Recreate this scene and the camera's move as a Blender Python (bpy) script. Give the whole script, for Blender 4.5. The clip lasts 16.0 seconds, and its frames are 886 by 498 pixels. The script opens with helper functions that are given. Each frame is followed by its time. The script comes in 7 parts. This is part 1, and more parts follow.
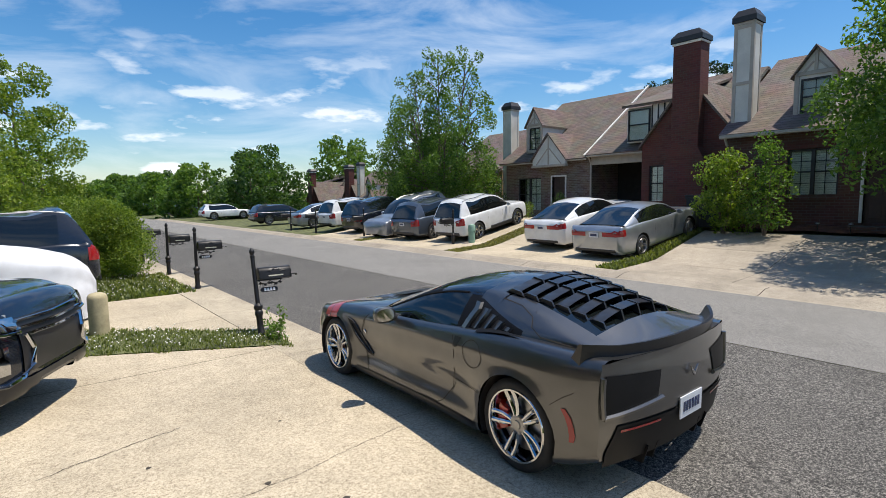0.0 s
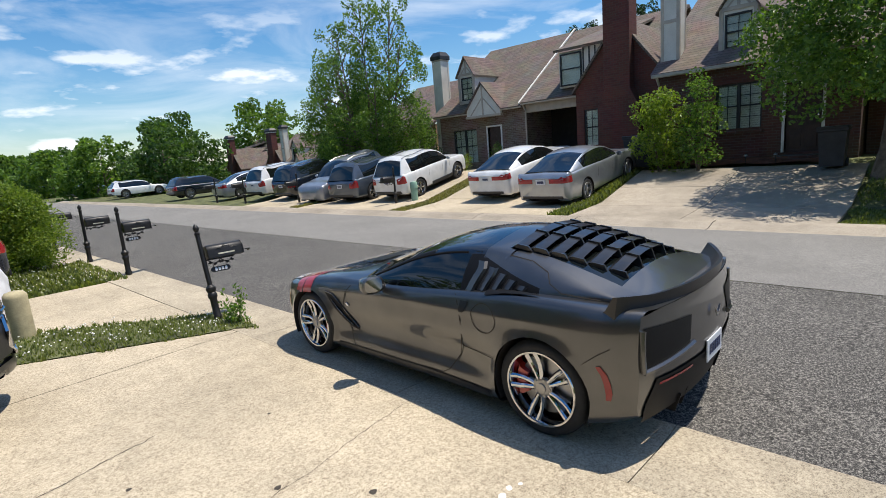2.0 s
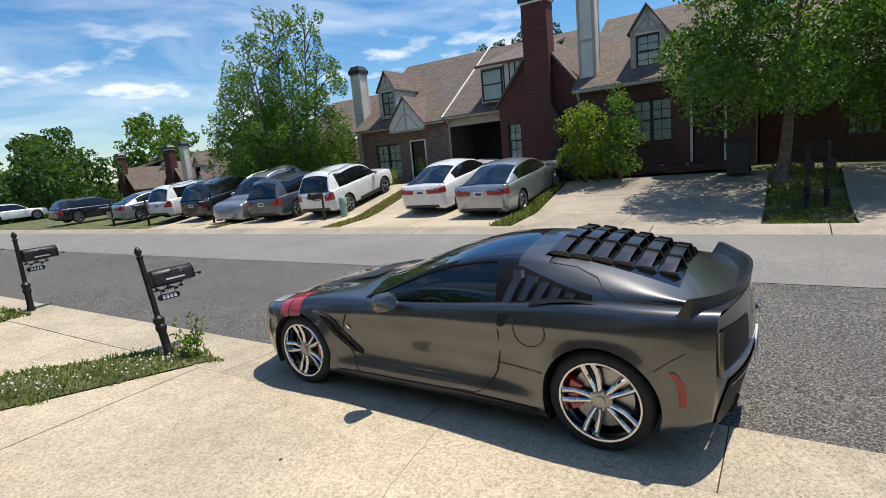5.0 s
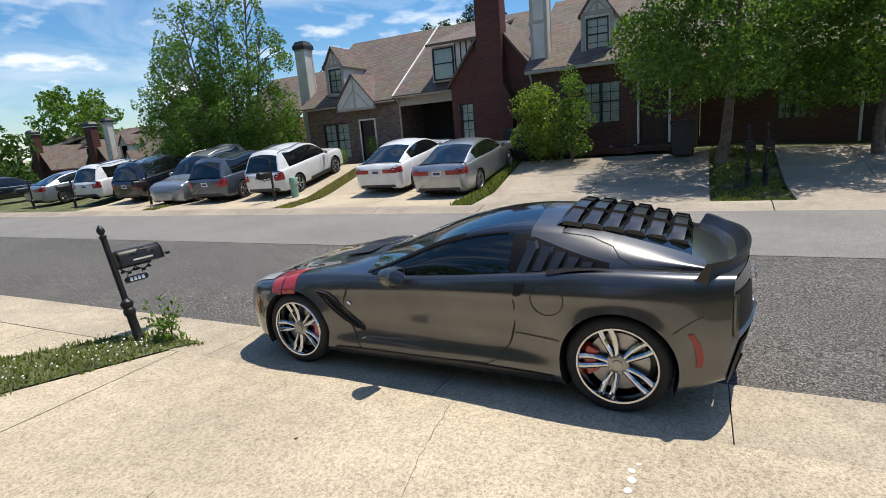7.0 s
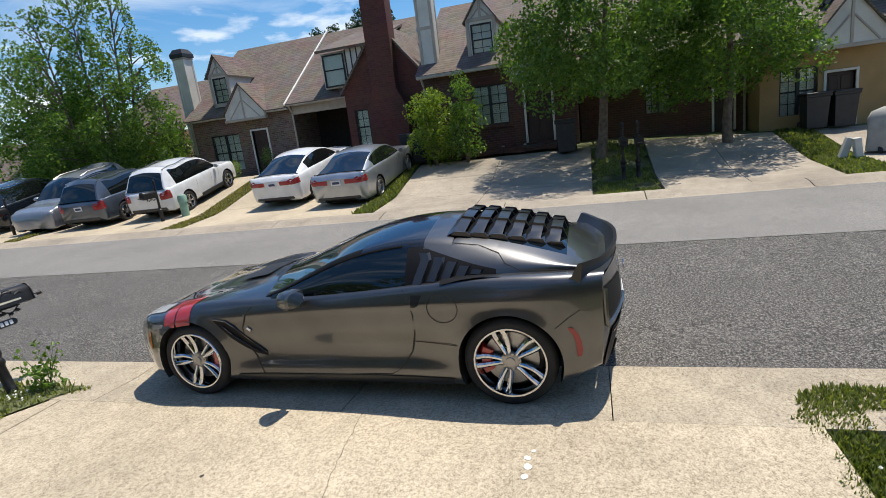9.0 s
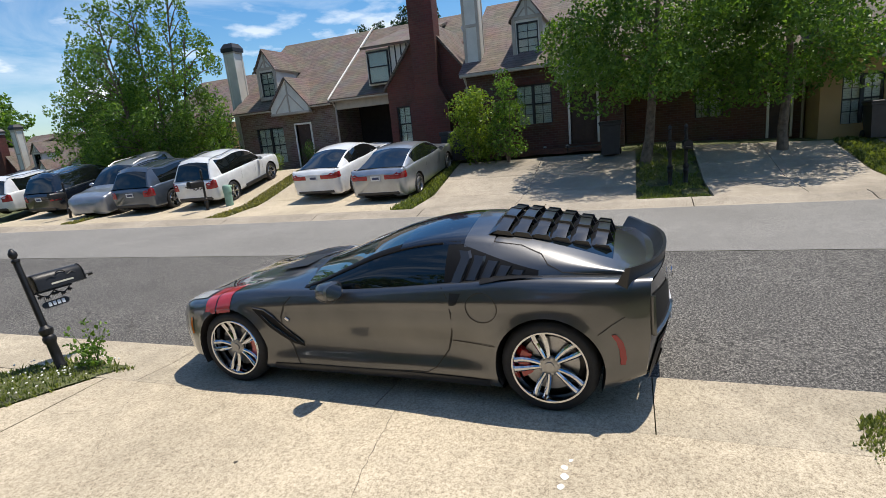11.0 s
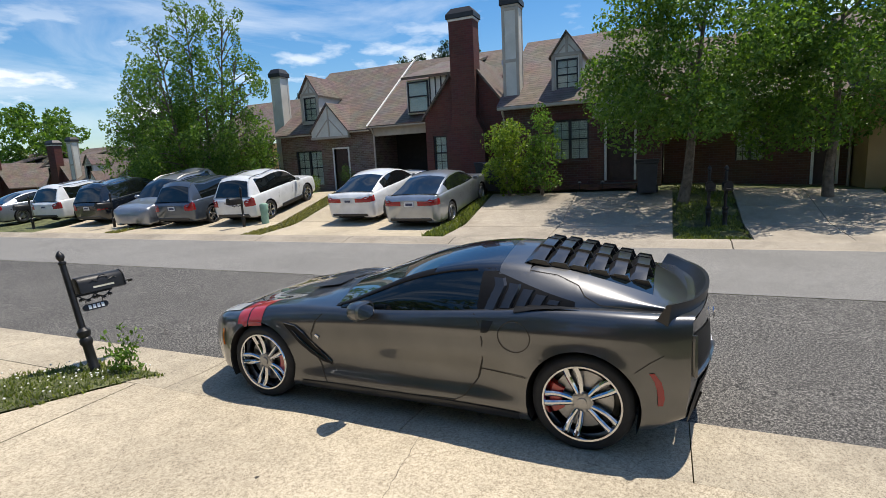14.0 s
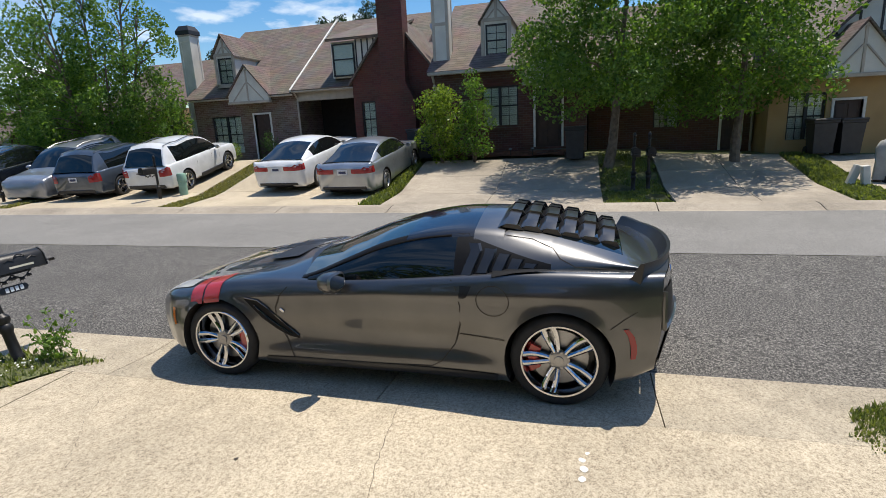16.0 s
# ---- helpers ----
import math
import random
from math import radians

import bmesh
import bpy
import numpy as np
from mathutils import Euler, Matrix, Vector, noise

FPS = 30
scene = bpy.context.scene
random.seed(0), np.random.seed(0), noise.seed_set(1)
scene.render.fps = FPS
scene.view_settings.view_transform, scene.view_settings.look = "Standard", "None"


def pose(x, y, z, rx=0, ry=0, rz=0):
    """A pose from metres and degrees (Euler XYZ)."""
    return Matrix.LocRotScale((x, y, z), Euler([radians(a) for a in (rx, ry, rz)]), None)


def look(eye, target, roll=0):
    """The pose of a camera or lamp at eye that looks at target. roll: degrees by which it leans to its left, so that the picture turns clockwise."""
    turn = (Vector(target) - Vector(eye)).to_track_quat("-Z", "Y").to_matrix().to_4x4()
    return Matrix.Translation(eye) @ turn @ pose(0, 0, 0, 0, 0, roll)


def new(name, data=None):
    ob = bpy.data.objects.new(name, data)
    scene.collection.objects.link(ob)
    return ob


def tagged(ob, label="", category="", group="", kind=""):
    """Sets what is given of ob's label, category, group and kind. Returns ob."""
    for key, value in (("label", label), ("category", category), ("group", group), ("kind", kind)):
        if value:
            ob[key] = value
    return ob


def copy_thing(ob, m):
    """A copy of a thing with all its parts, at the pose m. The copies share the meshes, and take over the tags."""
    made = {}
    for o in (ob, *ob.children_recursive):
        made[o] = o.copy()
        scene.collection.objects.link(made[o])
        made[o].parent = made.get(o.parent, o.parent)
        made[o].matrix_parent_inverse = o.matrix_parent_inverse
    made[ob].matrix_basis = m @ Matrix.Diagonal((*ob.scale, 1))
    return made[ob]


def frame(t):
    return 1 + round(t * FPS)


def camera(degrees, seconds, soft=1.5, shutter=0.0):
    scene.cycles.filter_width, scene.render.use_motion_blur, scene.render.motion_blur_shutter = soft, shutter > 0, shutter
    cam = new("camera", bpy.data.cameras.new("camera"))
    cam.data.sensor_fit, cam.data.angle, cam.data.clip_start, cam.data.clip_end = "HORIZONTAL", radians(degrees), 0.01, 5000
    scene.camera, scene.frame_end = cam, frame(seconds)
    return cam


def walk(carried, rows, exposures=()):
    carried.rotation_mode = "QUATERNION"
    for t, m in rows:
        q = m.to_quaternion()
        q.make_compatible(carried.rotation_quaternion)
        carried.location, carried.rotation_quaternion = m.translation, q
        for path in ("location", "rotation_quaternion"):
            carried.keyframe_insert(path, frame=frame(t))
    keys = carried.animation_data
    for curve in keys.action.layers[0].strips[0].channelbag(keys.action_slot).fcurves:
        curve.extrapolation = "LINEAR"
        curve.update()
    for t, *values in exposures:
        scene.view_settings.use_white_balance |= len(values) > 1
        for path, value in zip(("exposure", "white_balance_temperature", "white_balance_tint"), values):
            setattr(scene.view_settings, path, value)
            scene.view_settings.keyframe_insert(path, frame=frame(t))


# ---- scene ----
cam = camera(81.2, 16.0, soft=0.5)
# seconds, eye x, y, z, yaw, pitch, roll in degrees
PATH = [
    (0.0, -3.524, -2.439, 1.967, -38.97, -5.79, -0.86),
    (0.5, -3.535, -2.298, 1.937, -38.07, -6.77, -2.55),
    (1.0, -3.541, -2.062, 1.905, -38.85, -10.34, -5.47),
    (1.5, -3.529, -1.860, 1.928, -43.43, -13.49, -6.58),
    (2.0, -3.624, -1.808, 1.953, -46.23, -10.82, -4.75),
    (2.5, -3.787, -1.610, 1.922, -45.69, -9.70, -3.80),
    (3.0, -3.863, -1.486, 1.919, -45.84, -10.44, -4.28),
    (3.5, -3.806, -1.255, 1.927, -47.58, -12.21, -6.25),
    (4.0, -3.842, -1.135, 1.932, -51.39, -11.43, -5.34),
    (6.5, -4.086, -0.557, 1.912, -60.56, -10.73, -6.29),
    (7.0, -4.158, -0.472, 1.895, -62.80, -12.44, -4.83),
    (7.5, -4.162, -0.520, 1.920, -66.89, -14.00, -4.65),
    (8.0, -4.206, -0.572, 1.983, -71.68, -13.99, -4.83),
    (8.5, -4.259, -0.626, 2.028, -74.00, -13.68, -6.23),
    (9.0, -4.230, -0.625, 2.010, -73.05, -13.30, -7.29),
    (9.5, -4.231, -0.572, 2.011, -70.80, -13.06, -7.19),
    (10.0, -4.187, -0.558, 1.993, -69.59, -13.11, -6.24),
    (12.5, -4.170, -0.563, 1.982, -68.42, -12.48, -5.38),
    (13.0, -4.156, -0.553, 1.970, -66.35, -11.52, -4.61),
    (13.5, -4.167, -0.529, 1.960, -66.15, -10.43, -3.76),
    (14.0, -4.183, -0.497, 1.951, -66.26, -9.46, -2.97),
    (14.5, -4.202, -0.454, 1.908, -64.78, -7.87, -1.52),
    (15.0, -4.247, -0.411, 1.886, -65.21, -8.17, -0.74),
    (15.5, -4.301, -0.309, 1.917, -70.07, -10.02, -1.60),
    (16.0, -4.258, -0.139, 1.947, -74.60, -13.38, -2.88),
]


def eye_pose(x, y, z, yaw, pitch, roll):
    a, b = radians(yaw), radians(pitch)
    ahead = Vector((-math.sin(a) * math.cos(b), math.cos(a) * math.cos(b), math.sin(b)))
    eye = Vector((x, y, z))
    return look(eye, eye + ahead, roll)


walk(cam, [(t, eye_pose(x, y, z, yaw, pitch, roll)) for t, x, y, z, yaw, pitch, roll in PATH])

# ---- light ----
SUN = Vector((0.30, -0.20, 1.0)).normalized()
scene.view_settings.exposure = 0.17
world = bpy.data.worlds.new("world")
scene.world = world
world.use_nodes = True
wn, wl = world.node_tree.nodes, world.node_tree.links
wn.clear()
w_out = wn.new("ShaderNodeOutputWorld")
w_bg = wn.new("ShaderNodeBackground")
w_sky = wn.new("ShaderNodeTexSky")
w_sky.sky_type = "NISHITA"
w_sky.sun_disc = False
w_sky.sun_elevation = math.asin(SUN.z)
w_sky.sun_rotation = math.atan2(SUN.x, SUN.y)
w_sky.air_density, w_sky.dust_density, w_sky.ozone_density = 1.0, 0.6, 2.0
w_bg.inputs["Strength"].default_value = 0.125
# high thin streaks and low fair-weather clouds
w_tc = wn.new("ShaderNodeTexCoord")
w_map = wn.new("ShaderNodeMapping")
w_map.inputs["Scale"].default_value = (1.6, 1.6, 6.0)
w_map.inputs["Rotation"].default_value = (0.25, 0.1, 0.6)
w_n1 = wn.new("ShaderNodeTexNoise")
w_n1.inputs["Scale"].default_value = 1.7
w_n1.inputs["Detail"].default_value = 9.0
w_n1.inputs["Roughness"].default_value = 0.58
w_n1.inputs["Distortion"].default_value = 0.6
w_r1 = wn.new("ShaderNodeValToRGB")
w_r1.color_ramp.elements[0].position, w_r1.color_ramp.elements[1].position = 0.47, 0.80
w_r1.color_ramp.elements[0].color, w_r1.color_ramp.elements[1].color = (0, 0, 0, 1), (0.62, 0.62, 0.62, 1)
w_map2 = wn.new("ShaderNodeMapping")
w_map2.inputs["Scale"].default_value = (5.0, 5.0, 15.0)
w_n2 = wn.new("ShaderNodeTexNoise")
w_n2.inputs["Scale"].default_value = 1.6
w_n2.inputs["Detail"].default_value = 6.0
w_r2 = wn.new("ShaderNodeValToRGB")
w_r2.color_ramp.elements[0].position, w_r2.color_ramp.elements[1].position = 0.56, 0.66
w_sep = wn.new("ShaderNodeSeparateXYZ")
w_low = wn.new("ShaderNodeMapRange")
w_low.inputs["From Min"].default_value, w_low.inputs["From Max"].default_value = 0.30, 0.12
w_mul = wn.new("ShaderNodeMath")
w_mul.operation = "MULTIPLY"
w_max = wn.new("ShaderNodeMath")
w_max.operation = "MAXIMUM"
w_mix = wn.new("ShaderNodeMix")
w_mix.data_type = "RGBA"
w_mix.inputs["B"].default_value = (8.2, 8.5, 8.8, 1)
wl.new(w_tc.outputs["Generated"], w_map.inputs["Vector"])
wl.new(w_map.outputs["Vector"], w_n1.inputs["Vector"])
wl.new(w_n1.outputs["Fac"], w_r1.inputs["Fac"])
wl.new(w_tc.outputs["Generated"], w_map2.inputs["Vector"])
wl.new(w_map2.outputs["Vector"], w_n2.inputs["Vector"])
wl.new(w_n2.outputs["Fac"], w_r2.inputs["Fac"])
wl.new(w_tc.outputs["Generated"], w_sep.inputs["Vector"])
wl.new(w_sep.outputs["Z"], w_low.inputs["Value"])
wl.new(w_r2.outputs["Color"], w_mul.inputs[0])
wl.new(w_low.outputs["Result"], w_mul.inputs[1])
wl.new(w_r1.outputs["Color"], w_max.inputs[0])
wl.new(w_mul.outputs["Value"], w_max.inputs[1])
wl.new(w_max.outputs["Value"], w_mix.inputs["Factor"])
w_hue = wn.new("ShaderNodeHueSaturation")
w_hue.inputs["Saturation"].default_value = 1.4
wl.new(w_sky.outputs["Color"], w_hue.inputs["Color"])
wl.new(w_hue.outputs["Color"], w_mix.inputs["A"])
wl.new(w_mix.outputs["Result"], w_bg.inputs["Color"])
wl.new(w_bg.outputs["Background"], w_out.inputs["Surface"])

sun = new("sun", bpy.data.lights.new("sun", "SUN"))
sun.data.energy, sun.data.angle, sun.data.color = 4.9, radians(0.53), (1.0, 0.93, 0.82)
sun.matrix_world = look((0, 0, 30), Vector((0, 0, 30)) - SUN)


# ---- materials ----
def material(name, colour, rough=0.6, metal=0.0, vary=0.25, scale=6.0, fine=60.0, bump=0.15, bump_size=0.01, second=None, coat=0.0, spec=0.5, random=0.0):
    """A principled material with colour variation at two scales and a fine relief."""
    m = bpy.data.materials.new(name)
    m.use_nodes = True
    n, l = m.node_tree.nodes, m.node_tree.links
    b = n["Principled BSDF"]
    b.inputs["Roughness"].default_value, b.inputs["Metallic"].default_value = rough, metal
    b.inputs["Specular IOR Level"].default_value = spec
    b.inputs["Coat Weight"].default_value = coat
    b.inputs["Coat Roughness"].default_value = 0.03
    tc = n.new("ShaderNodeTexCoord")
    big, small = n.new("ShaderNodeTexNoise"), n.new("ShaderNodeTexNoise")
    big.inputs["Scale"].default_value, small.inputs["Scale"].default_value = scale, fine
    big.inputs["Detail"].default_value, small.inputs["Detail"].default_value = 5.0, 3.0
    add = n.new("ShaderNodeMath")
    add.operation = "MULTIPLY_ADD"
    add.inputs[1].default_value = 0.45
    ramp = n.new("ShaderNodeValToRGB")
    dark = [c * (1 - vary) for c in colour]
    light = [min(1.0, c * (1 + vary)) for c in (second or colour)]
    ramp.color_ramp.elements[0].color, ramp.color_ramp.elements[1].color = (*dark, 1), (*light, 1)
    ramp.color_ramp.elements[0].position, ramp.color_ramp.elements[1].position = 0.5, 0.95
    for t in (big, small):
        l.new(tc.outputs["Object"], t.inputs["Vector"])
    l.new(small.outputs["Fac"], add.inputs[0])
    l.new(big.outputs["Fac"], add.inputs[2])
    l.new(add.outputs["Value"], ramp.inputs["Fac"])
    out = ramp.outputs["Color"]
    if random:
        info, hsv, rng = n.new("ShaderNodeObjectInfo"), n.new("ShaderNodeHueSaturation"), n.new("ShaderNodeMapRange")
        rng.inputs["To Min"].default_value, rng.inputs["To Max"].default_value = 1 - random, 1 + random
        l.new(info.outputs["Random"], rng.inputs["Value"])
        l.new(rng.outputs["Result"], hsv.inputs["Value"])
        l.new(out, hsv.inputs["Color"])
        out = hsv.outputs["Color"]
    l.new(out, b.inputs["Base Color"])
    if bump:
        bp = n.new("ShaderNodeBump")
        bp.inputs["Strength"].default_value, bp.inputs["Distance"].default_value = bump, bump_size
        l.new(small.outputs["Fac"], bp.inputs["Height"])
        l.new(bp.outputs["Normal"], b.inputs["Normal"])
    return m


def ground_material(name, dark, middle, light, stain, random=0.0):
    """Speckled stony ground: pebbles and pits of two sizes, broad soft stains, fine relief."""
    m = bpy.data.materials.new(name)
    m.use_nodes = True
    n, l = m.node_tree.nodes, m.node_tree.links
    b = n["Principled BSDF"]
    b.inputs["Roughness"].default_value = 0.9
    b.inputs["Specular IOR Level"].default_value = 0.3
    tc = n.new("ShaderNodeTexCoord")
    grain, pebble, broad, spot = (n.new("ShaderNodeTexNoise") for _ in range(4))
    for t, s, d in ((grain, 120.0, 4.0), (pebble, 45.0, 3.0), (broad, 0.55, 6.0), (spot, 4.5, 5.0)):
        t.inputs["Scale"].default_value, t.inputs["Detail"].default_value = s, d
        l.new(tc.outputs["Object"], t.inputs["Vector"])
    mean = n.new("ShaderNodeMath")
    mean.operation = "MULTIPLY_ADD"
    mean.inputs[1].default_value = 0.6
    half = n.new("ShaderNodeMath")
    half.operation = "MULTIPLY"
    half.inputs[1].default_value = 0.4
    ramp = n.new("ShaderNodeValToRGB")
    e = ramp.color_ramp.elements
    e[0].color, e[0].position = (*dark, 1), 0.36
    e[1].color, e[1].position = (*light, 1), 0.64
    mid = e.new(0.49)
    mid.color = (*middle, 1)
    l.new(pebble.outputs["Fac"], half.inputs[0])
    l.new(grain.outputs["Fac"], mean.inputs[0])
    l.new(half.outputs["Value"], mean.inputs[2])
    l.new(mean.outputs["Value"], ramp.inputs["Fac"])
    add = n.new("ShaderNodeMath")
    add.operation = "MULTIPLY_ADD"
    add.inputs[1].default_value = 0.5
    l.new(spot.outputs["Fac"], add.inputs[0])
    l.new(broad.outputs["Fac"], add.inputs[2])
    rng = n.new("ShaderNodeMapRange")
    rng.inputs["From Min"].default_value, rng.inputs["From Max"].default_value = 0.5, 1.0
    rng.inputs["To Min"].default_value, rng.inputs["To Max"].default_value = 1 - stain, 1 + stain
    l.new(add.outputs["Value"], rng.inputs["Value"])
    hsv = n.new("ShaderNodeHueSaturation")
    l.new(ramp.outputs["Color"], hsv.inputs["Color"])
    value = rng.outputs["Result"]
    if random:
        info, r2, mul = n.new("ShaderNodeObjectInfo"), n.new("ShaderNodeMapRange"), n.new("ShaderNodeMath")
        r2.inputs["To Min"].default_value, r2.inputs["To Max"].default_value = 1 - random, 1 + random
        mul.operation = "MULTIPLY"
        l.new(info.outputs["Random"], r2.inputs["Value"])
        l.new(r2.outputs["Result"], mul.inputs[0])
        l.new(value, mul.inputs[1])
        value = mul.outputs["Value"]
    l.new(value, hsv.inputs["Value"])
    l.new(hsv.outputs["Color"], b.inputs["Base Color"])
    bp = n.new("ShaderNodeBump")
    bp.inputs["Strength"].default_value, bp.inputs["Distance"].default_value = 0.55, 0.006
    l.new(mean.outputs["Value"], bp.inputs["Height"])
    l.new(bp.outputs["Normal"], b.inputs["Normal"])
    return m


def brick_material(name, c1, c2, mortar, w=0.21, h=0.075, axis="y"):
    m = bpy.data.materials.new(name)
    m.use_nodes = True
    n, l = m.node_tree.nodes, m.node_tree.links
    b = n["Principled BSDF"]
    b.inputs["Roughness"].default_value = 0.85
    tc, sep, com = n.new("ShaderNodeTexCoord"), n.new("ShaderNodeSeparateXYZ"), n.new("ShaderNodeCombineXYZ")
    add = n.new("ShaderNodeMath")
    add.operation = "ADD"
    br, no, mix = n.new("ShaderNodeTexBrick"), n.new("ShaderNodeTexNoise"), n.new("ShaderNodeMix")
    br.inputs["Scale"].default_value = 1.0
    br.inputs["Brick Width"].default_value, br.inputs["Row Height"].default_value = w, h
    br.inputs["Mortar Size"].default_value = 0.006
    br.inputs["Color1"].default_value, br.inputs["Color2"].default_value = (*c1, 1), (*c2, 1)
    br.inputs["Mortar"].default_value = (*mortar, 1)
    no.inputs["Scale"].default_value, no.inputs["Detail"].default_value = 1.3, 6
    mix.data_type, mix.blend_type = "RGBA", "MULTIPLY"
    mix.inputs["Factor"].default_value = 0.55
    l.new(tc.outputs["Object"], sep.inputs["Vector"])
    l.new(sep.outputs["X"], add.inputs[0])
    l.new(sep.outputs["Y"], add.inputs[1])
    l.new(add.outputs["Value"], com.inputs["X"])
    l.new(sep.outputs["Z"], com.inputs["Y"])
    l.new(com.outputs["Vector"], br.inputs["Vector"])
    l.new(tc.outputs["Object"], no.inputs["Vector"])
    l.new(br.outputs["Color"], mix.inputs["A"])
    l.new(no.outputs["Color"], mix.inputs["B"])
    l.new(mix.outputs["Result"], b.inputs["Base Color"])
    bp = n.new("ShaderNodeBump")
    bp.inputs["Strength"].default_value, bp.inputs["Distance"].default_value = 0.5, 0.008
    inv = n.new("ShaderNodeMath")
    inv.operation = "SUBTRACT"
    inv.inputs[0].default_value = 1.0
    l.new(br.outputs["Fac"], inv.inputs[1])
    l.new(inv.outputs["Value"], bp.inputs["Height"])
    l.new(bp.outputs["Normal"], b.inputs["Normal"])
    return m


def shingle_material(name, c1, c2):
    m = brick_material(name, c1, c2, [c * 0.45 for c in c1], 0.30, 0.085)
    return m


def leaf_material(name, dark, light):
    m = bpy.data.materials.new(name)
    m.use_nodes = True
    n, l = m.node_tree.nodes, m.node_tree.links
    b = n["Principled BSDF"]
    b.inputs["Roughness"].default_value = 0.42
    b.inputs["Specular IOR Level"].default_value = 0.35
    geo, ramp = n.new("ShaderNodeNewGeometry"), n.new("ShaderNodeValToRGB")
    ramp.color_ramp.elements[0].color, ramp.color_ramp.elements[1].color = (*dark, 1), (*light, 1)
    l.new(geo.outputs["Random Per Island"], ramp.inputs["Fac"])
    l.new(ramp.outputs["Color"], b.inputs["Base Color"])
    tr, mix, out = n.new("ShaderNodeBsdfTranslucent"), n.new("ShaderNodeMixShader"), n["Material Output"]
    mul = n.new("ShaderNodeMix")
    mul.data_type, mul.blend_type = "RGBA", "MULTIPLY"
    mul.inputs["Factor"].default_value = 1.0
    mul.inputs["B"].default_value = (1.6, 1.7, 0.6, 1)
    l.new(ramp.outputs["Color"], mul.inputs["A"])
    l.new(mul.outputs["Result"], tr.inputs["Color"])
    mix.inputs["Fac"].default_value = 0.42
    l.new(b.outputs["BSDF"], mix.inputs[1])
    l.new(tr.outputs["BSDF"], mix.inputs[2])
    l.new(mix.outputs["Shader"], out.inputs["Surface"])
    return m


def glass_material(name, colour, rough=0.03):
    m = bpy.data.materials.new(name)
    m.use_nodes = True
    b = m.node_tree.nodes["Principled BSDF"]
    b.inputs["Base Color"].default_value = (*colour, 1)
    b.inputs["Roughness"].default_value = rough
    b.inputs["Specular IOR Level"].default_value = 0.5
    b.inputs["Coat Weight"].default_value = 0.6
    b.inputs["Coat Roughness"].default_value = 0.02
    return m


def paint_material(name, colour, metal=0.5, rough=0.32, flake=True):
    m = material(name, colour, rough, metal, 0.12, 3.0, 900.0, 0.02 if flake else 0.0, 0.0004, coat=1.0)
    m.node_tree.nodes["Principled BSDF"].inputs["Coat Roughness"].default_value = 0.025
    return m


def see_through(name, tint):
    m = bpy.data.materials.new(name)
    m.use_nodes = True
    n, l = m.node_tree.nodes, m.node_tree.links
    n.remove(n["Principled BSDF"])
    g, t, mix, fr = n.new("ShaderNodeBsdfGlossy"), n.new("ShaderNodeBsdfTransparent"), n.new("ShaderNodeMixShader"), n.new("ShaderNodeFresnel")
    g.inputs["Roughness"].default_value = 0.02
    fr.inputs["IOR"].default_value = 1.5
    t.inputs["Color"].default_value = (*tint, 1)
    l.new(fr.outputs["Fac"], mix.inputs["Fac"])
    l.new(t.outputs["BSDF"], mix.inputs[1])
    l.new(g.outputs["BSDF"], mix.inputs[2])
    l.new(mix.outputs["Shader"], n["Material Output"].inputs["Surface"])
    return m


ASPHALT = ground_material("asphalt", (0.010, 0.0095, 0.009), (0.064, 0.061, 0.058), (0.32, 0.30, 0.27), 0.16)
ASPHALT_WORN = ground_material("asphalt_worn", (0.10, 0.095, 0.09), (0.19, 0.183, 0.172), (0.31, 0.295, 0.27), 0.12)
CONCRETE = ground_material("concrete", (0.23, 0.185, 0.13), (0.43, 0.365, 0.265), (0.58, 0.50, 0.375), 0.20, 0.04)
CONCRETE_PAN = ground_material("concrete_pan", (0.20, 0.165, 0.12), (0.39, 0.335, 0.25), (0.52, 0.455, 0.345), 0.22, 0.05)
CONCRETE_OLD = ground_material("concrete_old", (0.17, 0.14, 0.11), (0.33, 0.285, 0.225), (0.43, 0.38, 0.31), 0.25, 0.06)
JOINT = material("joint_dirt", (0.06, 0.05, 0.04), 0.95)
SOIL = material("soil_grass", (0.075, 0.085, 0.035), 0.95, vary=0.5, scale=2.0, fine=40, bump=1.0, bump_size=0.03, second=(0.12, 0.13, 0.05))
MULCH = material("mulch", (0.16, 0.06, 0.035), 0.95, vary=0.5, scale=5, fine=70, bump=1.0, bump_size=0.03)
GRASS = leaf_material("grass_blades", (0.06, 0.085, 0.022), (0.21, 0.235, 0.075))
GRASS_DRY = leaf_material("grass_dry", (0.10, 0.10, 0.035), (0.30, 0.27, 0.12))
CLOVER = material("clover_flower", (0.75, 0.74, 0.68), 0.8)
BRICK_DARK = brick_material("brick_dark", (0.115, 0.05, 0.038), (0.165, 0.075, 0.055), (0.16, 0.125, 0.11))
BRICK_RED = brick_material("brick_red", (0.12, 0.036, 0.026), (0.16, 0.05, 0.036), (0.12, 0.07, 0.055))
BRICK_BROWN = brick_material("brick_brown", (0.16, 0.095, 0.07), (0.27, 0.19, 0.15), (0.34, 0.29, 0.25))
STUCCO_YELLOW = material("stucco_yellow", (0.42, 0.28, 0.13), 0.9, vary=0.12, scale=1.5, fine=60, bump=0.4)
STONE_TAN = material("stone_tan", (0.40, 0.28, 0.16), 0.9, vary=0.3, scale=3, fine=40, bump=0.6)
SHINGLE = shingle_material("shingle", (0.165, 0.125, 0.10), (0.23, 0.18, 0.15))
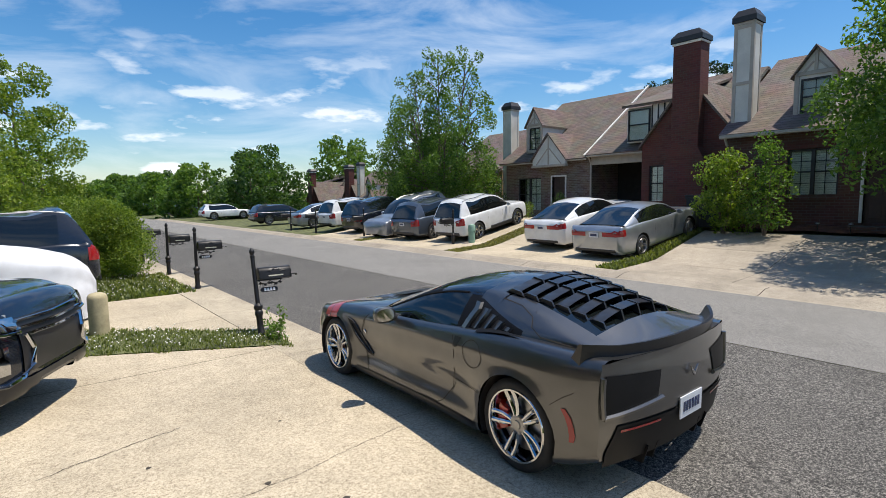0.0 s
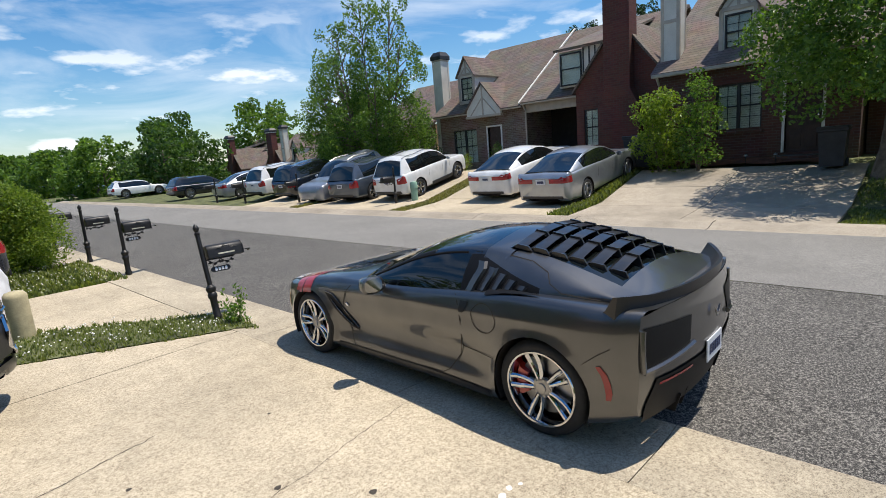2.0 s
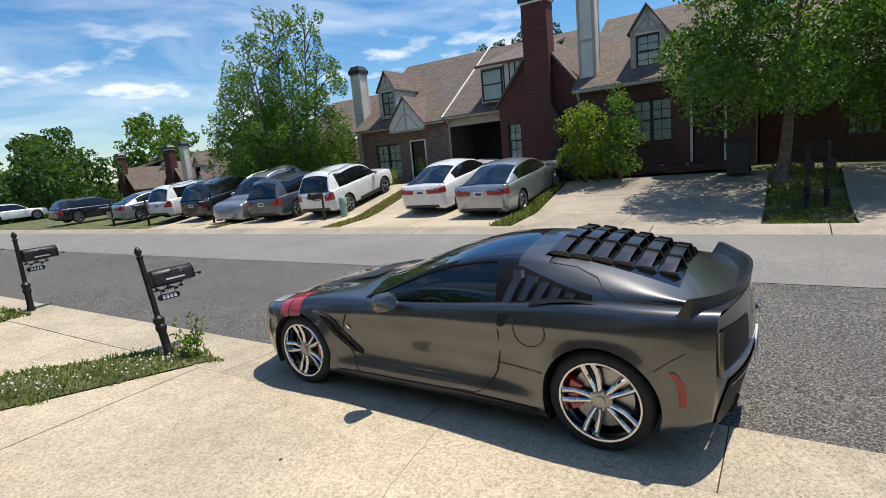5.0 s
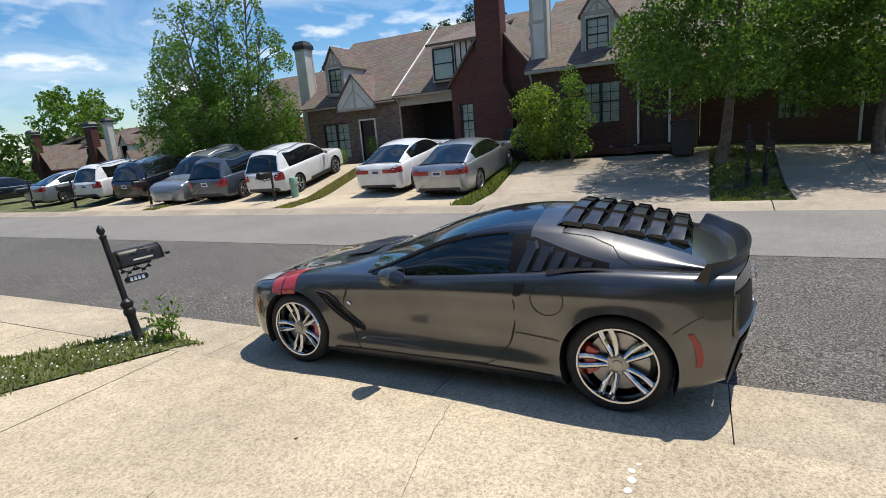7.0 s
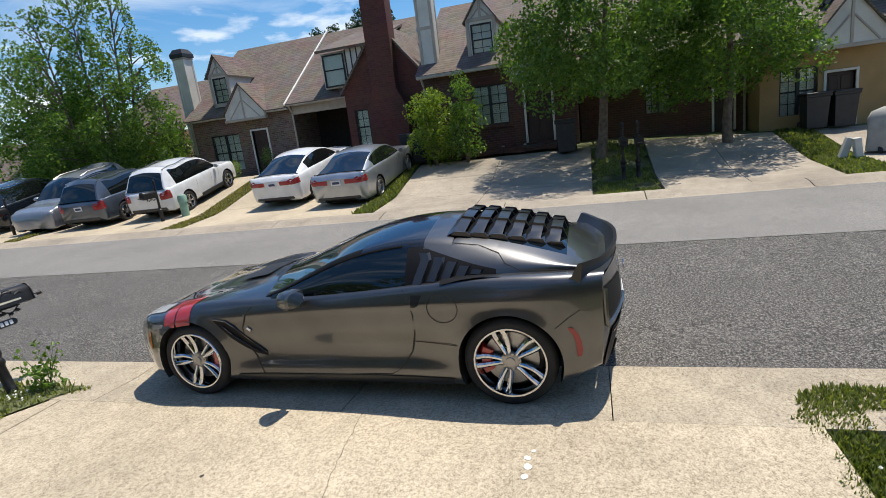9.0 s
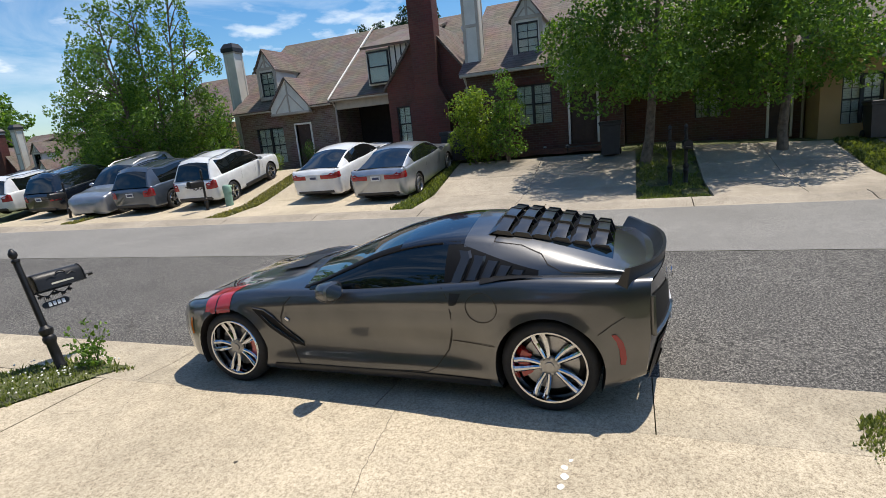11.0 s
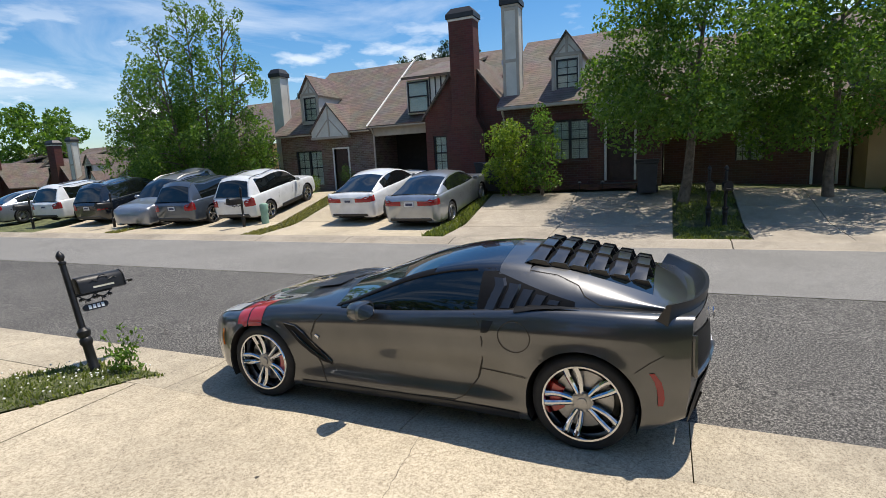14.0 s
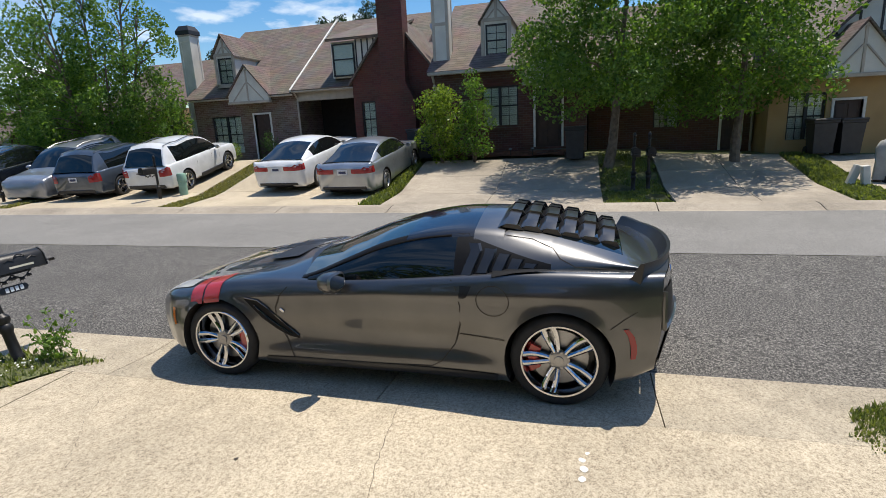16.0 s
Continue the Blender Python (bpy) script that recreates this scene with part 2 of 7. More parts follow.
SIDING = material("siding_white", (0.62, 0.60, 0.54), 0.7, vary=0.12, scale=2, fine=50, bump=0.2)
TRIM_TAN = material("trim_tan", (0.42, 0.37, 0.31), 0.7, vary=0.15, scale=3)
TRIM_WHITE = material("trim_white", (0.72, 0.70, 0.65), 0.6, vary=0.1, scale=4)
TRIM_BLACK = material("trim_black", (0.02, 0.02, 0.022), 0.5, vary=0.2)
BLIND = material("window_blind", (0.80, 0.81, 0.77), 0.5, vary=0.1, scale=3, fine=20, bump=0)
DOOR_BROWN = material("door_brown", (0.045, 0.022, 0.016), 0.5)
# near-black: painted shade of unlit rooms and recesses, also car undersides and wheel wells
DARK = material("shade_and_lining_dark", (0.025, 0.02, 0.018), 0.9)
WINDOW_GLASS = see_through("window_glass", (0.94, 0.97, 0.95))
GREEN_POST = material("green_plastic", (0.22, 0.36, 0.28), 0.6, vary=0.15)
TAN_POST = material("tan_bollard", (0.42, 0.36, 0.22), 0.75, vary=0.2, scale=8)
IRON = material("painted_iron", (0.018, 0.017, 0.017), 0.42, 0.3, vary=0.35, scale=14, fine=120, bump=0.15)
BIN_GREY = material("bin_plastic", (0.03, 0.03, 0.032), 0.55)
BARK = material("bark", (0.16, 0.12, 0.085), 0.95, vary=0.45, scale=9, fine=50, bump=1.0, bump_size=0.02)
LEAF_MID = leaf_material("leaf_mid", (0.045, 0.10, 0.018), (0.17, 0.27, 0.055))
LEAF_DARK = leaf_material("leaf_dark", (0.028, 0.065, 0.016), (0.10, 0.175, 0.045))
LEAF_LIGHT = leaf_material("leaf_light", (0.07, 0.13, 0.016), (0.24, 0.31, 0.05))
LEAF_PINE = leaf_material("leaf_pine", (0.008, 0.024, 0.012), (0.03, 0.06, 0.028))
RUBBER = material("rubber", (0.018, 0.018, 0.019), 0.75, vary=0.25, scale=20, fine=150, bump=0.2)
CHROME = material("chrome", (0.55, 0.56, 0.58), 0.05, 1.0, vary=0.05, bump=0)
STEEL = material("brake_steel", (0.32, 0.32, 0.33), 0.35, 1.0, vary=0.15, bump=0.1)
CALIPER_RED = paint_material("caliper_red", (0.42, 0.015, 0.012), 0.0, 0.3, False)
GREY_PAINT = paint_material("grey_metallic_paint", (0.116, 0.116, 0.118), 0.9, 0.35, False)
RED_STRIPE = paint_material("red_stripe", (0.45, 0.035, 0.035), 0.0, 0.35, False)
GLOSS_BLACK = paint_material("gloss_black", (0.006, 0.006, 0.007), 0.0, 0.2, False)
MATT_BLACK = material("matt_black", (0.008, 0.008, 0.009), 0.5, vary=0.2, bump=0.03, spec=0.18)
LOUVER_BLACK = material("louver_black", (0.022, 0.022, 0.024), 0.28, vary=0.15, bump=0.03, coat=0.4)
SATIN_BLACK = material("satin_black", (0.018, 0.018, 0.02), 0.33, vary=0.2, bump=0.05)
CAR_GLASS = glass_material("car_glass", (0.006, 0.008, 0.008))
SHIELD_GLASS = glass_material("windshield_glass", (0.012, 0.02, 0.016))
LAMP_RED = glass_material("lamp_red", (0.32, 0.012, 0.014), 0.12)
LAMP_ORANGE = glass_material("lamp_orange", (0.5, 0.12, 0.02), 0.15)
LAMP_CLEAR = glass_material("lamp_clear", (0.55, 0.57, 0.6), 0.1)
SMOKED = glass_material("smoked_lamp", (0.008, 0.006, 0.006), 0.08)
PLATE_WHITE = material("plate_white", (0.62, 0.64, 0.68), 0.45, vary=0.06, bump=0)
PLATE_INK = material("plate_ink", (0.03, 0.04, 0.10), 0.5, bump=0)
COVER_WHITE = material("car_cover_fabric", (0.66, 0.67, 0.70), 0.85, vary=0.1, scale=5, fine=90, bump=0.4, bump_size=0.01)
COVER_GREY = material("grey_cover_fabric", (0.36, 0.35, 0.33), 0.9, vary=0.15, scale=6, bump=0.4)
LETTER_GOLD = material("lettering_pale", (0.5, 0.47, 0.38), 0.5, bump=0)


# ---- mesh helpers ----
class Geo:
    """Vertices and faces of one mesh."""

    def __init__(self):
        self.v, self.f = [], []

    def poly(self, pts):
        k = len(self.v)
        self.v += [tuple(p) for p in pts]
        self.f.append(tuple(range(k, k + len(pts))))
        return self

    def grid(self, rows, close=False):
        k, n, m = len(self.v), len(rows), len(rows[0])
        for r in rows:
            self.v += [tuple(p) for p in r]
        for i in range(n - 1):
            for j in range(m if close else m - 1):
                j2 = (j + 1) % m
                self.f.append((k + i * m + j, k + i * m + j2, k + (i + 1) * m + j2, k + (i + 1) * m + j))
        return self

    def box(self, a, b, bev=0.0, m=None):
        """A box between two corners with chamfered edges, turned by m."""
        lo = [min(p, q) for p, q in zip(a, b)]
        hi = [max(p, q) for p, q in zip(a, b)]
        pts, faces = [], []
        if bev <= 0:
            pts = [(x, y, z) for x in (lo[0], hi[0]) for y in (lo[1], hi[1]) for z in (lo[2], hi[2])]
            faces = [(0, 1, 3, 2), (4, 6, 7, 5), (0, 4, 5, 1), (2, 3, 7, 6), (0, 2, 6, 4), (1, 5, 7, 3)]
        else:
            bev = min(bev, 0.45 * min(h - q for h, q in zip(hi, lo)))
            at = {}
            for sx in (0, 1):
                for sy in (0, 1):
                    for sz in (0, 1):
                        c = [hi[0] if sx else lo[0], hi[1] if sy else lo[1], hi[2] if sz else lo[2]]
                        for ax in range(3):
                            p = [c[q] if q == ax else c[q] + (-bev if (sx, sy, sz)[q] else bev) for q in range(3)]
                            at[(sx, sy, sz, ax)] = len(pts)
                            pts.append(tuple(p))
            for ax in range(3):
                u, w = [q for q in range(3) if q != ax]
                for s in (0, 1):
                    ring = []
                    for du, dw in ((0, 0), (1, 0), (1, 1), (0, 1)):
                        k = [0, 0, 0]
                        k[ax], k[u], k[w] = s, du, dw
                        ring.append(at[(*k, ax)])
                    faces.append(tuple(ring))
                for du in (0, 1):
                    for dw in (0, 1):
                        e = []
                        for s in (0, 1):
                            k = [0, 0, 0]
                            k[ax], k[u], k[w] = s, du, dw
                            e.append((at[(*k, u)], at[(*k, w)]))
                        faces.append((e[0][0], e[1][0], e[1][1], e[0][1]))
            for sx in (0, 1):
                for sy in (0, 1):
                    for sz in (0, 1):
                        faces.append(tuple(at[(sx, sy, sz, q)] for q in range(3)))
        if m is not None:
            pts = [tuple(m @ Vector(p)) for p in pts]
        k = len(self.v)
        self.v += pts
        self.f += [tuple(k + i for i in f) for f in faces]
        return self

    def tube(self, pts, radii, n=8, caps=True):
        pts = [Vector(p) for p in pts]
        if not isinstance(radii, (list, tuple)):
            radii = [radii] * len(pts)
        rows = []
        for i, p in enumerate(pts):
            d = (pts[min(i + 1, len(pts) - 1)] - pts[max(i - 1, 0)]).normalized()
            u = d.orthogonal().normalized() if abs(d.z) < 0.9 else d.cross(Vector((0, 1, 0))).normalized()
            w = d.cross(u)
            rows.append([p + radii[i] * (math.cos(q) * u + math.sin(q) * w) for q in [2 * math.pi * j / n for j in range(n)]])
        self.grid(rows, True)
        if caps:
            self.poly(rows[0][::-1]), self.poly(rows[-1])
        return self

    def lathe(self, profile, n=24, m=None, close=False):
        """Radius and height pairs turned about z, then moved by m."""
        m = m or Matrix.Identity(4)
        rows = [[m @ Vector((r * math.cos(2 * math.pi * j / n), r * math.sin(2 * math.pi * j / n), z)) for j in range(n)] for r, z in profile]
        self.grid(rows, True)
        return self

    def prism(self, outline, axis, a, b):
        """A flat outline, in the two other axes, drawn out along an axis from a to b."""
        def lift(p, t):
            return (t, p[0], p[1]) if axis == "x" else (p[0], t, p[1]) if axis == "y" else (p[0], p[1], t)
        lo, hi = [lift(p, a) for p in outline], [lift(p, b) for p in outline]
        self.poly(lo[::-1]), self.poly(hi)
        for i in range(len(outline)):
            j = (i + 1) % len(outline)
            self.poly([lo[i], lo[j], hi[j], hi[i]])
        return self

    def mirrored(self):
        k = len(self.v)
        self.f += [tuple(k + i for i in reversed(f)) for f in self.f]
        self.v += [(-x, y, z) for x, y, z in self.v]
        return self


AT = {}


def mesh_of(name, geo, mat, smooth=35.0, weld=True):
    me = bpy.data.meshes.new(name)
    me.from_pydata(geo.v, [], geo.f)
    if weld:
        bm = bmesh.new()
        bm.from_mesh(me)
        bmesh.ops.remove_doubles(bm, verts=bm.verts, dist=0.0004)
        bmesh.ops.recalc_face_normals(bm, faces=bm.faces)
        bm.to_mesh(me)
        bm.free()
    me.materials.append(mat)
    if smooth:
        me.polygons.foreach_set("use_smooth", [True] * len(me.polygons))
        me.set_sharp_from_angle(angle=radians(smooth))
    me.update()
    return me


def thing(name, at=(0, 0, 0), label="", category="", group="", kind=""):
    """An empty at the base of a thing. Parts given in world places stay there."""
    ob = new(name)
    ob.empty_display_size = 0.1
    ob.location = at
    AT[ob.name] = Matrix.Translation(Vector(at)).inverted()
    return tagged(ob, label, category, group, kind)


def part(name, geo, mat, parent, label="", smooth=35.0, weld=True):
    """One mesh under a thing or under a part."""
    ob = new(name, geo if isinstance(geo, bpy.types.Mesh) else mesh_of(name, geo, mat, smooth, weld))
    ob.parent = parent
    if parent.name in AT:
        ob.matrix_parent_inverse = AT[parent.name]
    if label:
        ob["label"] = label
    return ob


def single(name, geo, mat, label="", category="", group="", kind="", smooth=35.0, weld=True):
    return tagged(new(name, mesh_of(name, geo, mat, smooth, weld)), label, category, group, kind)


def spline(knots, ts):
    """Catmull-Rom values at ts through rows of (t, value, ...)."""
    k = np.array(knots, float)
    k = k[np.argsort(k[:, 0])]
    t, v = k[:, 0], k[:, 1:]
    slope = np.gradient(v, t, axis=0)
    out = []
    for s in np.atleast_1d(ts):
        i = int(np.clip(np.searchsorted(t, s) - 1, 0, len(t) - 2))
        h = t[i + 1] - t[i]
        u = float(np.clip((s - t[i]) / h, 0, 1))
        h00, h10, h01, h11 = 2 * u**3 - 3 * u**2 + 1, u**3 - 2 * u**2 + u, -2 * u**3 + 3 * u**2, u**3 - u**2
        out.append(h00 * v[i] + h10 * h * slope[i] + h01 * v[i + 1] + h11 * h * slope[i + 1])
    return np.array(out)


HUB = Vector((-4.15, -0.45, 1.93))
BACK = 1.10
FAR = Matrix.Translation(HUB) @ Matrix.Scale(BACK, 4) @ Matrix.Translation(-HUB)


def plan_rise(x, y=0.0):
    """Height of the ground in the plan of the far row, before the row is set back to its true size."""
    up = 0.95 if y > -1 else 0.95 - 0.05 * min(6.0, -1 - y)
    up *= 1.0 - min(1.0, max(0.0, (y - 22.0) / 14.0))
    s = min(1.0, max(0.0, (x - 7.62) / 5.4))
    return up * s


def rise(x, y=0.0):
    """Height of the ground: level on the near side and the road, rising to the houses across it."""
    if x < 7.62:
        return 0.0
    u, v = HUB.x + (x - HUB.x) / BACK, HUB.y + (y - HUB.y) / BACK
    return max(HUB.z - (HUB.z - plan_rise(u, v)) * BACK, 0.02 * (x - 7.62))


def set_back(x, y):
    """A place on the far side: kept at the kerb, drawn back towards the houses."""
    k = 1.0 + (BACK - 1.0) * min(1.0, max(0.0, (x - 7.87) / 5.1))
    return HUB.x + (x - HUB.x) * k, HUB.y + (y - HUB.y) * k


# ---- ground, road, drives ----
gx = [-900, -300, -90, -40, -20, -8, -1, 3, 7.6, 8.7, 9.4, 9.8, 10.1, 10.4, 10.9, 12, 13, 14, 14.74, 15.5, 20, 40, 90, 300, 900]
gy = [-900, -300, -90, -40, -20, -9, -7, -5, -3, -1, 0, 5, 10, 18, 22, 26, 30, 36, 40, 90, 300, 900]
single("ground", Geo().grid([[(x, y, rise(x, y) - 0.05) for y in gy] for x in gx]), SOIL, "earth and thin grass under the whole street", "ground", kind="structure")
EDGE_N, EDGE_F, TONE = -0.30, 7.12, 3.62
road = thing("road", (3.4, 0, 0), "two-tone grey asphalt street, its near half darker and coarser", "road", kind="structure")
nx0 = [(x, 0.035 * (1 - ((x - 3.4) / 3.7) ** 2)) for x in np.linspace(EDGE_N, EDGE_F, 17)]
part("asphalt_lane", Geo().grid([[(x, y, z) for y in (-60, -10, 0, 10, 30, 70, 160)] for x, z in nx0 if x <= TONE + 0.1]), ASPHALT, road, "dark coarse asphalt")
part("asphalt_lane", Geo().grid([[(x, y, z + 0.006) for y in (-60, -10, 0, 10, 30, 70, 160)] for x, z in nx0 if x >= TONE - 0.35]), ASPHALT_WORN, road, "pale worn asphalt")
# gutter pans with joints, each slab a piece
gutter = thing("gutter", (-0.7, 0, 0), "pale concrete gutter pan with open joints along the street", "gutter", kind="structure")
cuts = [-60, -24, -15, -9.2, -6.1, -3.7, -0.67, 1.3, 3.78, 6.9, 9.6, 12.8, 16, 20, 25, 32, 45, 70, 160]
for a, b in zip(cuts, cuts[1:]):
    prof = [(-1.08, -0.04), (-1.08, 0.012), (-0.95, 0.006), (-0.62, -0.012), (-0.42, -0.006), (-0.302, 0.004), (-0.302, -0.04)]
    part("gutter_slab", Geo().prism([(x, z) for x, z in prof], "y", a + 0.004, b - 0.004), CONCRETE_PAN, gutter, smooth=0)
kerb = thing("kerb", (7.4, 0, 0), "low rolled concrete kerb with joints along the far side", "kerb", kind="structure")
for i in range(26):
    a = -20 + 3.05 * i
    prof = [(7.122, -0.04), (7.122, 0.004), (7.28, -0.004), (7.42, 0.03), (7.6, 0.075), (7.86, 0.085), (7.86, -0.04)]
    part("kerb_slab", Geo().prism(prof, "y", a + 0.01, a + 3.04), CONCRETE_OLD, kerb, smooth=0)


def drive(name, x0, x1, y0, y1, mat, label, nx=1, ny=1, dz=0.012):
    d = thing(name, ((x0 + x1) / 2, (y0 + y1) / 2, rise((x0 + x1) / 2, (y0 + y1) / 2)), label, "driveway", kind="structure")
    for i in range(nx):
        for j in range(ny):
            a, b = x0 + (x1 - x0) * i / nx + 0.006, x0 + (x1 - x0) * (i + 1) / nx - 0.006
            c, e = y0 + (y1 - y0) * j / ny + 0.006, y0 + (y1 - y0) * (j + 1) / ny - 0.006
            g = Geo()
            xs, ys = np.linspace(a, b, 5), np.linspace(c, e, 3)
            top = [[set_back(x, y) if x > 7.8 else (x, y) for y in ys] for x in xs]
            top = [[(x, y, rise(x, y) + dz) for x, y in r] for r in top]
            g.grid(top)
            ring = [top[k][0] for k in range(5)] + [top[4][k] for k in (1, 2)] + [top[k][2] for k in (3, 2, 1, 0)] + [top[0][1]]
            for p, q in zip(ring, ring[1:] + ring[:1]):
                g.poly([p, q, (q[0], q[1], q[2] - 0.06), (p[0], p[1], p[2] - 0.06)])
            part("slab", g, mat, d, smooth=0)
    return d


near_drive = drive("driveway", -9.6, -1.079, -1.86, 4.15, CONCRETE, "wide sunlit exposed-aggregate concrete driveway with fine cracks", 1, 1, 0.014)


def crack(parent, a, b, seed, wide=0.006, wander=0.035, steps=40, z=0.0165):
    """A wandering hairline crack of uneven width."""
    rnd = random.Random(seed)
    a, b = Vector((*a, z)), Vector((*b, z))
    side = (b - a).cross(Vector((0, 0, 1))).normalized()
    rows, off = [], 0.0
    for i in range(steps + 1):
        off = off * 0.9 + rnd.uniform(-1, 1) * wander * 0.35
        p = a.lerp(b, i / steps) + side * off
        w = wide * rnd.uniform(0.25, 1.0) * (1 if 0 < i < steps else 0.1)
        rows.append([p - side * w / 2, p + side * w / 2])
    part("crack", Geo().grid(rows), JOINT, parent, "thin dark crack", smooth=0)


crack(near_drive, (-1.10, 1.12), (-3.6, 0.75), 1)
crack(near_drive, (-3.6, 0.75), (-6.5, 1.3), 2)
crack(near_drive, (-2.6, 2.35), (-3.6, 2.05), 3, 0.010)
crack(near_drive, (-1.25, 3.6), (-2.2, 2.9), 4, 0.003)
for i, (px, py, pr) in enumerate([(-2.35, 0.97, 0.022), (-2.02, 0.46, 0.024), (-2.95, 1.75, 0.018), (-1.9, 1.9, 0.014), (-3.2, -0.4, 0.016), (-2.0, -1.1, 0.014)]):
    part("pop_out", Geo().poly([(px + pr * (1 + 0.3 * math.sin(3 * a + i)) * math.cos(a), py + pr * math.sin(a), 0.0168) for a in np.linspace(0, 2 * math.pi, 13)[:-1]]), JOINT, near_drive, "small dark pit in the concrete", smooth=0)
for i, (px, py, pr) in enumerate([(-1.52, -0.16, 0.03), (-1.60, -0.17, 0.035), (-1.69, -0.16, 0.03), (-1.45, -0.19, 0.018)]):
    part("paint_drip", Geo().poly([(px + 0.7 * pr * (1 + 0.25 * math.sin(2 * a + i)) * math.cos(a), py + 0.7 * pr * math.sin(a), 0.017) for a in np.linspace(0, 2 * math.pi, 15)[:-1]]), CLOVER, near_drive, "white paint spot", smooth=0)
drive("driveway", -9.6, -1.09, 6.55, 9.45, CONCRETE, "pale concrete driveway of the next house", 2, 1, 0.012)
drive("driveway", -9.6, -1.09, 13.2, 16.2, CONCRETE, "pale concrete driveway further along", 1, 1, 0.012)
drive("driveway", -9.6, -1.09, 18.0, 21.0, CONCRETE, "pale concrete driveway further along", 1, 1, 0.012)
drive("driveway", 7.87, 12.35, -0.62, 4.85, CONCRETE_OLD, "stained concrete driveway rising to a brick house", 3, 2, 0.05)
drive("driveway", 7.87, 14.1, 5.45, 10.95, CONCRETE, "sunlit concrete driveway under two parked sedans", 3, 2, 0.05)
drive("driveway", 7.87, 14.1, 11.75, 17.6, CONCRETE, "concrete driveway under three parked cars", 3, 2, 0.05)
drive("driveway", 7.87, 13.5, 18.1, 22.6, CONCRETE, "concrete driveway further up the street", 2, 2, 0.05)
drive("driveway", 7.87, 12.6, -5.55, -2.15, CONCRETE_OLD, "shaded concrete driveway under trees", 3, 2, 0.05)
drive("driveway", 7.87, 12.6, -11.0, -6.55, CONCRETE_OLD, "concrete driveway beside a covered grill", 2, 2, 0.05)


def blades(name, count, area, h=0.09, w=0.012, mat=GRASS, label="", seed=1, flowers=0, parent=None, inside=None):
    """Grass: narrow bent blades strewn over a piece of ground, with clover heads."""
    rnd = np.random.RandomState(seed)
    x0, x1, y0, y1 = area
    v, f, made = [], [], 0
    while made < count:
        x, y = rnd.uniform(x0, x1), rnd.uniform(y0, y1)
        made += 1
        if inside and not inside(x, y):
            continue
        if x > 7.8:
            x, y = set_back(x, y)
        z, hh, a = rise(x, y) + (0.06 if x > 7.8 else 0.0) - 0.03, h * rnd.uniform(0.45, 1.25), rnd.uniform(0, 6.28)
        dx, dy, lean = math.cos(a), math.sin(a), rnd.uniform(0.1, 0.7) * hh
        ww = w * rnd.uniform(0.7, 1.5)
        k = len(v)
        v += [(x - ww * dy, y + ww * dx, z), (x + ww * dy, y - ww * dx, z), (x + lean * dx * 0.5 + ww * dy * 0.8, y + lean * dy * 0.5 - ww * dx * 0.8, z + hh * 0.65),
              (x + lean * dx * 0.5 - ww * dy * 0.8, y + lean * dy * 0.5 + ww * dx * 0.8, z + hh * 0.65), (x + lean * dx, y + lean * dy, z + hh)]
        f += [(k, k + 1, k + 2, k + 3), (k + 3, k + 2, k + 4)]
    g = Geo()
    g.v, g.f = v, f
    ob = single(name, g, mat, label, "grass", kind="stuff", smooth=0, weld=False)
    if flowers:
        g = Geo()
        for _ in range(flowers):
            x, y = rnd.uniform(x0, x1), rnd.uniform(y0, y1)
            if inside and not inside(x, y):
                continue
            z, r = rise(x, y) + h * rnd.uniform(0.8, 1.25), rnd.uniform(0.008, 0.014)
            p = [(x, y, z + r), (x + r, y, z), (x, y + r, z), (x - r, y, z), (x, y - r, z), (x, y, z - r)]
            k = len(g.v)
            g.v += p
            g.f += [(k, k + 1, k + 2), (k, k + 2, k + 3), (k, k + 3, k + 4), (k, k + 4, k + 1), (k + 5, k + 2, k + 1), (k + 5, k + 3, k + 2), (k + 5, k + 4, k + 3), (k + 5, k + 1, k + 4)]
        single("clover_flowers", g, CLOVER, "small white clover flowers in the grass", "flowers", kind="stuff", smooth=0, weld=False)
    return ob


def verge(x, y):
    """The slanting tongue of grass round the mailbox."""
    side = 0.05 * math.sin(9 * x) + 0.04 * math.sin(23 * x)
    low = 4.12 + 0.58 * max(0.0, -0.83 - x)
    return low + side < y < min(5.25 + 0.93 * max(0.0, -0.95 - x), low + 1.75) + side and x < -0.78 - 0.10 * abs(y - 4.7) ** 1.3


part("slab", Geo().poly([(-1.09, 4.156, 0.0142), (-1.09, 4.27, 0.0142), (-6.5, 7.4, 0.0142), (-9.6, 9.2, 0.0142), (-9.6, 4.156, 0.0142)]), CONCRETE, near_drive, smooth=0)
part("slab", Geo().poly([(-1.09, 5.38, 0.0122), (-1.09, 6.545, 0.0122), (-2.4, 6.545, 0.0122)]), CONCRETE, near_drive, smooth=0)
bed = thing("verge_soil", (-2.4, 5.6, 0), "bare earth under the clover strip", "ground", kind="structure")
part("soil", Geo().poly([(-0.83, 4.16, 0.019), (-0.86, 5.15, 0.019), (-2.4, 6.5, 0.019), (-6.3, 8.9, 0.019), (-6.3, 7.3, 0.019)]), SOIL, bed, smooth=0)
blades("verge_grass", 52000, (-6.2, -0.76, 3.95, 8.8), 0.085, 0.009, label="clover-filled strip of grass between two driveways", seed=3, flowers=1500, inside=verge)
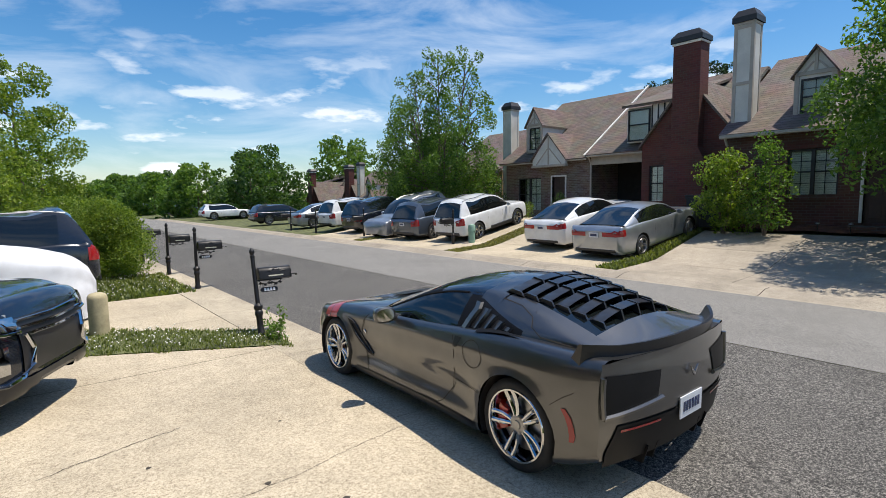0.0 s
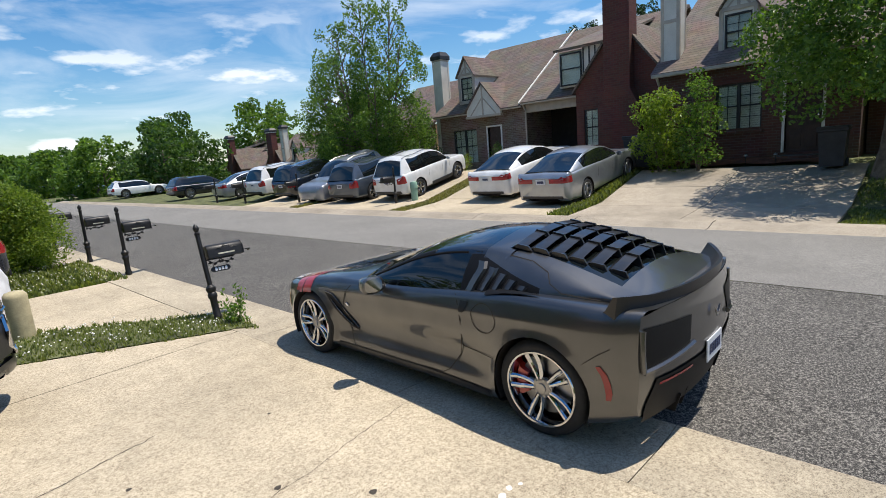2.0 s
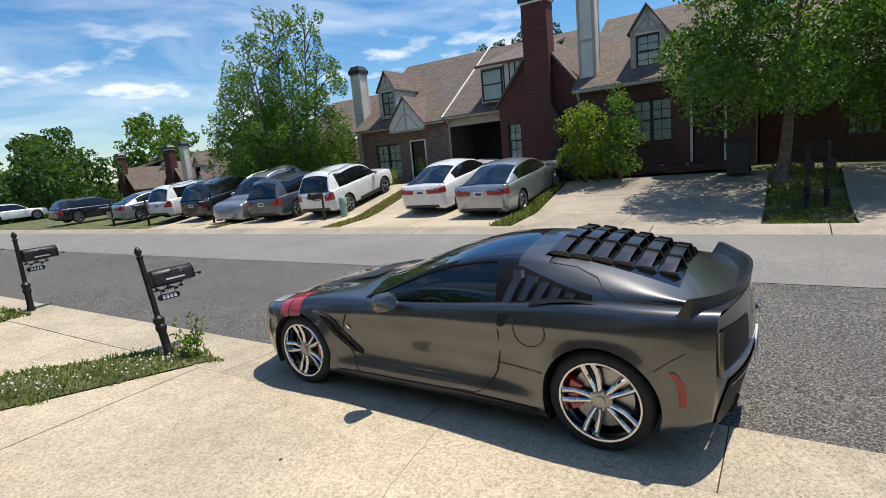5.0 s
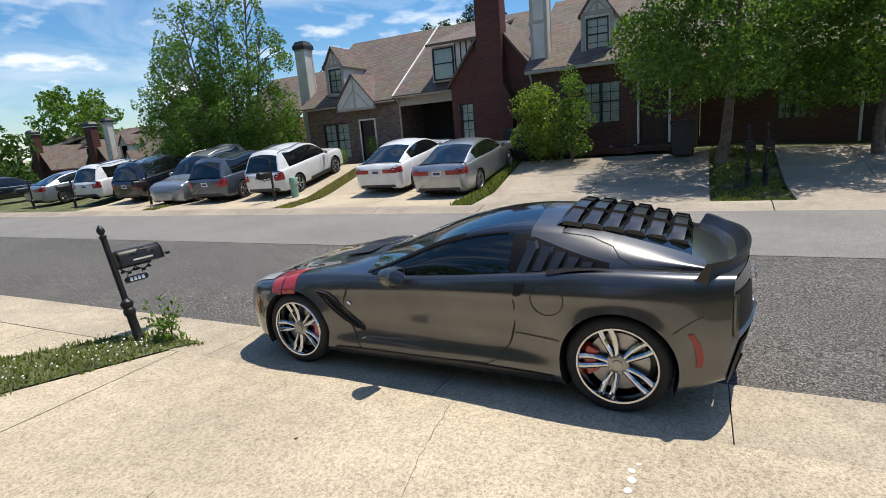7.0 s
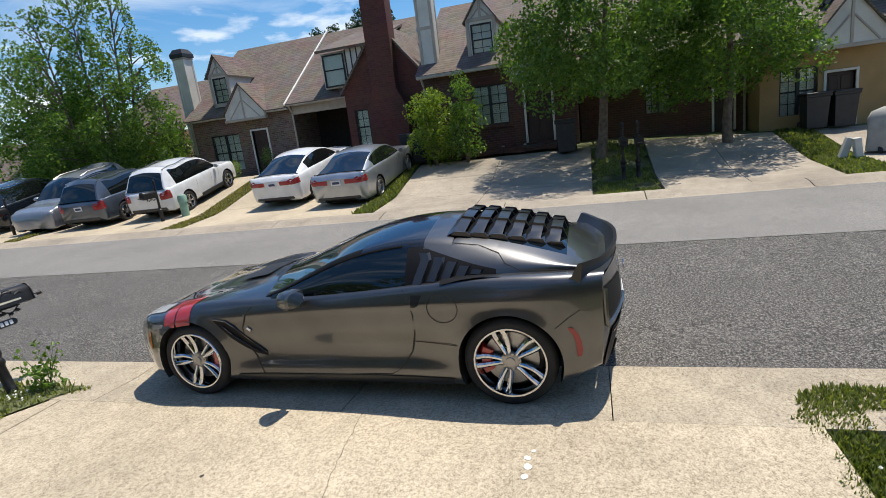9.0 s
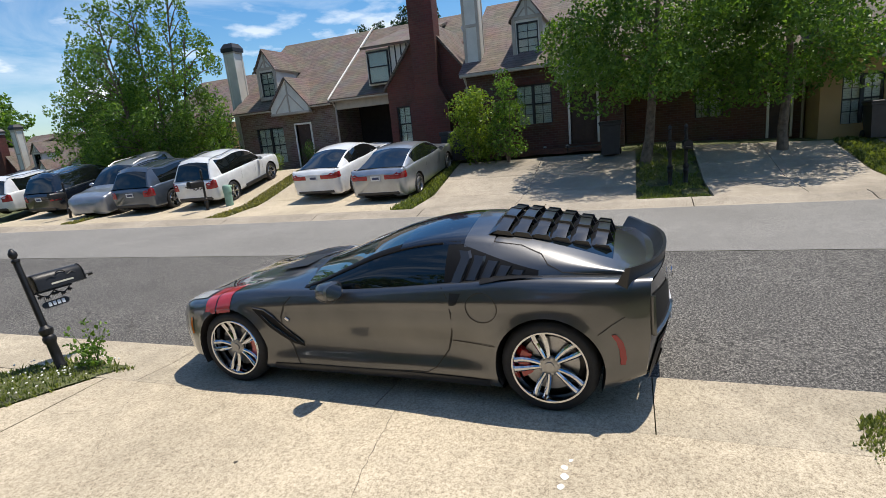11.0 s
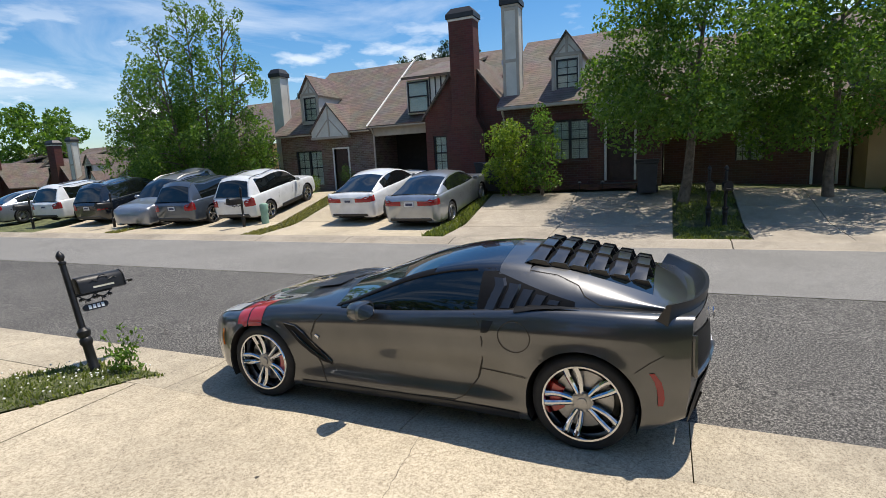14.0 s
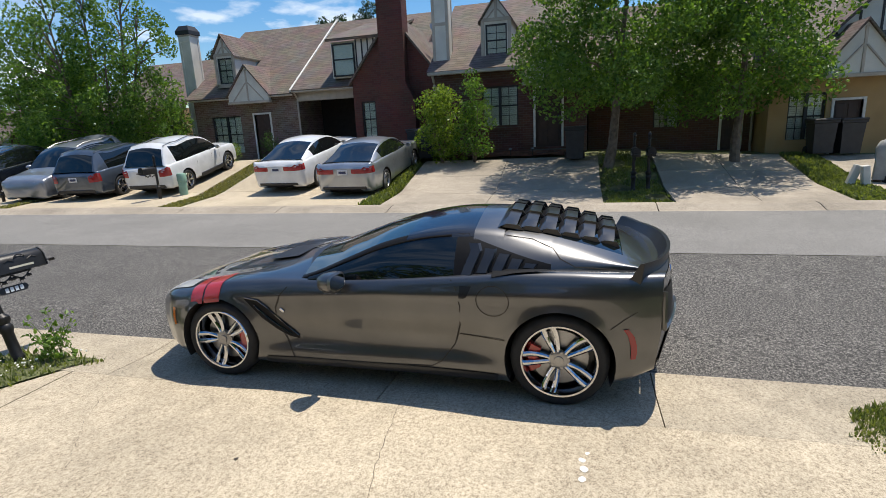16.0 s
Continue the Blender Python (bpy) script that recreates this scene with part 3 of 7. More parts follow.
blades("verge_grass", 60000, (-3.2, -0.45, -3.6, -1.6), 0.055, 0.0065, label="ragged grass at the edge of the driveway", seed=4, flowers=60,
       inside=lambda x, y: y < -1.80 + 0.05 * math.sin(11 * x) + 0.03 * math.sin(31 * x) and x < -0.60 - 0.25 * (y + 1.9) * (y < -1.9) * 0.3 + 0.05 * math.sin(8 * y) and not (-1.45 < x < -0.86 and y < -2.12))
lid = thing("meter_lid", (-1.16, -2.5, 0.0), "small square concrete meter lid set in the grass", "meter lid")
part("lid", Geo().box((-1.40, -2.95, -0.05), (-0.92, -2.18, 0.012), 0.012), CONCRETE_OLD, lid)
blades("verge_grass", 16000, (-9, -0.75, 9.5, 13.1), 0.10, 0.02, label="mown grass with clover round a mailbox", seed=5, flowers=500)
blades("verge_grass", 5000, (-9, -0.75, 16.2, 18.0), 0.12, 0.03, label="mown grass along the street", seed=6)
blades("verge_grass", 3200, (7.9, 13.0, 4.9, 5.42), 0.12, 0.018, GRASS, "weedy strip of grass between two driveways", 7)
blades("verge_grass", 3600, (7.9, 14.0, 11.0, 11.7), 0.06, 0.02, GRASS_DRY, label="strip of dry grass between two driveways", seed=8)
blades("verge_grass", 4200, (7.9, 13.0, 17.6, 18.1), 0.08, 0.03, GRASS_DRY, label="strip of grass between two driveways", seed=9)
blades("verge_grass", 9000, (7.9, 12.8, -2.15, -0.62), 0.05, 0.012, GRASS, label="thin shaded grass under a street tree", seed=10,
       inside=lambda x, y: -2.08 + 0.06 * math.sin(7 * x) < y < -0.70 + 0.07 * math.sin(5 * x) and math.sin(3.1 * x) * math.sin(4.3 * y) > -0.45)
blades("verge_grass", 6000, (7.9, 12.8, -6.5, -5.6), 0.08, 0.02, GRASS, "grass strip beside a driveway", 11)


# ---- houses ----
def wall_with(g, x, y0, y1, z0, z1, holes, thick=0.22):
    """A wall that faces the street at x, with openings (y0, y1, z0, z1) through it."""
    ys = sorted({y0, y1, *[h[0] for h in holes], *[h[1] for h in holes]})
    for a, b in zip(ys, ys[1:]):
        spans, low = sorted((h[2], h[3]) for h in holes if h[0] <= a + 1e-6 and h[1] >= b - 1e-6), z0
        for c, d in spans:
            if c > low:
                g.box((x, a, low), (x + thick, b, c))
            low = d
        if z1 > low:
            g.box((x, a, low), (x + thick, b, z1))


def sash_window(parent, x, y0, y1, z0, z1, bays=2, cols=2, rows=2, frame=None, name="window"):
    """A window in an opening: frame, mullion, glazing bars, panes and a pale blind behind."""
    frame = frame or TRIM_BLACK
    w = part(name, Geo().box((x + 0.02, y0, z0 - 0.05), (x + 0.16, y1, z0), 0.008), frame, parent)
    g = Geo()
    for a, b in ((y0, y0 + 0.045), (y1 - 0.045, y1)):
        g.box((x + 0.05, a, z0), (x + 0.13, b, z1), 0.006)
    g.box((x + 0.05, y0 + 0.045, z1 - 0.05), (x + 0.13, y1 - 0.045, z1), 0.006)
    for i in range(1, bays):
        c = y0 + (y1 - y0) * i / bays
        g.box((x + 0.045, c - 0.045, z0), (x + 0.13, c + 0.045, z1 - 0.05), 0.006)
    part("window_frame", g, frame, w)
    for i in range(bays):
        a, b = y0 + 0.05 + (y1 - y0 - 0.05) * i / bays, y0 + (y1 - y0 - 0.05) * (i + 1) / bays
        g = Geo()
        g.box((x + 0.07, a, (z0 + z1) / 2 - 0.022), (x + 0.12, b, (z0 + z1) / 2 + 0.022), 0.004)
        for k in range(1, cols):
            c = a + (b - a) * k / cols
            g.box((x + 0.085, c - 0.009, z0), (x + 0.105, c + 0.009, z1 - 0.05))
        for s in (0, 1):
            lo, hi = (z0, (z0 + z1) / 2) if s == 0 else ((z0 + z1) / 2, z1 - 0.05)
            for k in range(1, rows):
                c = lo + (hi - lo) * k / rows
                g.box((x + 0.086, a, c - 0.009), (x + 0.104, b, c + 0.009))
        part("glazing_bar", g, frame, w)
        pane = part("pane", Geo().box((x + 0.092, a, z0), (x + 0.098, b, z1 - 0.05)), WINDOW_GLASS, w)
        pane.visible_shadow = False
        g = Geo()
        n = max(6, int((z1 - z0) / 0.06))
        for k in range(n):
            c = z0 + (z1 - z0) * (k + 0.5) / n
            g.poly([(x + 0.15, a, c - 0.03), (x + 0.15, b, c - 0.03), (x + 0.165, b, c + 0.028), (x + 0.165, a, c + 0.028)])
        part("blind", g, BLIND, w, "pale slatted blind", smooth=0)
    return w


def panel_door(parent, x, y0, y1, z0, z1):
    d = part("door", Geo().box((x + 0.10, y0, z0), (x + 0.15, y1, z1), 0.006), DOOR_BROWN, parent, "dark brown panelled front door")
    for a, b in ((0.12, 0.45), (0.55, 0.88)):
        for c, e in ((0.06, 0.32), (0.38, 0.62), (0.68, 0.94)):
            part("door_panel", Geo().box((x + 0.085, y0 + (y1 - y0) * a, z0 + (z1 - z0) * c), (x + 0.102, y0 + (y1 - y0) * b, z0 + (z1 - z0) * e), 0.008), DOOR_BROWN, d)
    g = Geo()
    g.box((x - 0.035, y0 - 0.07, z0), (x + 0.12, y0, z1 + 0.07), 0.006).box((x - 0.035, y1, z0), (x + 0.12, y1 + 0.07, z1 + 0.07), 0.006)
    g.box((x - 0.035, y0, z1), (x + 0.12, y1, z1 + 0.07), 0.006)
    part("door_frame", g, TRIM_WHITE, d, "white door frame")
    part("door_handle", Geo().lathe([(0.0, 0.0), (0.03, 0.0), (0.03, 0.03), (0.0, 0.045)], 10, Matrix.Translation((x + 0.10, y0 + 0.08, z0 + 0.95)) @ pose(0, 0, 0, 0, -90, 0)), CHROME, d)
    return d


def roof_slope(g, x0, z0, x1, z1, y0, y1, t=0.12):
    """A roof slab from the eave (x0, z0) to the ridge (x1, z1)."""
    d = Vector((x1 - x0, z1 - z0)).normalized()
    n = Vector((-d.y, d.x)) * t
    g.prism([(x0, z0), (x1, z1), (x1 + n.x, z1 + n.y), (x0 + n.x, z0 + n.y)], "y", y0, y1)


def gable_roof(g, yc, half, x0, x1, z0, z1, t=0.08, over=0.10):
    """Two roof slabs over a gable that faces the street."""
    for s in (-1, 1):
        e = half + over
        zo = z0 - (z1 - z0) * over / half
        pts = [(yc, z1), (yc + s * e, zo), (yc + s * e, zo + t), (yc, z1 + t * 1.25)]
        g.prism(pts if s > 0 else pts[::-1], "x", x0, x1)


def gabled_dormer(house, x, y0, y1, z0, z1, za, back):
    yc = (y0 + y1) / 2
    d = part("dormer", Geo().prism([(y0, z0), (y1, z0), (y1, z1), (yc, za), (y0, z1)], "x", x + 0.12, back), SIDING, house, "dormer with white boards and tan trim", smooth=0)
    g = Geo()
    wall_with(g, x, y0, y1, z0, z1, [(y0 + 0.13, y1 - 0.13, z0 + 0.16, z1 - 0.14)], 0.12)
    g.prism([(y0, z1), (y1, z1), (yc, za)], "x", x + 0.01, x + 0.12)
    part("dormer_face", g, SIDING, d, smooth=0)
    g = Geo()
    for a, b in ((y0 - 0.02, y0 + 0.10), (y1 - 0.10, y1 + 0.02)):
        g.box((x - 0.03, a, z0), (x + 0.02, b, z1), 0.006)
    g.box((x - 0.03, y0, z0 - 0.04), (x + 0.02, y1, z0 + 0.10), 0.006).box((x - 0.035, y0 - 0.02, z1 - 0.06), (x + 0.02, y1 + 0.02, z1 + 0.05), 0.006)
    g.box((x - 0.03, yc - 0.04, z1), (x + 0.0, yc + 0.04, za - 0.1), 0.004)
    for s in (-1, 1):
        g.tube([(x - 0.005, yc + s * 0.30 * (y1 - y0), z1 + 0.05), (x - 0.005, yc + s * 0.06, z1 + 0.30)], 0.03, 4)
    part("trim", g, TRIM_TAN, d, smooth=0)
    g = Geo()
    gable_roof(g, yc, (y1 - y0) / 2, x - 0.12, back, z1, za, 0.06, 0.09)
    part("dormer_roof", g, SHINGLE, d, smooth=0)
    sash_window(d, x - 0.03, y0 + 0.13, y1 - 0.13, z0 + 0.16, z1 - 0.14, 1, 2, 2)
    return d


def porch_gable(house, x, y0, y1, z0, za, back):
    yc = (y0 + y1) / 2
    p = part("porch_gable", Geo().prism([(y0, z0), (y1, z0), (y1, z0 + 0.28), (yc, za), (y0, z0 + 0.28)], "x", x, x + 0.14), SIDING, house, "small half-timbered porch gable", smooth=0)
    g = Geo()
    g.box((x - 0.03, yc - 0.035, z0 + 0.05), (x, yc + 0.035, za - 0.12), 0.004)
    for s in (-1, 1):
        g.tube([(x - 0.01, yc + s * 0.5 * (y1 - y0) * 0.75, z0 + 0.06), (x - 0.01, yc + s * 0.05, z0 + 0.75)], 0.03, 4)
    g.box((x - 0.04, y0 - 0.04, z0 - 0.06), (x + 0.16, y1 + 0.04, z0 + 0.04), 0.006)
    part("trim", g, TRIM_TAN, p, smooth=0)
    g = Geo()
    gable_roof(g, yc, (y1 - y0) / 2, x - 0.10, back, z0 + 0.28, za, 0.07, 0.08)
    part("porch_roof", g, SHINGLE, p, smooth=0)
    return p


def chimney(house, x, y0, y1, z0, z1, depth, mat, label, boards=False):
    c = part("chimney", Geo().box((x, y0, z0), (x + depth, y1, z1), 0.01), mat, house, label)
    if boards:
        g = Geo()
        for a in (y0 - 0.015, y1 - 0.085):
            g.box((x - 0.02, a, z0), (x + 0.08, a + 0.1, z1), 0.005)
            g.box((x + depth - 0.08, a, z0), (x + depth + 0.02, a + 0.1, z1), 0.005)
        for k in (0.0, 0.45, 0.96):
            g.box((x - 0.022, y0, z0 + (z1 - z0) * k), (x + 0.03, y1, z0 + (z1 - z0) * k + 0.1), 0.005)
        part("trim_board", g, TRIM_TAN if boards == 1 else SIDING, c)
    o = 0.07
    part("chimney_band", Geo().box((x - 0.03, y0 - 0.03, z1 - 0.02), (x + depth + 0.03, y1 + 0.03, z1 + 0.06), 0.01), TRIM_WHITE if not boards else TRIM_TAN, c)
    rows = [[(x + depth / 2 + sx * (depth / 2 + o) * k, (y0 + y1) / 2 + sy * ((y1 - y0) / 2 + o) * k, z) for sx, sy in ((-1, -1), (1, -1), (1, 1), (-1, 1))] for k, z in ((1, z1 + 0.06), (1, z1 + 0.22), (0.66, z1 + 0.42), (0.0, z1 + 0.42))]
    part("chimney_cap", Geo().grid(rows, True), TRIM_BLACK, c, "black metal cap", smooth=0)
    return c


def gutter_and_spout(house, x, y0, y1, z, spout, zb):
    part("gutter", Geo().box((x - 0.34, y0, z - 0.06), (x - 0.22, y1, z + 0.05), 0.02), TRIM_TAN, house)
    if spout is not None:
        part("downspout", Geo().tube([(x - 0.28, spout, z - 0.03), (x - 0.1, spout, z - 0.25), (x - 0.06, spout, z - 0.35), (x - 0.06, spout, zb + 0.2), (x - 0.16, spout, zb + 0.06)], 0.04, 6), TRIM_TAN, house)


def town_house_a(y):
    """Dark brick unit with a gabled dormer and a porch gable; y is its south end."""
    b = 0.55
    h = thing("town_house", (13.3, y + 2.5, 0.95), "dark brick town house with gabled dormer, porch and tall white chimney", "house", "row houses")
    g = Geo()
    wall_with(g, 13.3, y, y + 5.05, b, 3.75, [(y + 2.18, y + 3.38, 1.87, 3.12), (y + 0.80, y + 1.62, 1.12, 2.98)])
    part("wall", g, BRICK_DARK, h, smooth=0)
    part("wall", Geo().box((13.52, y + 4.83, b), (20.5, y + 5.05, 3.75)), BRICK_DARK, h, smooth=0)
    part("wall", Geo().box((13.52, y, b), (20.5, y + 0.22, 3.75)), BRICK_DARK, h, smooth=0)
    part("gable", Geo().prism([(13.5, 3.75), (21.5, 3.75), (17.5, 6.35)], "y", y + 4.85, y + 5.03), BRICK_DARK, h, smooth=0)
    # inner wall coloured near-black in place of an unlit room
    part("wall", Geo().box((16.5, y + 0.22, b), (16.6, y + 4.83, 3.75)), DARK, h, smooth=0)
    sash_window(h, 13.3, y + 2.18, y + 3.38, 1.87, 3.12)
    part("window_sill", Geo().box((13.24, y + 2.12, 1.72), (13.34, y + 3.44, 1.80), 0.01), BRICK_DARK, h)
    part("lintel", Geo().box((13.27, y + 2.08, 3.13), (13.31, y + 3.48, 3.33), 0.006), BRICK_RED, h)
    panel_door(h, 13.3, y + 0.80, y + 1.62, 1.12, 2.98)
    part("doorstep", Geo().box((12.75, y + 0.6, b), (13.29, y + 1.8, 1.05), 0.02), BRICK_DARK, h)
    g = Geo()
    roof_slope(g, 12.98, 3.58, 17.5, 6.45, y - 0.05, y + 5.12)
    part("roof", g, SHINGLE, h, smooth=0)
    g = Geo()
    roof_slope(g, 22.0, 3.58, 17.5, 6.45, y - 0.05, y + 5.12, -0.12)
    part("roof", g, SHINGLE, h, smooth=0)
    gutter_and_spout(h, 13.25, y - 0.05, y + 5.1, 3.62, y + 4.95, b)
    gabled_dormer(h, 13.62, y + 2.42, y + 3.38, 3.93, 5.22, 5.88, 16.4)
    porch_gable(h, 12.72, y + 0.45, y + 1.95, 3.12, 4.55, 14.6)
    chimney(h, 13.55, y + 4.48, y + 5.02, 3.72, 6.95, 0.55, SIDING, "tall white boarded chimney", 1)
    return h


def town_house_gable(y):
    """Red brick unit whose street gable carries a tall chimney, with a dark recess beside it."""
    b = 0.55
    h = thing("town_house", (14.3, y + 3, 0.95), "red brick town house with tall brick chimney on its gable", "house", "row houses")
    y0, y1, yc = y, y + 3.3, y + 1.62
    g = Geo()
    wall_with(g, 14.3, y0, y1, b, 3.7, [(y + 2.45, y + 3.0, 1.68, 2.97)])
    g.prism([(y0, 3.7), (y1, 3.7), (yc, 5.75)], "x", 14.3, 14.5)
    part("wall", g, BRICK_RED, h, smooth=0)
    part("wall", Geo().box((14.52, y0, b), (20.5, y0 + 0.2, 3.7)), BRICK_RED, h, smooth=0)
    part("wall", Geo().box((14.52, y1 - 0.2, b), (17.4, y1, 3.7)), BRICK_RED, h, smooth=0)
    sash_window(h, 14.3, y + 2.45, y + 3.0, 1.68, 2.97, 1, 2, 2)
    g = Geo()
    gable_roof(g, yc, (y1 - y0) / 2, 14.16, 19.2, 3.7, 5.75, 0.10, 0.12)
    part("gable_roof", g, SHINGLE, h, smooth=0)
    c = chimney(h, 13.92, y + 1.10, y + 2.02, 3.4, 6.9, 0.62, BRICK_RED, "tall red brick chimney")
    part("chimney_base", Geo().prism([(y + 0.80, b), (y + 2.25, b), (y + 2.25, 2.9), (y + 2.02, 3.5), (y + 1.10, 3.5), (y + 0.80, 2.9)], "x", 13.9, 14.3), BRICK_RED, c, smooth=0)
    # recessed entry with its beam; near-black back wall has the shade in its colour
    part("wall", Geo().box((17.4, y1 - 0.2, b), (17.6, y + 6.25, 3.7)), DARK, h, smooth=0)
    part("beam", Geo().box((15.35, y1, 3.20), (15.55, y + 6.25, 3.58), 0.01), TRIM_TAN, h)
    part("soffit", Geo().box((15.4, y1, 3.56), (17.5, y + 6.25, 3.66)), TRIM_TAN, h)
    g = Geo()
    roof_slope(g, 15.05, 3.52, 20.0, 6.85, y + 1.2, y + 6.3)
    roof_slope(g, 25.0, 3.52, 20.0, 6.85, y + 1.2, y + 6.3, -0.12)
    part("roof", g, SHINGLE, h, smooth=0)
    gutter_and_spout(h, 15.35, y1 + 0.1, y + 6.3, 3.58, y + 6.2, b)
    # wide shed dormer with boarded side
    d = part("dormer", Geo().box((15.25, y + 3.44, 3.95), (18.6, y + 4.5, 5.28)), SIDING, h, "shed dormer with white boarded side", smooth=0)
    g = Geo().prism([(15.2, 3.95), (18.6, 5.9), (15.2, 5.32)], "y", y + 2.4, y + 3.46)
    part("dormer_side", g, SIDING, d, smooth=0)
    g = Geo()
    for k in range(5):
        g.box((15.16, y + 2.45 + 0.24 * k, 3.95), (15.2, y + 2.49 + 0.24 * k, 5.3), 0.004)
    part("batten", g, TRIM_BLACK, d)
    sash_window(d, 15.10, y + 3.52, y + 4.42, 4.05, 5.2, 1, 1, 1)
    g = Geo()
    roof_slope(g, 15.0, 5.28, 19.4, 6.55, y + 2.35, y + 4.6, 0.1)
    part("dormer_roof", g, SHINGLE, d, smooth=0)
    return h


def town_house_brown(y):
    """Brown brick unit with gabled dormer, porch gable and white end chimney."""
    b = 0.55
    h = thing("town_house", (15.4, y + 2.5, 0.95), "brown brick town house with gabled dormer and porch", "house", "row houses")
    g = Geo()
    wall_with(g, 15.4, y, y + 4.95, b, 3.55, [(y + 2.72, y + 4.15, 1.25, 2.78), (y + 1.32, y + 2.05, 0.95, 2.78)])
    part("wall", g, BRICK_BROWN, h, smooth=0)
    part("wall", Geo().box((15.62, y, b), (24, y + 0.2, 3.55)), BRICK_BROWN, h, smooth=0)
    part("wall", Geo().box((15.62, y + 4.75, b), (24, y + 4.95, 3.55)), BRICK_BROWN, h, smooth=0)
    part("gable", Geo().prism([(15.5, 3.55), (24.4, 3.55), (20.0, 6.6)], "y", y + 4.76, y + 4.94), BRICK_BROWN, h, smooth=0)
    # near-black sheet behind the openings, room dimness put into its colour
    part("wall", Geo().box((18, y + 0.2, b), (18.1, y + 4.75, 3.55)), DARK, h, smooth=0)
    sash_window(h, 15.4, y + 2.72, y + 4.15, 1.25, 2.78)
    panel_door(h, 15.4, y + 1.32, y + 2.05, 0.95, 2.78)
    g = Geo()
    roof_slope(g, 15.05, 3.42, 20.0, 6.85, y - 0.05, y + 5.05)
    roof_slope(g, 25.0, 3.42, 20.0, 6.85, y - 0.05, y + 5.05, -0.12)
    part("roof", g, SHINGLE, h, smooth=0)
    part("verge_board", Geo().tube([(14.98, y + 0.02, 3.60), (19.95, y + 0.02, 7.05)], 0.05, 4), TRIM_WHITE, h, "white flashing strip")
    gutter_and_spout(h, 15.35, y - 0.05, y + 5.05, 3.48, None, b)
    gabled_dormer(h, 15.55, y + 2.78, y + 3.72, 4.0, 5.28, 6.02, 18.6)
    porch_gable(h, 14.95, y + 0.98, y + 2.85, 3.28, 4.66, 16.9)
    chimney(h, 15.75, y + 4.96, y + 5.5, 0.6, 6.2, 0.55, SIDING, "white boarded end chimney", 2)
    return h


def plain_unit(y, x, w, mat, label, holes, dr, dormer=True):
    b = 0.2
    h = thing("town_house", (x, y + w / 2, plan_rise(13.1, y)), label, "house", "row houses")
    g = Geo()
    wall_with(g, x, y, y + w, b, 3.4, holes + [dr])
    part("wall", g, mat, h, smooth=0)
    part("wall", Geo().box((x + 0.22, y, b), (x + 7, y + 0.2, 3.4)), mat, h, smooth=0)
    part("wall", Geo().box((x + 0.22, y + w - 0.2, b), (x + 7, y + w, 3.4)), mat, h, smooth=0)
    # back of the room, darkened by its colour instead of by light
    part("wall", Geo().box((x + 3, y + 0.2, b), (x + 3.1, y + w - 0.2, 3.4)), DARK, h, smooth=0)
    for o in holes:
        sash_window(h, x, *o, 2 if o[1] - o[0] > 0.8 else 1)
    panel_door(h, x, *dr)
    g = Geo()
    roof_slope(g, x - 0.32, 3.25, x + 4.2, 6.0, y - 0.05, y + w + 0.05)
    roof_slope(g, x + 8.7, 3.25, x + 4.2, 6.0, y - 0.05, y + w + 0.05, -0.12)
    part("roof", g, SHINGLE, h, smooth=0)
    gutter_and_spout(h, x - 0.05, y, y + w, 3.28, y + 0.06, b)
    if dormer:
        porch_gable(h, x - 0.5, dr[0] - 0.5, dr[1] + 0.5, 2.75, 4.1, x + 1.2)
    return h


def boarded_gable(house, x, y0, y1, z0, za, back):
    """A wide white boarded street gable with dark upright battens and its own roof."""
    yc = (y0 + y1) / 2
    d = part("gable", Geo().prism([(y0, z0), (y1, z0), (yc, za)], "x", x, x + 0.12), SIDING, house, "white boarded gable with dark battens", smooth=0)
    n = 9
    for k in range(1, n):
        y = y0 + (y1 - y0) * k / n
        top = z0 + (za - z0) * (1 - abs(y - yc) / ((y1 - y0) / 2)) - 0.06
        part("batten", Geo().box((x - 0.025, y - 0.03, z0), (x, y + 0.03, top), 0.004), TRIM_BLACK, d)
    g = Geo()
    gable_roof(g, yc, (y1 - y0) / 2, x - 0.2, back, z0, za, 0.10, 0.12)
    part("gable_roof", g, SHINGLE, house, smooth=0)


house_a = town_house_a(-0.30)
house_g = town_house_gable(4.80)
house_b = town_house_brown(11.10)
plain_unit(-5.35, 14.5, 5.0, BRICK_DARK, "dark brick town house in deep tree shade", [(-3.2, -2.4, 1.55, 2.6)], (-5.0, -4.45, 0.75, 2.5), False)
yellow_house = plain_unit(-10.6, 13.3, 5.2, STUCCO_YELLOW, "yellow stuccoed town house behind trees", [(-6.85, -5.9, 1.05, 2.35)], (-7.75, -7.05, 0.6, 2.1))
boarded_gable(yellow_house, 13.9, -11.4, -6.6, 3.55, 5.9, 17.0)
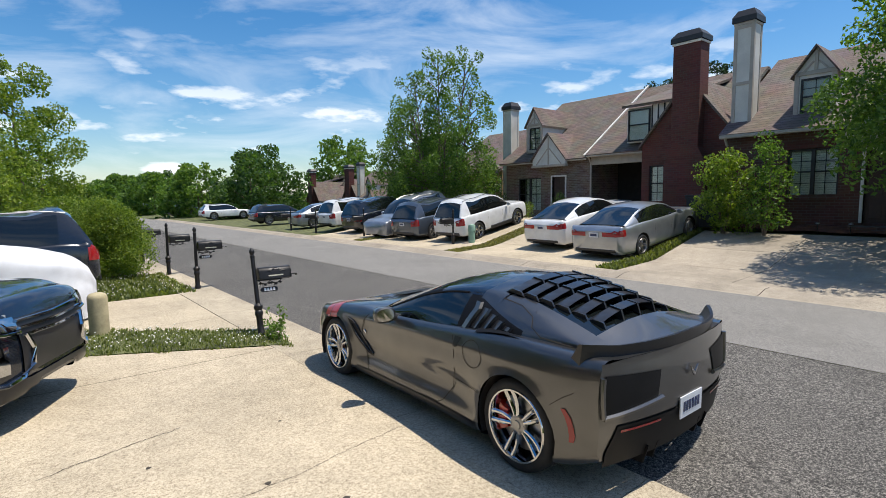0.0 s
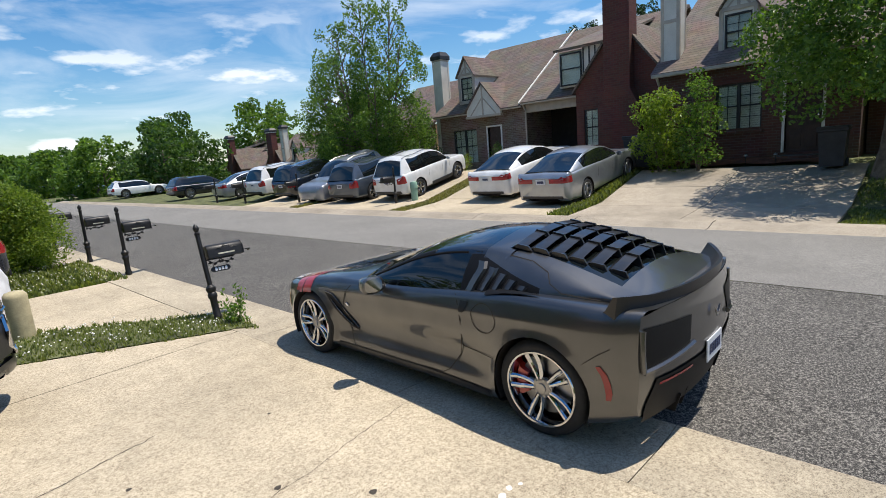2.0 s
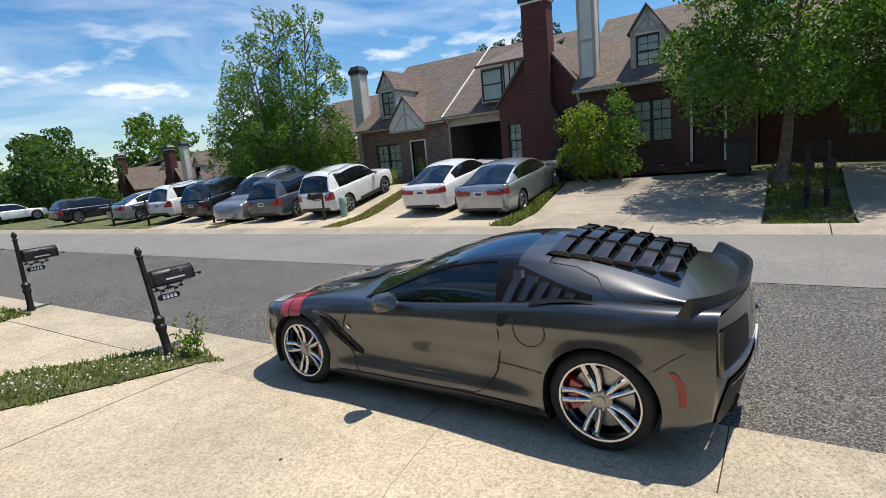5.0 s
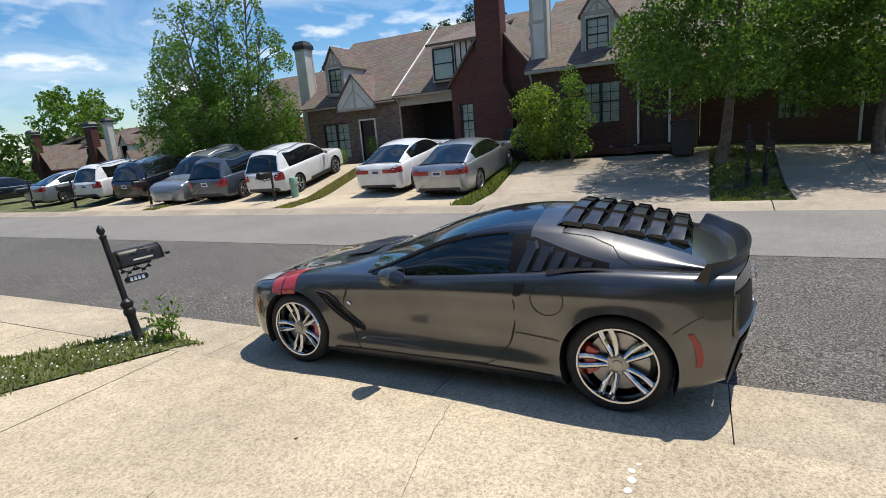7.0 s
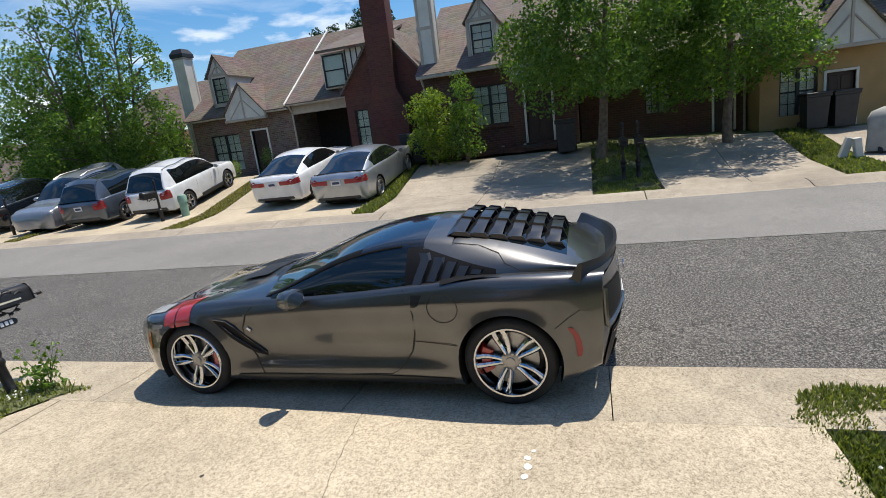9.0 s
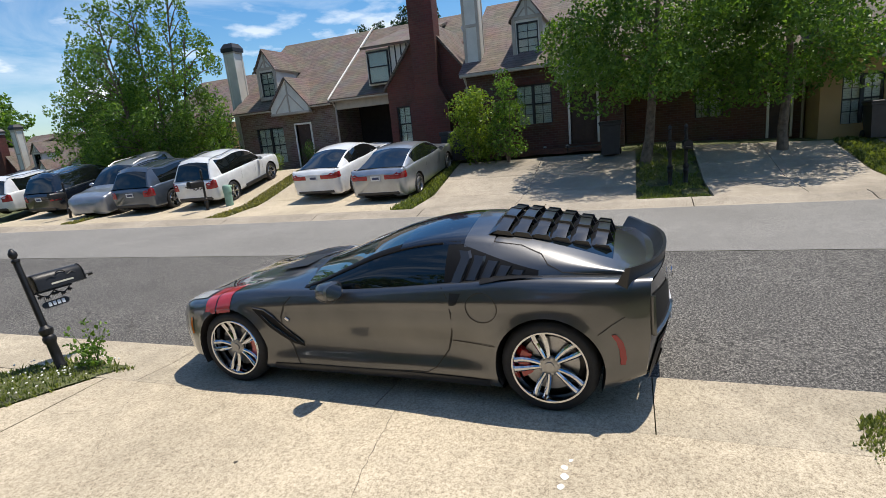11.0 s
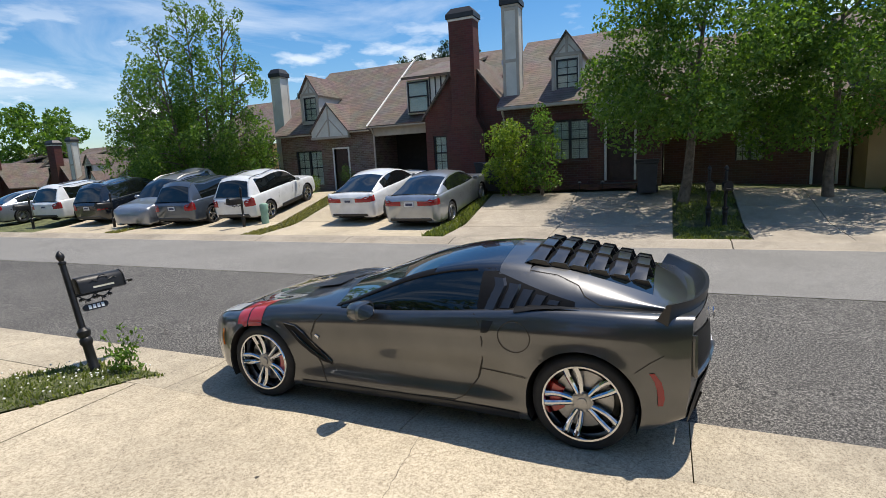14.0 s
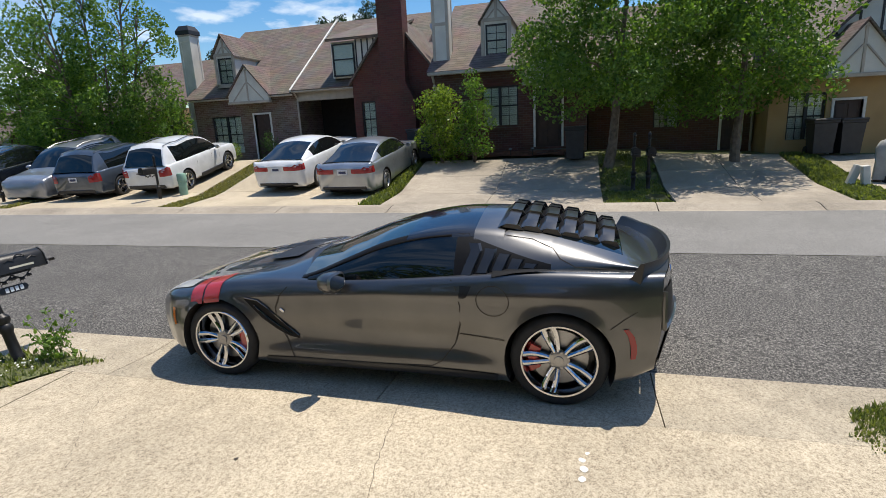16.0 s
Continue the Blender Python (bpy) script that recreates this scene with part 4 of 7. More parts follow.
# unseen row of plain houses, added behind the camera to darken the car's reflections
for hy, wall_mat in ((-14.0, BRICK_RED), (-2.5, BRICK_DARK), (9.0, BRICK_BROWN)):
    h = thing("town_house", (-13.5, hy + 5, 0), "unseen plain brick house added behind the near driveways for reflections in the car", "house", "row houses")
    part("wall", Geo().box((-13.5, hy, -0.05), (-13.7, hy + 10.5, 3.6)), wall_mat, h, smooth=0)
    part("wall", Geo().box((-13.7, hy, -0.05), (-20, hy + 0.2, 3.6)), wall_mat, h, smooth=0)
    part("wall", Geo().box((-13.7, hy + 10.3, -0.05), (-20, hy + 10.5, 3.6)), wall_mat, h, smooth=0)
    g = Geo()
    roof_slope(g, -13.1, 3.5, -17.5, 6.6, hy - 0.05, hy + 10.55)
    part("roof", g, SHINGLE, h, smooth=0)


# ---- trees, shrubs ----
def leaf_cloud(centres, per, size, seed, squash=1.0, droop=0.0):
    """Many small folded leaves gathered in lumps."""
    rnd = np.random.RandomState(seed)
    g = Geo()
    vs = []
    for (cx, cy, cz, r) in centres:
        n = max(4, int(per * r * r))
        d = rnd.normal(size=(n, 3))
        d /= np.linalg.norm(d, axis=1)[:, None]
        rad = r * rnd.uniform(0.45, 1.08, n) ** 0.6
        p = np.array([cx, cy, cz]) + d * rad[:, None] * np.array([1, 1, squash])
        a = rnd.normal(size=(n, 3))
        a[:, 2] -= droop
        a /= np.linalg.norm(a, axis=1)[:, None]
        b = np.cross(a, rnd.normal(size=(n, 3)))
        b /= np.linalg.norm(b, axis=1)[:, None]
        s = (size * rnd.uniform(0.6, 1.35, n))[:, None]
        c = np.cross(a, b) * s * 0.18
        vs.append(np.stack([p - a * s * 0.5, p + b * s * 0.32 + c, p + a * s * 0.55, p - b * s * 0.32 + c], 1).reshape(-1, 3))
    v = np.concatenate(vs)
    k = np.arange(0, len(v), 4)[:, None]
    g.v = v.tolist()
    g.f = np.concatenate([k + [0, 1, 2], k + [0, 2, 3]], 1).reshape(-1, 3).tolist()
    return g


def tree(x, y, height, spread, label, seed, leaf=LEAF_MID, trunk_h=None, trunks=1, size=0.16, per=110, lumps=40, base=None, low=0.25, lean=(0, 0), tip=0.62):
    rnd = random.Random(seed)
    z0 = (plan_rise(x, y) if base is None else base) - 0.05
    t = thing("tree", (x, y, z0 + 0.05), label, "tree")
    trunk_h = trunk_h or height * 0.35
    g = Geo()
    tips = []
    for i in range(trunks):
        a = 2 * math.pi * i / max(1, trunks) + 0.4
        off = 0.0 if trunks == 1 else 0.35
        p = Vector((x + off * math.cos(a) * 0.5, y + off * math.sin(a) * 0.5, z0))
        r0 = height * (0.018 if trunks == 1 else 0.013)
        out = Vector((math.cos(a), math.sin(a), 0)) * (0.0 if trunks == 1 else 0.22)
        pts = [p + Vector((lean[0] * k, lean[1] * k, 0)) + out * k * height * 0.5 + Vector((rnd.uniform(-.05, .05), rnd.uniform(-.05, .05), k * height * 0.85)) for k in (0, 0.12, 0.3, 0.5, 0.75, 1.0)]
        g.tube(pts, [r0 * 1.25, r0, r0 * 0.8, r0 * 0.6, r0 * 0.35, r0 * 0.1], 8)
        for k in range(9):
            u = rnd.uniform(low + 0.08, 0.92)
            j = min(4, int(u * 5))
            s = pts[j].lerp(pts[j + 1], u * 5 - j)
            b, ln = rnd.uniform(0, 6.28), spread * (1.05 - u * 0.75) * rnd.uniform(0.5, 0.9)
            e = s + Vector((math.cos(b) * ln, math.sin(b) * ln, ln * rnd.uniform(0.35, 0.9)))
            g.tube([s, s.lerp(e, 0.5) + Vector((0, 0, 0.08 * ln)), e], [r0 * 0.38, r0 * 0.24, r0 * 0.06], 5)
            tips.append(e)
    part("trunk", g, BARK, t)
    cs = []
    for i in range(lumps):
        u = (i + 0.5) / lumps
        k = low + (1 - low) * u
        wide = spread * (math.sin(math.pi * min(1.0, (k - low) / (1 - low) * tip + (1 - tip) * 0.72)) ** 0.75)
        b, rr = rnd.uniform(0, 6.28), wide * math.sqrt(rnd.uniform(0.08, 1.0))
        r = spread * rnd.uniform(0.17, 0.36) * (1.15 - 0.55 * u)
        cs.append((x + lean[0] * k + math.cos(b) * rr, y + lean[1] * k + math.sin(b) * rr, z0 + height * k - r * 0.6, r))
    for e in tips:
        cs.append((e.x, e.y, e.z, spread * rnd.uniform(0.14, 0.24)))
    part("crown", leaf_cloud(cs, per, size, seed, 0.85), leaf, t, smooth=0, weld=False)
    return t


def shrub(x, y, w, d, h, label, seed, leaf, size=0.07, per=700, lumps=26, name="shrub", base=None, spiky=0.0):
    rnd = random.Random(seed)
    z0 = plan_rise(x, y) if base is None else base
    s = thing(name, (x, y, z0), label, "shrub")
    g = Geo()
    for k in range(5):
        a = rnd.uniform(0, 6.28)
        g.tube([(x, y, z0 - 0.05), (x + 0.15 * w * math.cos(a), y + 0.15 * d * math.sin(a), z0 + h * 0.35), (x + 0.3 * w * math.cos(a), y + 0.3 * d * math.sin(a), z0 + h * 0.75)], [0.03, 0.02, 0.006], 5)
    part("stem", g, BARK, s)
    cs = []
    for i in range(lumps):
        k = (i + 0.5) / lumps
        a = rnd.uniform(0, 6.28)
        q = math.sqrt(rnd.uniform(0.05, 1)) * math.sin(math.pi * (0.28 + 0.62 * k)) ** 0.6
        r = min(w, d, h) * rnd.uniform(0.16, 0.27)
        cs.append((x + 0.42 * w * q * math.cos(a), y + 0.42 * d * q * math.sin(a), z0 + h * (0.10 + 0.85 * k) + rnd.uniform(0, spiky) - r * 0.5, r))
    part("foliage", leaf_cloud(cs, per, size, seed), leaf, s, smooth=0, weld=False)
    return s


def lobed_tree(x, y, label, seed, lobes, leaf, size, per):
    """A tree of several upright pointed lobes; each lobe is an offset, a half width, a foot and a top height."""
    rnd = random.Random(seed)
    t = thing("tree", (x, y, plan_rise(x, y)), label, "tree")
    g, cs = Geo(), []
    for dx, dy, w, z0, z1 in lobes:
        b = Vector((x, y, plan_rise(x, y) - 0.05))
        m = Vector((x + dx * 0.55, y + dy * 0.55, z0 + 0.1))
        top = Vector((x + dx, y + dy, z1 - 0.3))
        g.tube([b, b.lerp(m, 0.5) + Vector((0, 0, 0.2)), m, m.lerp(top, 0.5), top], [0.13, 0.11, 0.085, 0.045, 0.01], 7)
        n = int(20 * w * (z1 - z0) / 4) + 8
        for i in range(n):
            k = (i + 0.5) / n
            ww = w * (math.sin(math.pi * (0.20 + 0.70 * k)) ** 0.8)
            a, rr = rnd.uniform(0, 6.28), ww * math.sqrt(rnd.uniform(0.1, 1.0))
            r = w * rnd.uniform(0.20, 0.38) * (1.05 - 0.45 * k)
            q = Vector((x + dx + math.cos(a) * rr, y + dy + math.sin(a) * rr, z0 + (z1 - z0) * k - r * 0.5))
            cs.append((*q, r))
            if i % 3 == 0:
                s = m.lerp(top, max(0.0, k - 0.12))
                g.tube([s, s.lerp(q, 0.6) + Vector((0, 0, 0.1)), q], [0.035, 0.02, 0.005], 5)
    part("trunk", g, BARK, t)
    part("crown", leaf_cloud(cs, per, size, seed, 1.15), leaf, t, smooth=0, weld=False)
    return t


lobed_tree(13.4, 18.9, "tall full street tree with several upright lobes and bare stems", 11,
           [(0.0, 0.0, 1.6, 2.3, 9.4), (0.2, -1.9, 1.35, 2.2, 9.1), (-0.3, 1.7, 1.5, 2.2, 8.6), (0.3, 3.1, 1.5, 2.2, 7.5), (-0.4, -3.0, 1.2, 2.2, 7.0), (-1.4, 0.4, 1.3, 2.3, 6.6), (0.2, 4.5, 1.2, 2.2, 6.3), (-0.9, -1.6, 1.2, 2.1, 5.6), (0.0, 5.6, 0.9, 2.2, 5.2)], LEAF_MID, 0.115, 850)
tree(10.95, -0.87, 7.0, 2.55, "street tree with slim pale trunk and dense crown", 12, LEAF_MID, size=0.10, per=900, lumps=80, low=0.36, lean=(0, -0.5))
tree(11.6, -4.2, 6.5, 2.45, "broad dark street tree shading a driveway", 13, LEAF_MID, size=0.105, per=780, lumps=80, low=0.34)
tree(10.6, -12.4, 5.4, 2.0, "street tree at the end of a driveway", 14, LEAF_MID, size=0.14, per=420, lumps=40, low=0.4)
# out-of-view trees, added so the car's glass reflects foliage instead of sky
for i, (hx, hy) in enumerate([(-10.7, -7.5), (-11.2, -3.0), (-11.0, 5.6), (-11.5, 10.5)]):
    tree(hx, hy, 9.0, 3.2, "unseen leafy tree added behind the camera for reflections in the car", 90 + i, LEAF_DARK, size=0.3, per=110, lumps=60, low=0.25, tip=0.8)
shrub(11.9, 4.15, 1.7, 1.5, 2.3, "big glossy green shrub beside the house wall", 21, LEAF_LIGHT, 0.09, 1300, 34, spiky=0.3)
shrub(11.9, 3.1, 1.5, 1.3, 2.45, "tall loose yellow-green shrub beside the house wall", 26, LEAF_MID, 0.08, 1100, 30, spiky=0.45)
shrub(14.7, 12.0, 1.0, 1.3, 1.2, "grey-green bush beside a front door", 22, LEAF_DARK, 0.06, 1200, 18)
shrub(13.6, 13.2, 0.8, 1.1, 0.75, "clipped yellow-green round bush", 23, LEAF_LIGHT, 0.05, 1800, 18)
shrub(14.9, 17.2, 2.2, 2.2, 3.0, "tall dark evergreen bush at the house end", 24, LEAF_DARK, 0.10, 700, 30)
shrub(-2.35, 13.5, 3.0, 2.4, 2.05, "dense clipped bright green hedge", 25, LEAF_LIGHT, 0.055, 4200, 110, name="hedge")
for i, (hx, hy, hh, sp, lf, lm) in enumerate([(-5.6, 18.5, 4.4, 2.0, LEAF_LIGHT, 50), (-8.0, 19, 7.6, 2.2, LEAF_LIGHT, 46), (-11.5, 19, 7.2, 2.8, LEAF_LIGHT, 50), (-3.5, 29.5, 8.8, 2.7, LEAF_LIGHT, 80), (-4.4, 23.0, 5.6, 1.8, LEAF_LIGHT, 60), (-2.6, 33, 6.2, 1.5, LEAF_MID, 40), (-5.8, 36, 4.3, 2.4, LEAF_MID, 40), (-5.2, 50, 4.3, 2.8, LEAF_MID, 40), (-17, 30, 10.0, 3.0, LEAF_DARK, 50), (-13, 34, 7.5, 4, LEAF_MID, 50), (-4.5, 72, 4.4, 3.2, LEAF_MID, 36)]):
    tree(hx, hy, hh, sp, "leafy tree beyond the hedge along the street", 40 + i, lf, size=0.085 + 0.0018 * hy, per=620, lumps=lm, low=0.04, tip=0.8)
for i, (hx, hy, hh, sp) in enumerate([(13.5, 48, 6.6, 3.8), (11.0, 57, 6.0, 3.8), (17, 54, 8.0, 4.4), (9.5, 72, 5.6, 4.0), (13, 86, 6.6, 5), (5.5, 98, 5.0, 5), (-3, 114, 4.6, 6), (12, 114, 7, 7), (-14, 90, 6, 6), (1.5, 137, 5.4, 7), (-22, 66, 6.5, 5), (30, 60, 10, 6), (34, 45, 9, 6)]):
    tree(hx, hy, hh, sp, "large green tree far along the street", 60 + i, LEAF_MID if i % 2 else LEAF_DARK, size=0.22 + 0.003 * hy, per=110, lumps=50, low=0.03, tip=0.8)
for i, (hx, hy, hh) in enumerate([(34, 18, 11.2), (33, 21, 9.8), (35, 15, 12.0), (34, 13.2, 11.4), (36, 16.6, 11.4), (33, 27, 10.0)]):
    tree(hx, hy, hh - 1.7, 1.8, "dark pine top behind the roofs", 80 + i, LEAF_PINE, size=0.16, per=420, lumps=110, low=0.42)


# ---- mailboxes ----
MAILBOX = (-0.97, 4.93, 0.0)


def letter_box(at, turn=0.0, tilt=0.0, label="", plate=True, tall=1.0):
    """A black post with finial, curved letter box, scroll bracket and hanging number plate (facing the drive)."""
    m = thing("mailbox", (0, 0, 0), label, "mailbox", "mailboxes")
    prof = [(0.062, 0.0), (0.062, 0.05), (0.05, 0.07), (0.048, 0.30), (0.064, 0.33), (0.064, 0.37), (0.05, 0.39), (0.068, 0.43), (0.068, 0.46), (0.035, 0.50), (0.032, 1.22), (0.04, 1.23), (0.04, 1.25), (0.022, 1.265), (0.042, 1.30), (0.04, 1.33), (0.02, 1.365), (0.0, 1.385)]
    part("post", Geo().lathe(prof, 16), IRON, m)
    w, hs, y0, y1, z0 = 0.085, 0.11, 0.0, 0.0, 0.86
    rows = []
    for x in (0.05, 0.06, 0.53, 0.54):
        k = 0.94 if x in (0.05, 0.54) else 1.0
        ring = [(x, -w * k, z0), (x, w * k, z0)] + [(x, w * k * math.cos(a), z0 + hs + w * k * math.sin(a)) for a in np.linspace(0, math.pi, 11)]
        rows.append(ring)
    g = Geo().grid(rows, True)
    g.poly(rows[0]), g.poly(rows[-1][::-1])
    box = part("box", g, IRON, m, "black rounded letter box")
    g = Geo()
    ring = [(-0.088, z0 - 0.004), (0.088, z0 - 0.004)] + [(0.089 * math.cos(a), z0 + hs + 0.089 * math.sin(a)) for a in np.linspace(0, math.pi, 11)]
    g.prism(ring, "x", 0.541, 0.552)
    part("box_door", g, IRON, box)
    part("door_pull", Geo().box((0.552, -0.045, z0 + 0.045), (0.66, 0.045, z0 + 0.055), 0.003).box((0.648, -0.045, z0 + 0.025), (0.66, 0.045, z0 + 0.045), 0.003), IRON, box)
    part("lettering_bar", Geo().box((0.19, -w - 0.0025, z0 + 0.035), (0.42, -w - 0.0005, z0 + 0.055)), LETTER_GOLD, box, "pale strip of small lettering")
    g = Geo()
    pts = [(0.31 + 0.055 * math.cos(a), -w - 0.003, z0 + 0.115 + 0.05 * math.sin(a)) for a in np.linspace(0.4, 2.74, 9)]
    g.tube(pts, 0.007, 5)
    for s in (-1, 1):
        g.tube([(0.31 + s * 0.06, -w - 0.002, z0 + 0.10), (0.31 + s * 0.11, -w - 0.002, z0 + 0.125), (0.31 + s * 0.15, -w - 0.002, z0 + 0.105)], 0.006, 5)
    part("emblem", g, IRON, box)
    g = Geo().box((0.03, -0.02, z0 - 0.02), (0.42, 0.02, z0 - 0.001), 0.004)
    for k in range(2):
        x0 = 0.06 + 0.17 * k
        g.tube([(x0 + 0.17 * q, 0, z0 - 0.02 - 0.05 * math.sin(math.pi * q)) for q in np.linspace(0, 1, 7)], 0.007, 5)
        for q in (0.08, 0.5, 0.92):
            c = Vector((x0 + 0.17 * q, 0, z0 - 0.035 - 0.03 * math.sin(math.pi * q)))
            for a in (-2.2, -1.57, -0.9):
                e = c + 0.04 * Vector((math.cos(a), 0, math.sin(a)))
                g.tube([c, c.lerp(e, 0.5), e], [0.004, 0.013, 0.002], 5)
    part("scroll_bracket", g, IRON, m)
    if plate:
        for x in (0.11, 0.29):
            part("hanger", Geo().tube([(x, 0, z0 - 0.05), (x, 0, z0 - 0.125)], 0.004, 4), IRON, m)
        ring = [(0.08 + 0.035 * (1 - math.cos(a)) - 0.035, z0 - 0.16 + 0.035 * math.sin(a)) for a in np.linspace(math.pi / 2 + math.pi, math.pi / 2, 7)]
        ring = [(0.10 - 0.037 * math.cos(a), z0 - 0.16 + 0.037 * math.sin(a)) for a in np.linspace(-math.pi / 2, math.pi / 2, 9)] + [(0.30 + 0.037 * math.cos(a), z0 - 0.16 + 0.037 * math.sin(a)) for a in np.linspace(math.pi / 2, -math.pi / 2, 9)]
        pl = part("number_plate", Geo().prism(ring, "y", -0.008, 0.008), IRON, m)
        for k in range(4):
            x = 0.12 + 0.046 * k
            part("number_bar", Geo().box((x, -0.0115, z0 - 0.183), (x + 0.032, -0.0085, z0 - 0.137), 0.001), PLATE_WHITE, pl)
    m.matrix_world = Matrix.Translation(at) @ pose(0, 0, 0, tilt, 0, turn) @ Matrix.Diagonal((tall, tall, tall, 1))
    return m


letter_box(MAILBOX, -4.0, -14.0, "leaning black cast mailbox with finial and hanging number plate", True, 0.94)
letter_box((-0.60, 9.95, 0.0), 0.0, 0.0, "black cast mailbox on a post beside the gutter")
letter_box((-0.60, 12.9, 0.0), 0.0, 2.0, "black cast mailbox on a post beside the gutter", False)
letter_box((-0.62, 16.6, 0.0), 0.0, 0.0, "black cast mailbox on a post beside the gutter", False)
letter_box((-0.62, 21.5, 0.0), 0.0, 0.0, "black cast mailbox on a post beside the gutter", False)
for q in ((8.35, 11.9), (8.2, 17.9), (8.2, 22.8), (8.2, 26.0), (8.70, -1.33), (8.72, -1.66)):
    letter_box((q[0], q[1], plan_rise(*q) + 0.02), 180.0, 0.0, "black mailbox on a post across the street", False)

bollard = thing("bollard", (-2.77, 6.62, 0), "short tan painted pipe bollard in the grass", "bollard")
part("pipe", Geo().lathe([(0.13, -0.05), (0.13, 0.55), (0.125, 0.59), (0.10, 0.62), (0.05, 0.635), (0.0, 0.64)], 24, Matrix.Translation((-2.77, 6.62, 0))), TAN_POST, bollard)
green = thing("utility_pedestal", (8.93, 11.55, plan_rise(8.93) + 0.05), "pale green plastic cable pedestal in the grass strip", "utility box")
part("housing", Geo().lathe([(0.12, -0.1), (0.12, 0.42), (0.135, 0.43), (0.135, 0.62), (0.11, 0.66), (0.0, 0.68)], 20, Matrix.Translation((8.93, 11.55, plan_rise(8.93) + 0.05))), GREEN_POST, green)


def wheelie_bin(x, y, turn, label):
    b = thing("wheelie_bin", (0, 0, 0), label, "bin", "bins")
    rows = [[(sx * w, sy * d, z) for sx, sy in ((-1, -1), (1, -1), (1, 1), (-1, 1))] for w, d, z in ((0.23, 0.24, 0.06), (0.27, 0.30, 0.86), (0.30, 0.33, 0.88), (0.30, 0.33, 0.93))]
    g = Geo().grid(rows, True)
    g.poly(rows[0][::-1]), g.poly(rows[-1])
    part("body", g, BIN_GREY, b)
    g = Geo().box((-0.31, -0.36, 0.93), (0.31, 0.34, 0.99), 0.02)
    part("lid", g, BIN_GREY, b)
    part("handle", Geo().tube([(-0.22, 0.34, 0.9), (-0.22, 0.42, 0.93), (0.22, 0.42, 0.93), (0.22, 0.34, 0.9)], 0.015, 6), BIN_GREY, b)
    for s in (-1, 1):
        part("wheel", Geo().lathe([(0, -0.03), (0.11, -0.03), (0.12, 0), (0.11, 0.03), (0, 0.03)], 14, Matrix.Translation((s * 0.25, 0.24, 0.12)) @ pose(0, 0, 0, 0, 90, 0)), RUBBER, b)
    b.matrix_world = pose(x, y, plan_rise(x, y) + 0.04, 0, 0, turn)
    return b


wheelie_bin(11.75, 0.05, -90, "dark grey wheeled bin beside the driveway")
wheelie_bin(12.6, 5.2, -80, "dark wheeled bin behind a parked sedan")
wheelie_bin(12.4, 4.75, -95, "black wheeled bin behind a parked sedan")
wheelie_bin(12.5, -6.5, -90, "dark wheeled bin on the grass")
wheelie_bin(12.5, -7.15, -90, "dark wheeled bin on the grass")
for i, (px, py, an) in enumerate([(8.9, -5.75, 18), (8.75, -6.05, -8)]):
    p = thing("leaning_post", (px, py, plan_rise(px, py)), "pale stub of a leaning wooden post", "post")
    part("stake", Geo().box((-0.07, -0.07, -0.05), (0.07, 0.07, 0.55), 0.012, pose(px, py, plan_rise(px, py), an, 0, 0)), SIDING, p)
mulch = thing("flower_bed", (12.6, 2.6, plan_rise(12.6)), "red-brown mulch bed along the house wall", "flower bed")
part("mulch", Geo().grid([[(x, y, plan_rise(x, y) + 0.07 + 0.02 * math.sin(5 * y) * math.sin(9 * x)) for y in np.linspace(0.4, 4.7, 20)] for x in np.linspace(12.38, 13.28, 8)]), MULCH, mulch)
for k, yy in enumerate((1.35, 2.05, 2.95)):
    lt = thing("path_light", (12.45, yy, plan_rise(12.45)), "small path light on a stake in the mulch", "path light", "path lights")
    part("stake", Geo().tube([(12.45, yy, plan_rise(12.45)), (12.45, yy, plan_rise(12.45) + 0.26)], 0.01, 6), IRON, lt)
    part("shade", Geo().lathe([(0.0, 0.06), (0.05, 0.03), (0.055, 0.0), (0.0, 0.0)], 12, Matrix.Translation((12.45, yy, plan_rise(12.45) + 0.26))), STEEL, lt)

woods = []
wr = random.Random(5)
for i in range(420):
    a = wr.uniform(-0.75, 0.62)
    d = wr.uniform(150, 240)
    woods.append((d * math.sin(a), d * math.cos(a), wr.uniform(0, 2.0), wr.uniform(1.5, 3.0)))
single("far_woods", leaf_cloud(woods, 30, 1.1, 77), LEAF_DARK, "hazy green woods beyond the end of the street", "woods", kind="stuff", smooth=0, weld=False)
weed = thing("weed", (-0.85, 4.6, 0), "tall spindly weed beside the mailbox post", "weed")
g = Geo()
ends = []
for i in range(9):
    a, h = wr.uniform(0, 6.28), wr.uniform(0.22, 0.46)
    e = Vector((-0.85 + 0.16 * math.cos(a), 4.6 + 0.2 * math.sin(a), h))
    g = Geo()
    g.tube([(-0.85 + 0.05 * math.cos(a), 4.6, 0), (-0.85 + 0.1 * math.cos(a), 4.6 + 0.1 * math.sin(a), h * 0.6), e], [0.005, 0.004, 0.002], 4)
    part("stem", g, LEAF_DARK, weed)
    ends += [(*e, 0.05), (e.x * 0.5 - 0.43, e.y * 0.5 + 2.3, h * 0.5, 0.07)]
part("leaves", leaf_cloud(ends + [(-0.85, 4.6, 0.10, 0.16), (-0.9, 4.45, 0.08, 0.12)], 2600, 0.05, 9), LEAF_MID, weed, smooth=0, weld=False)


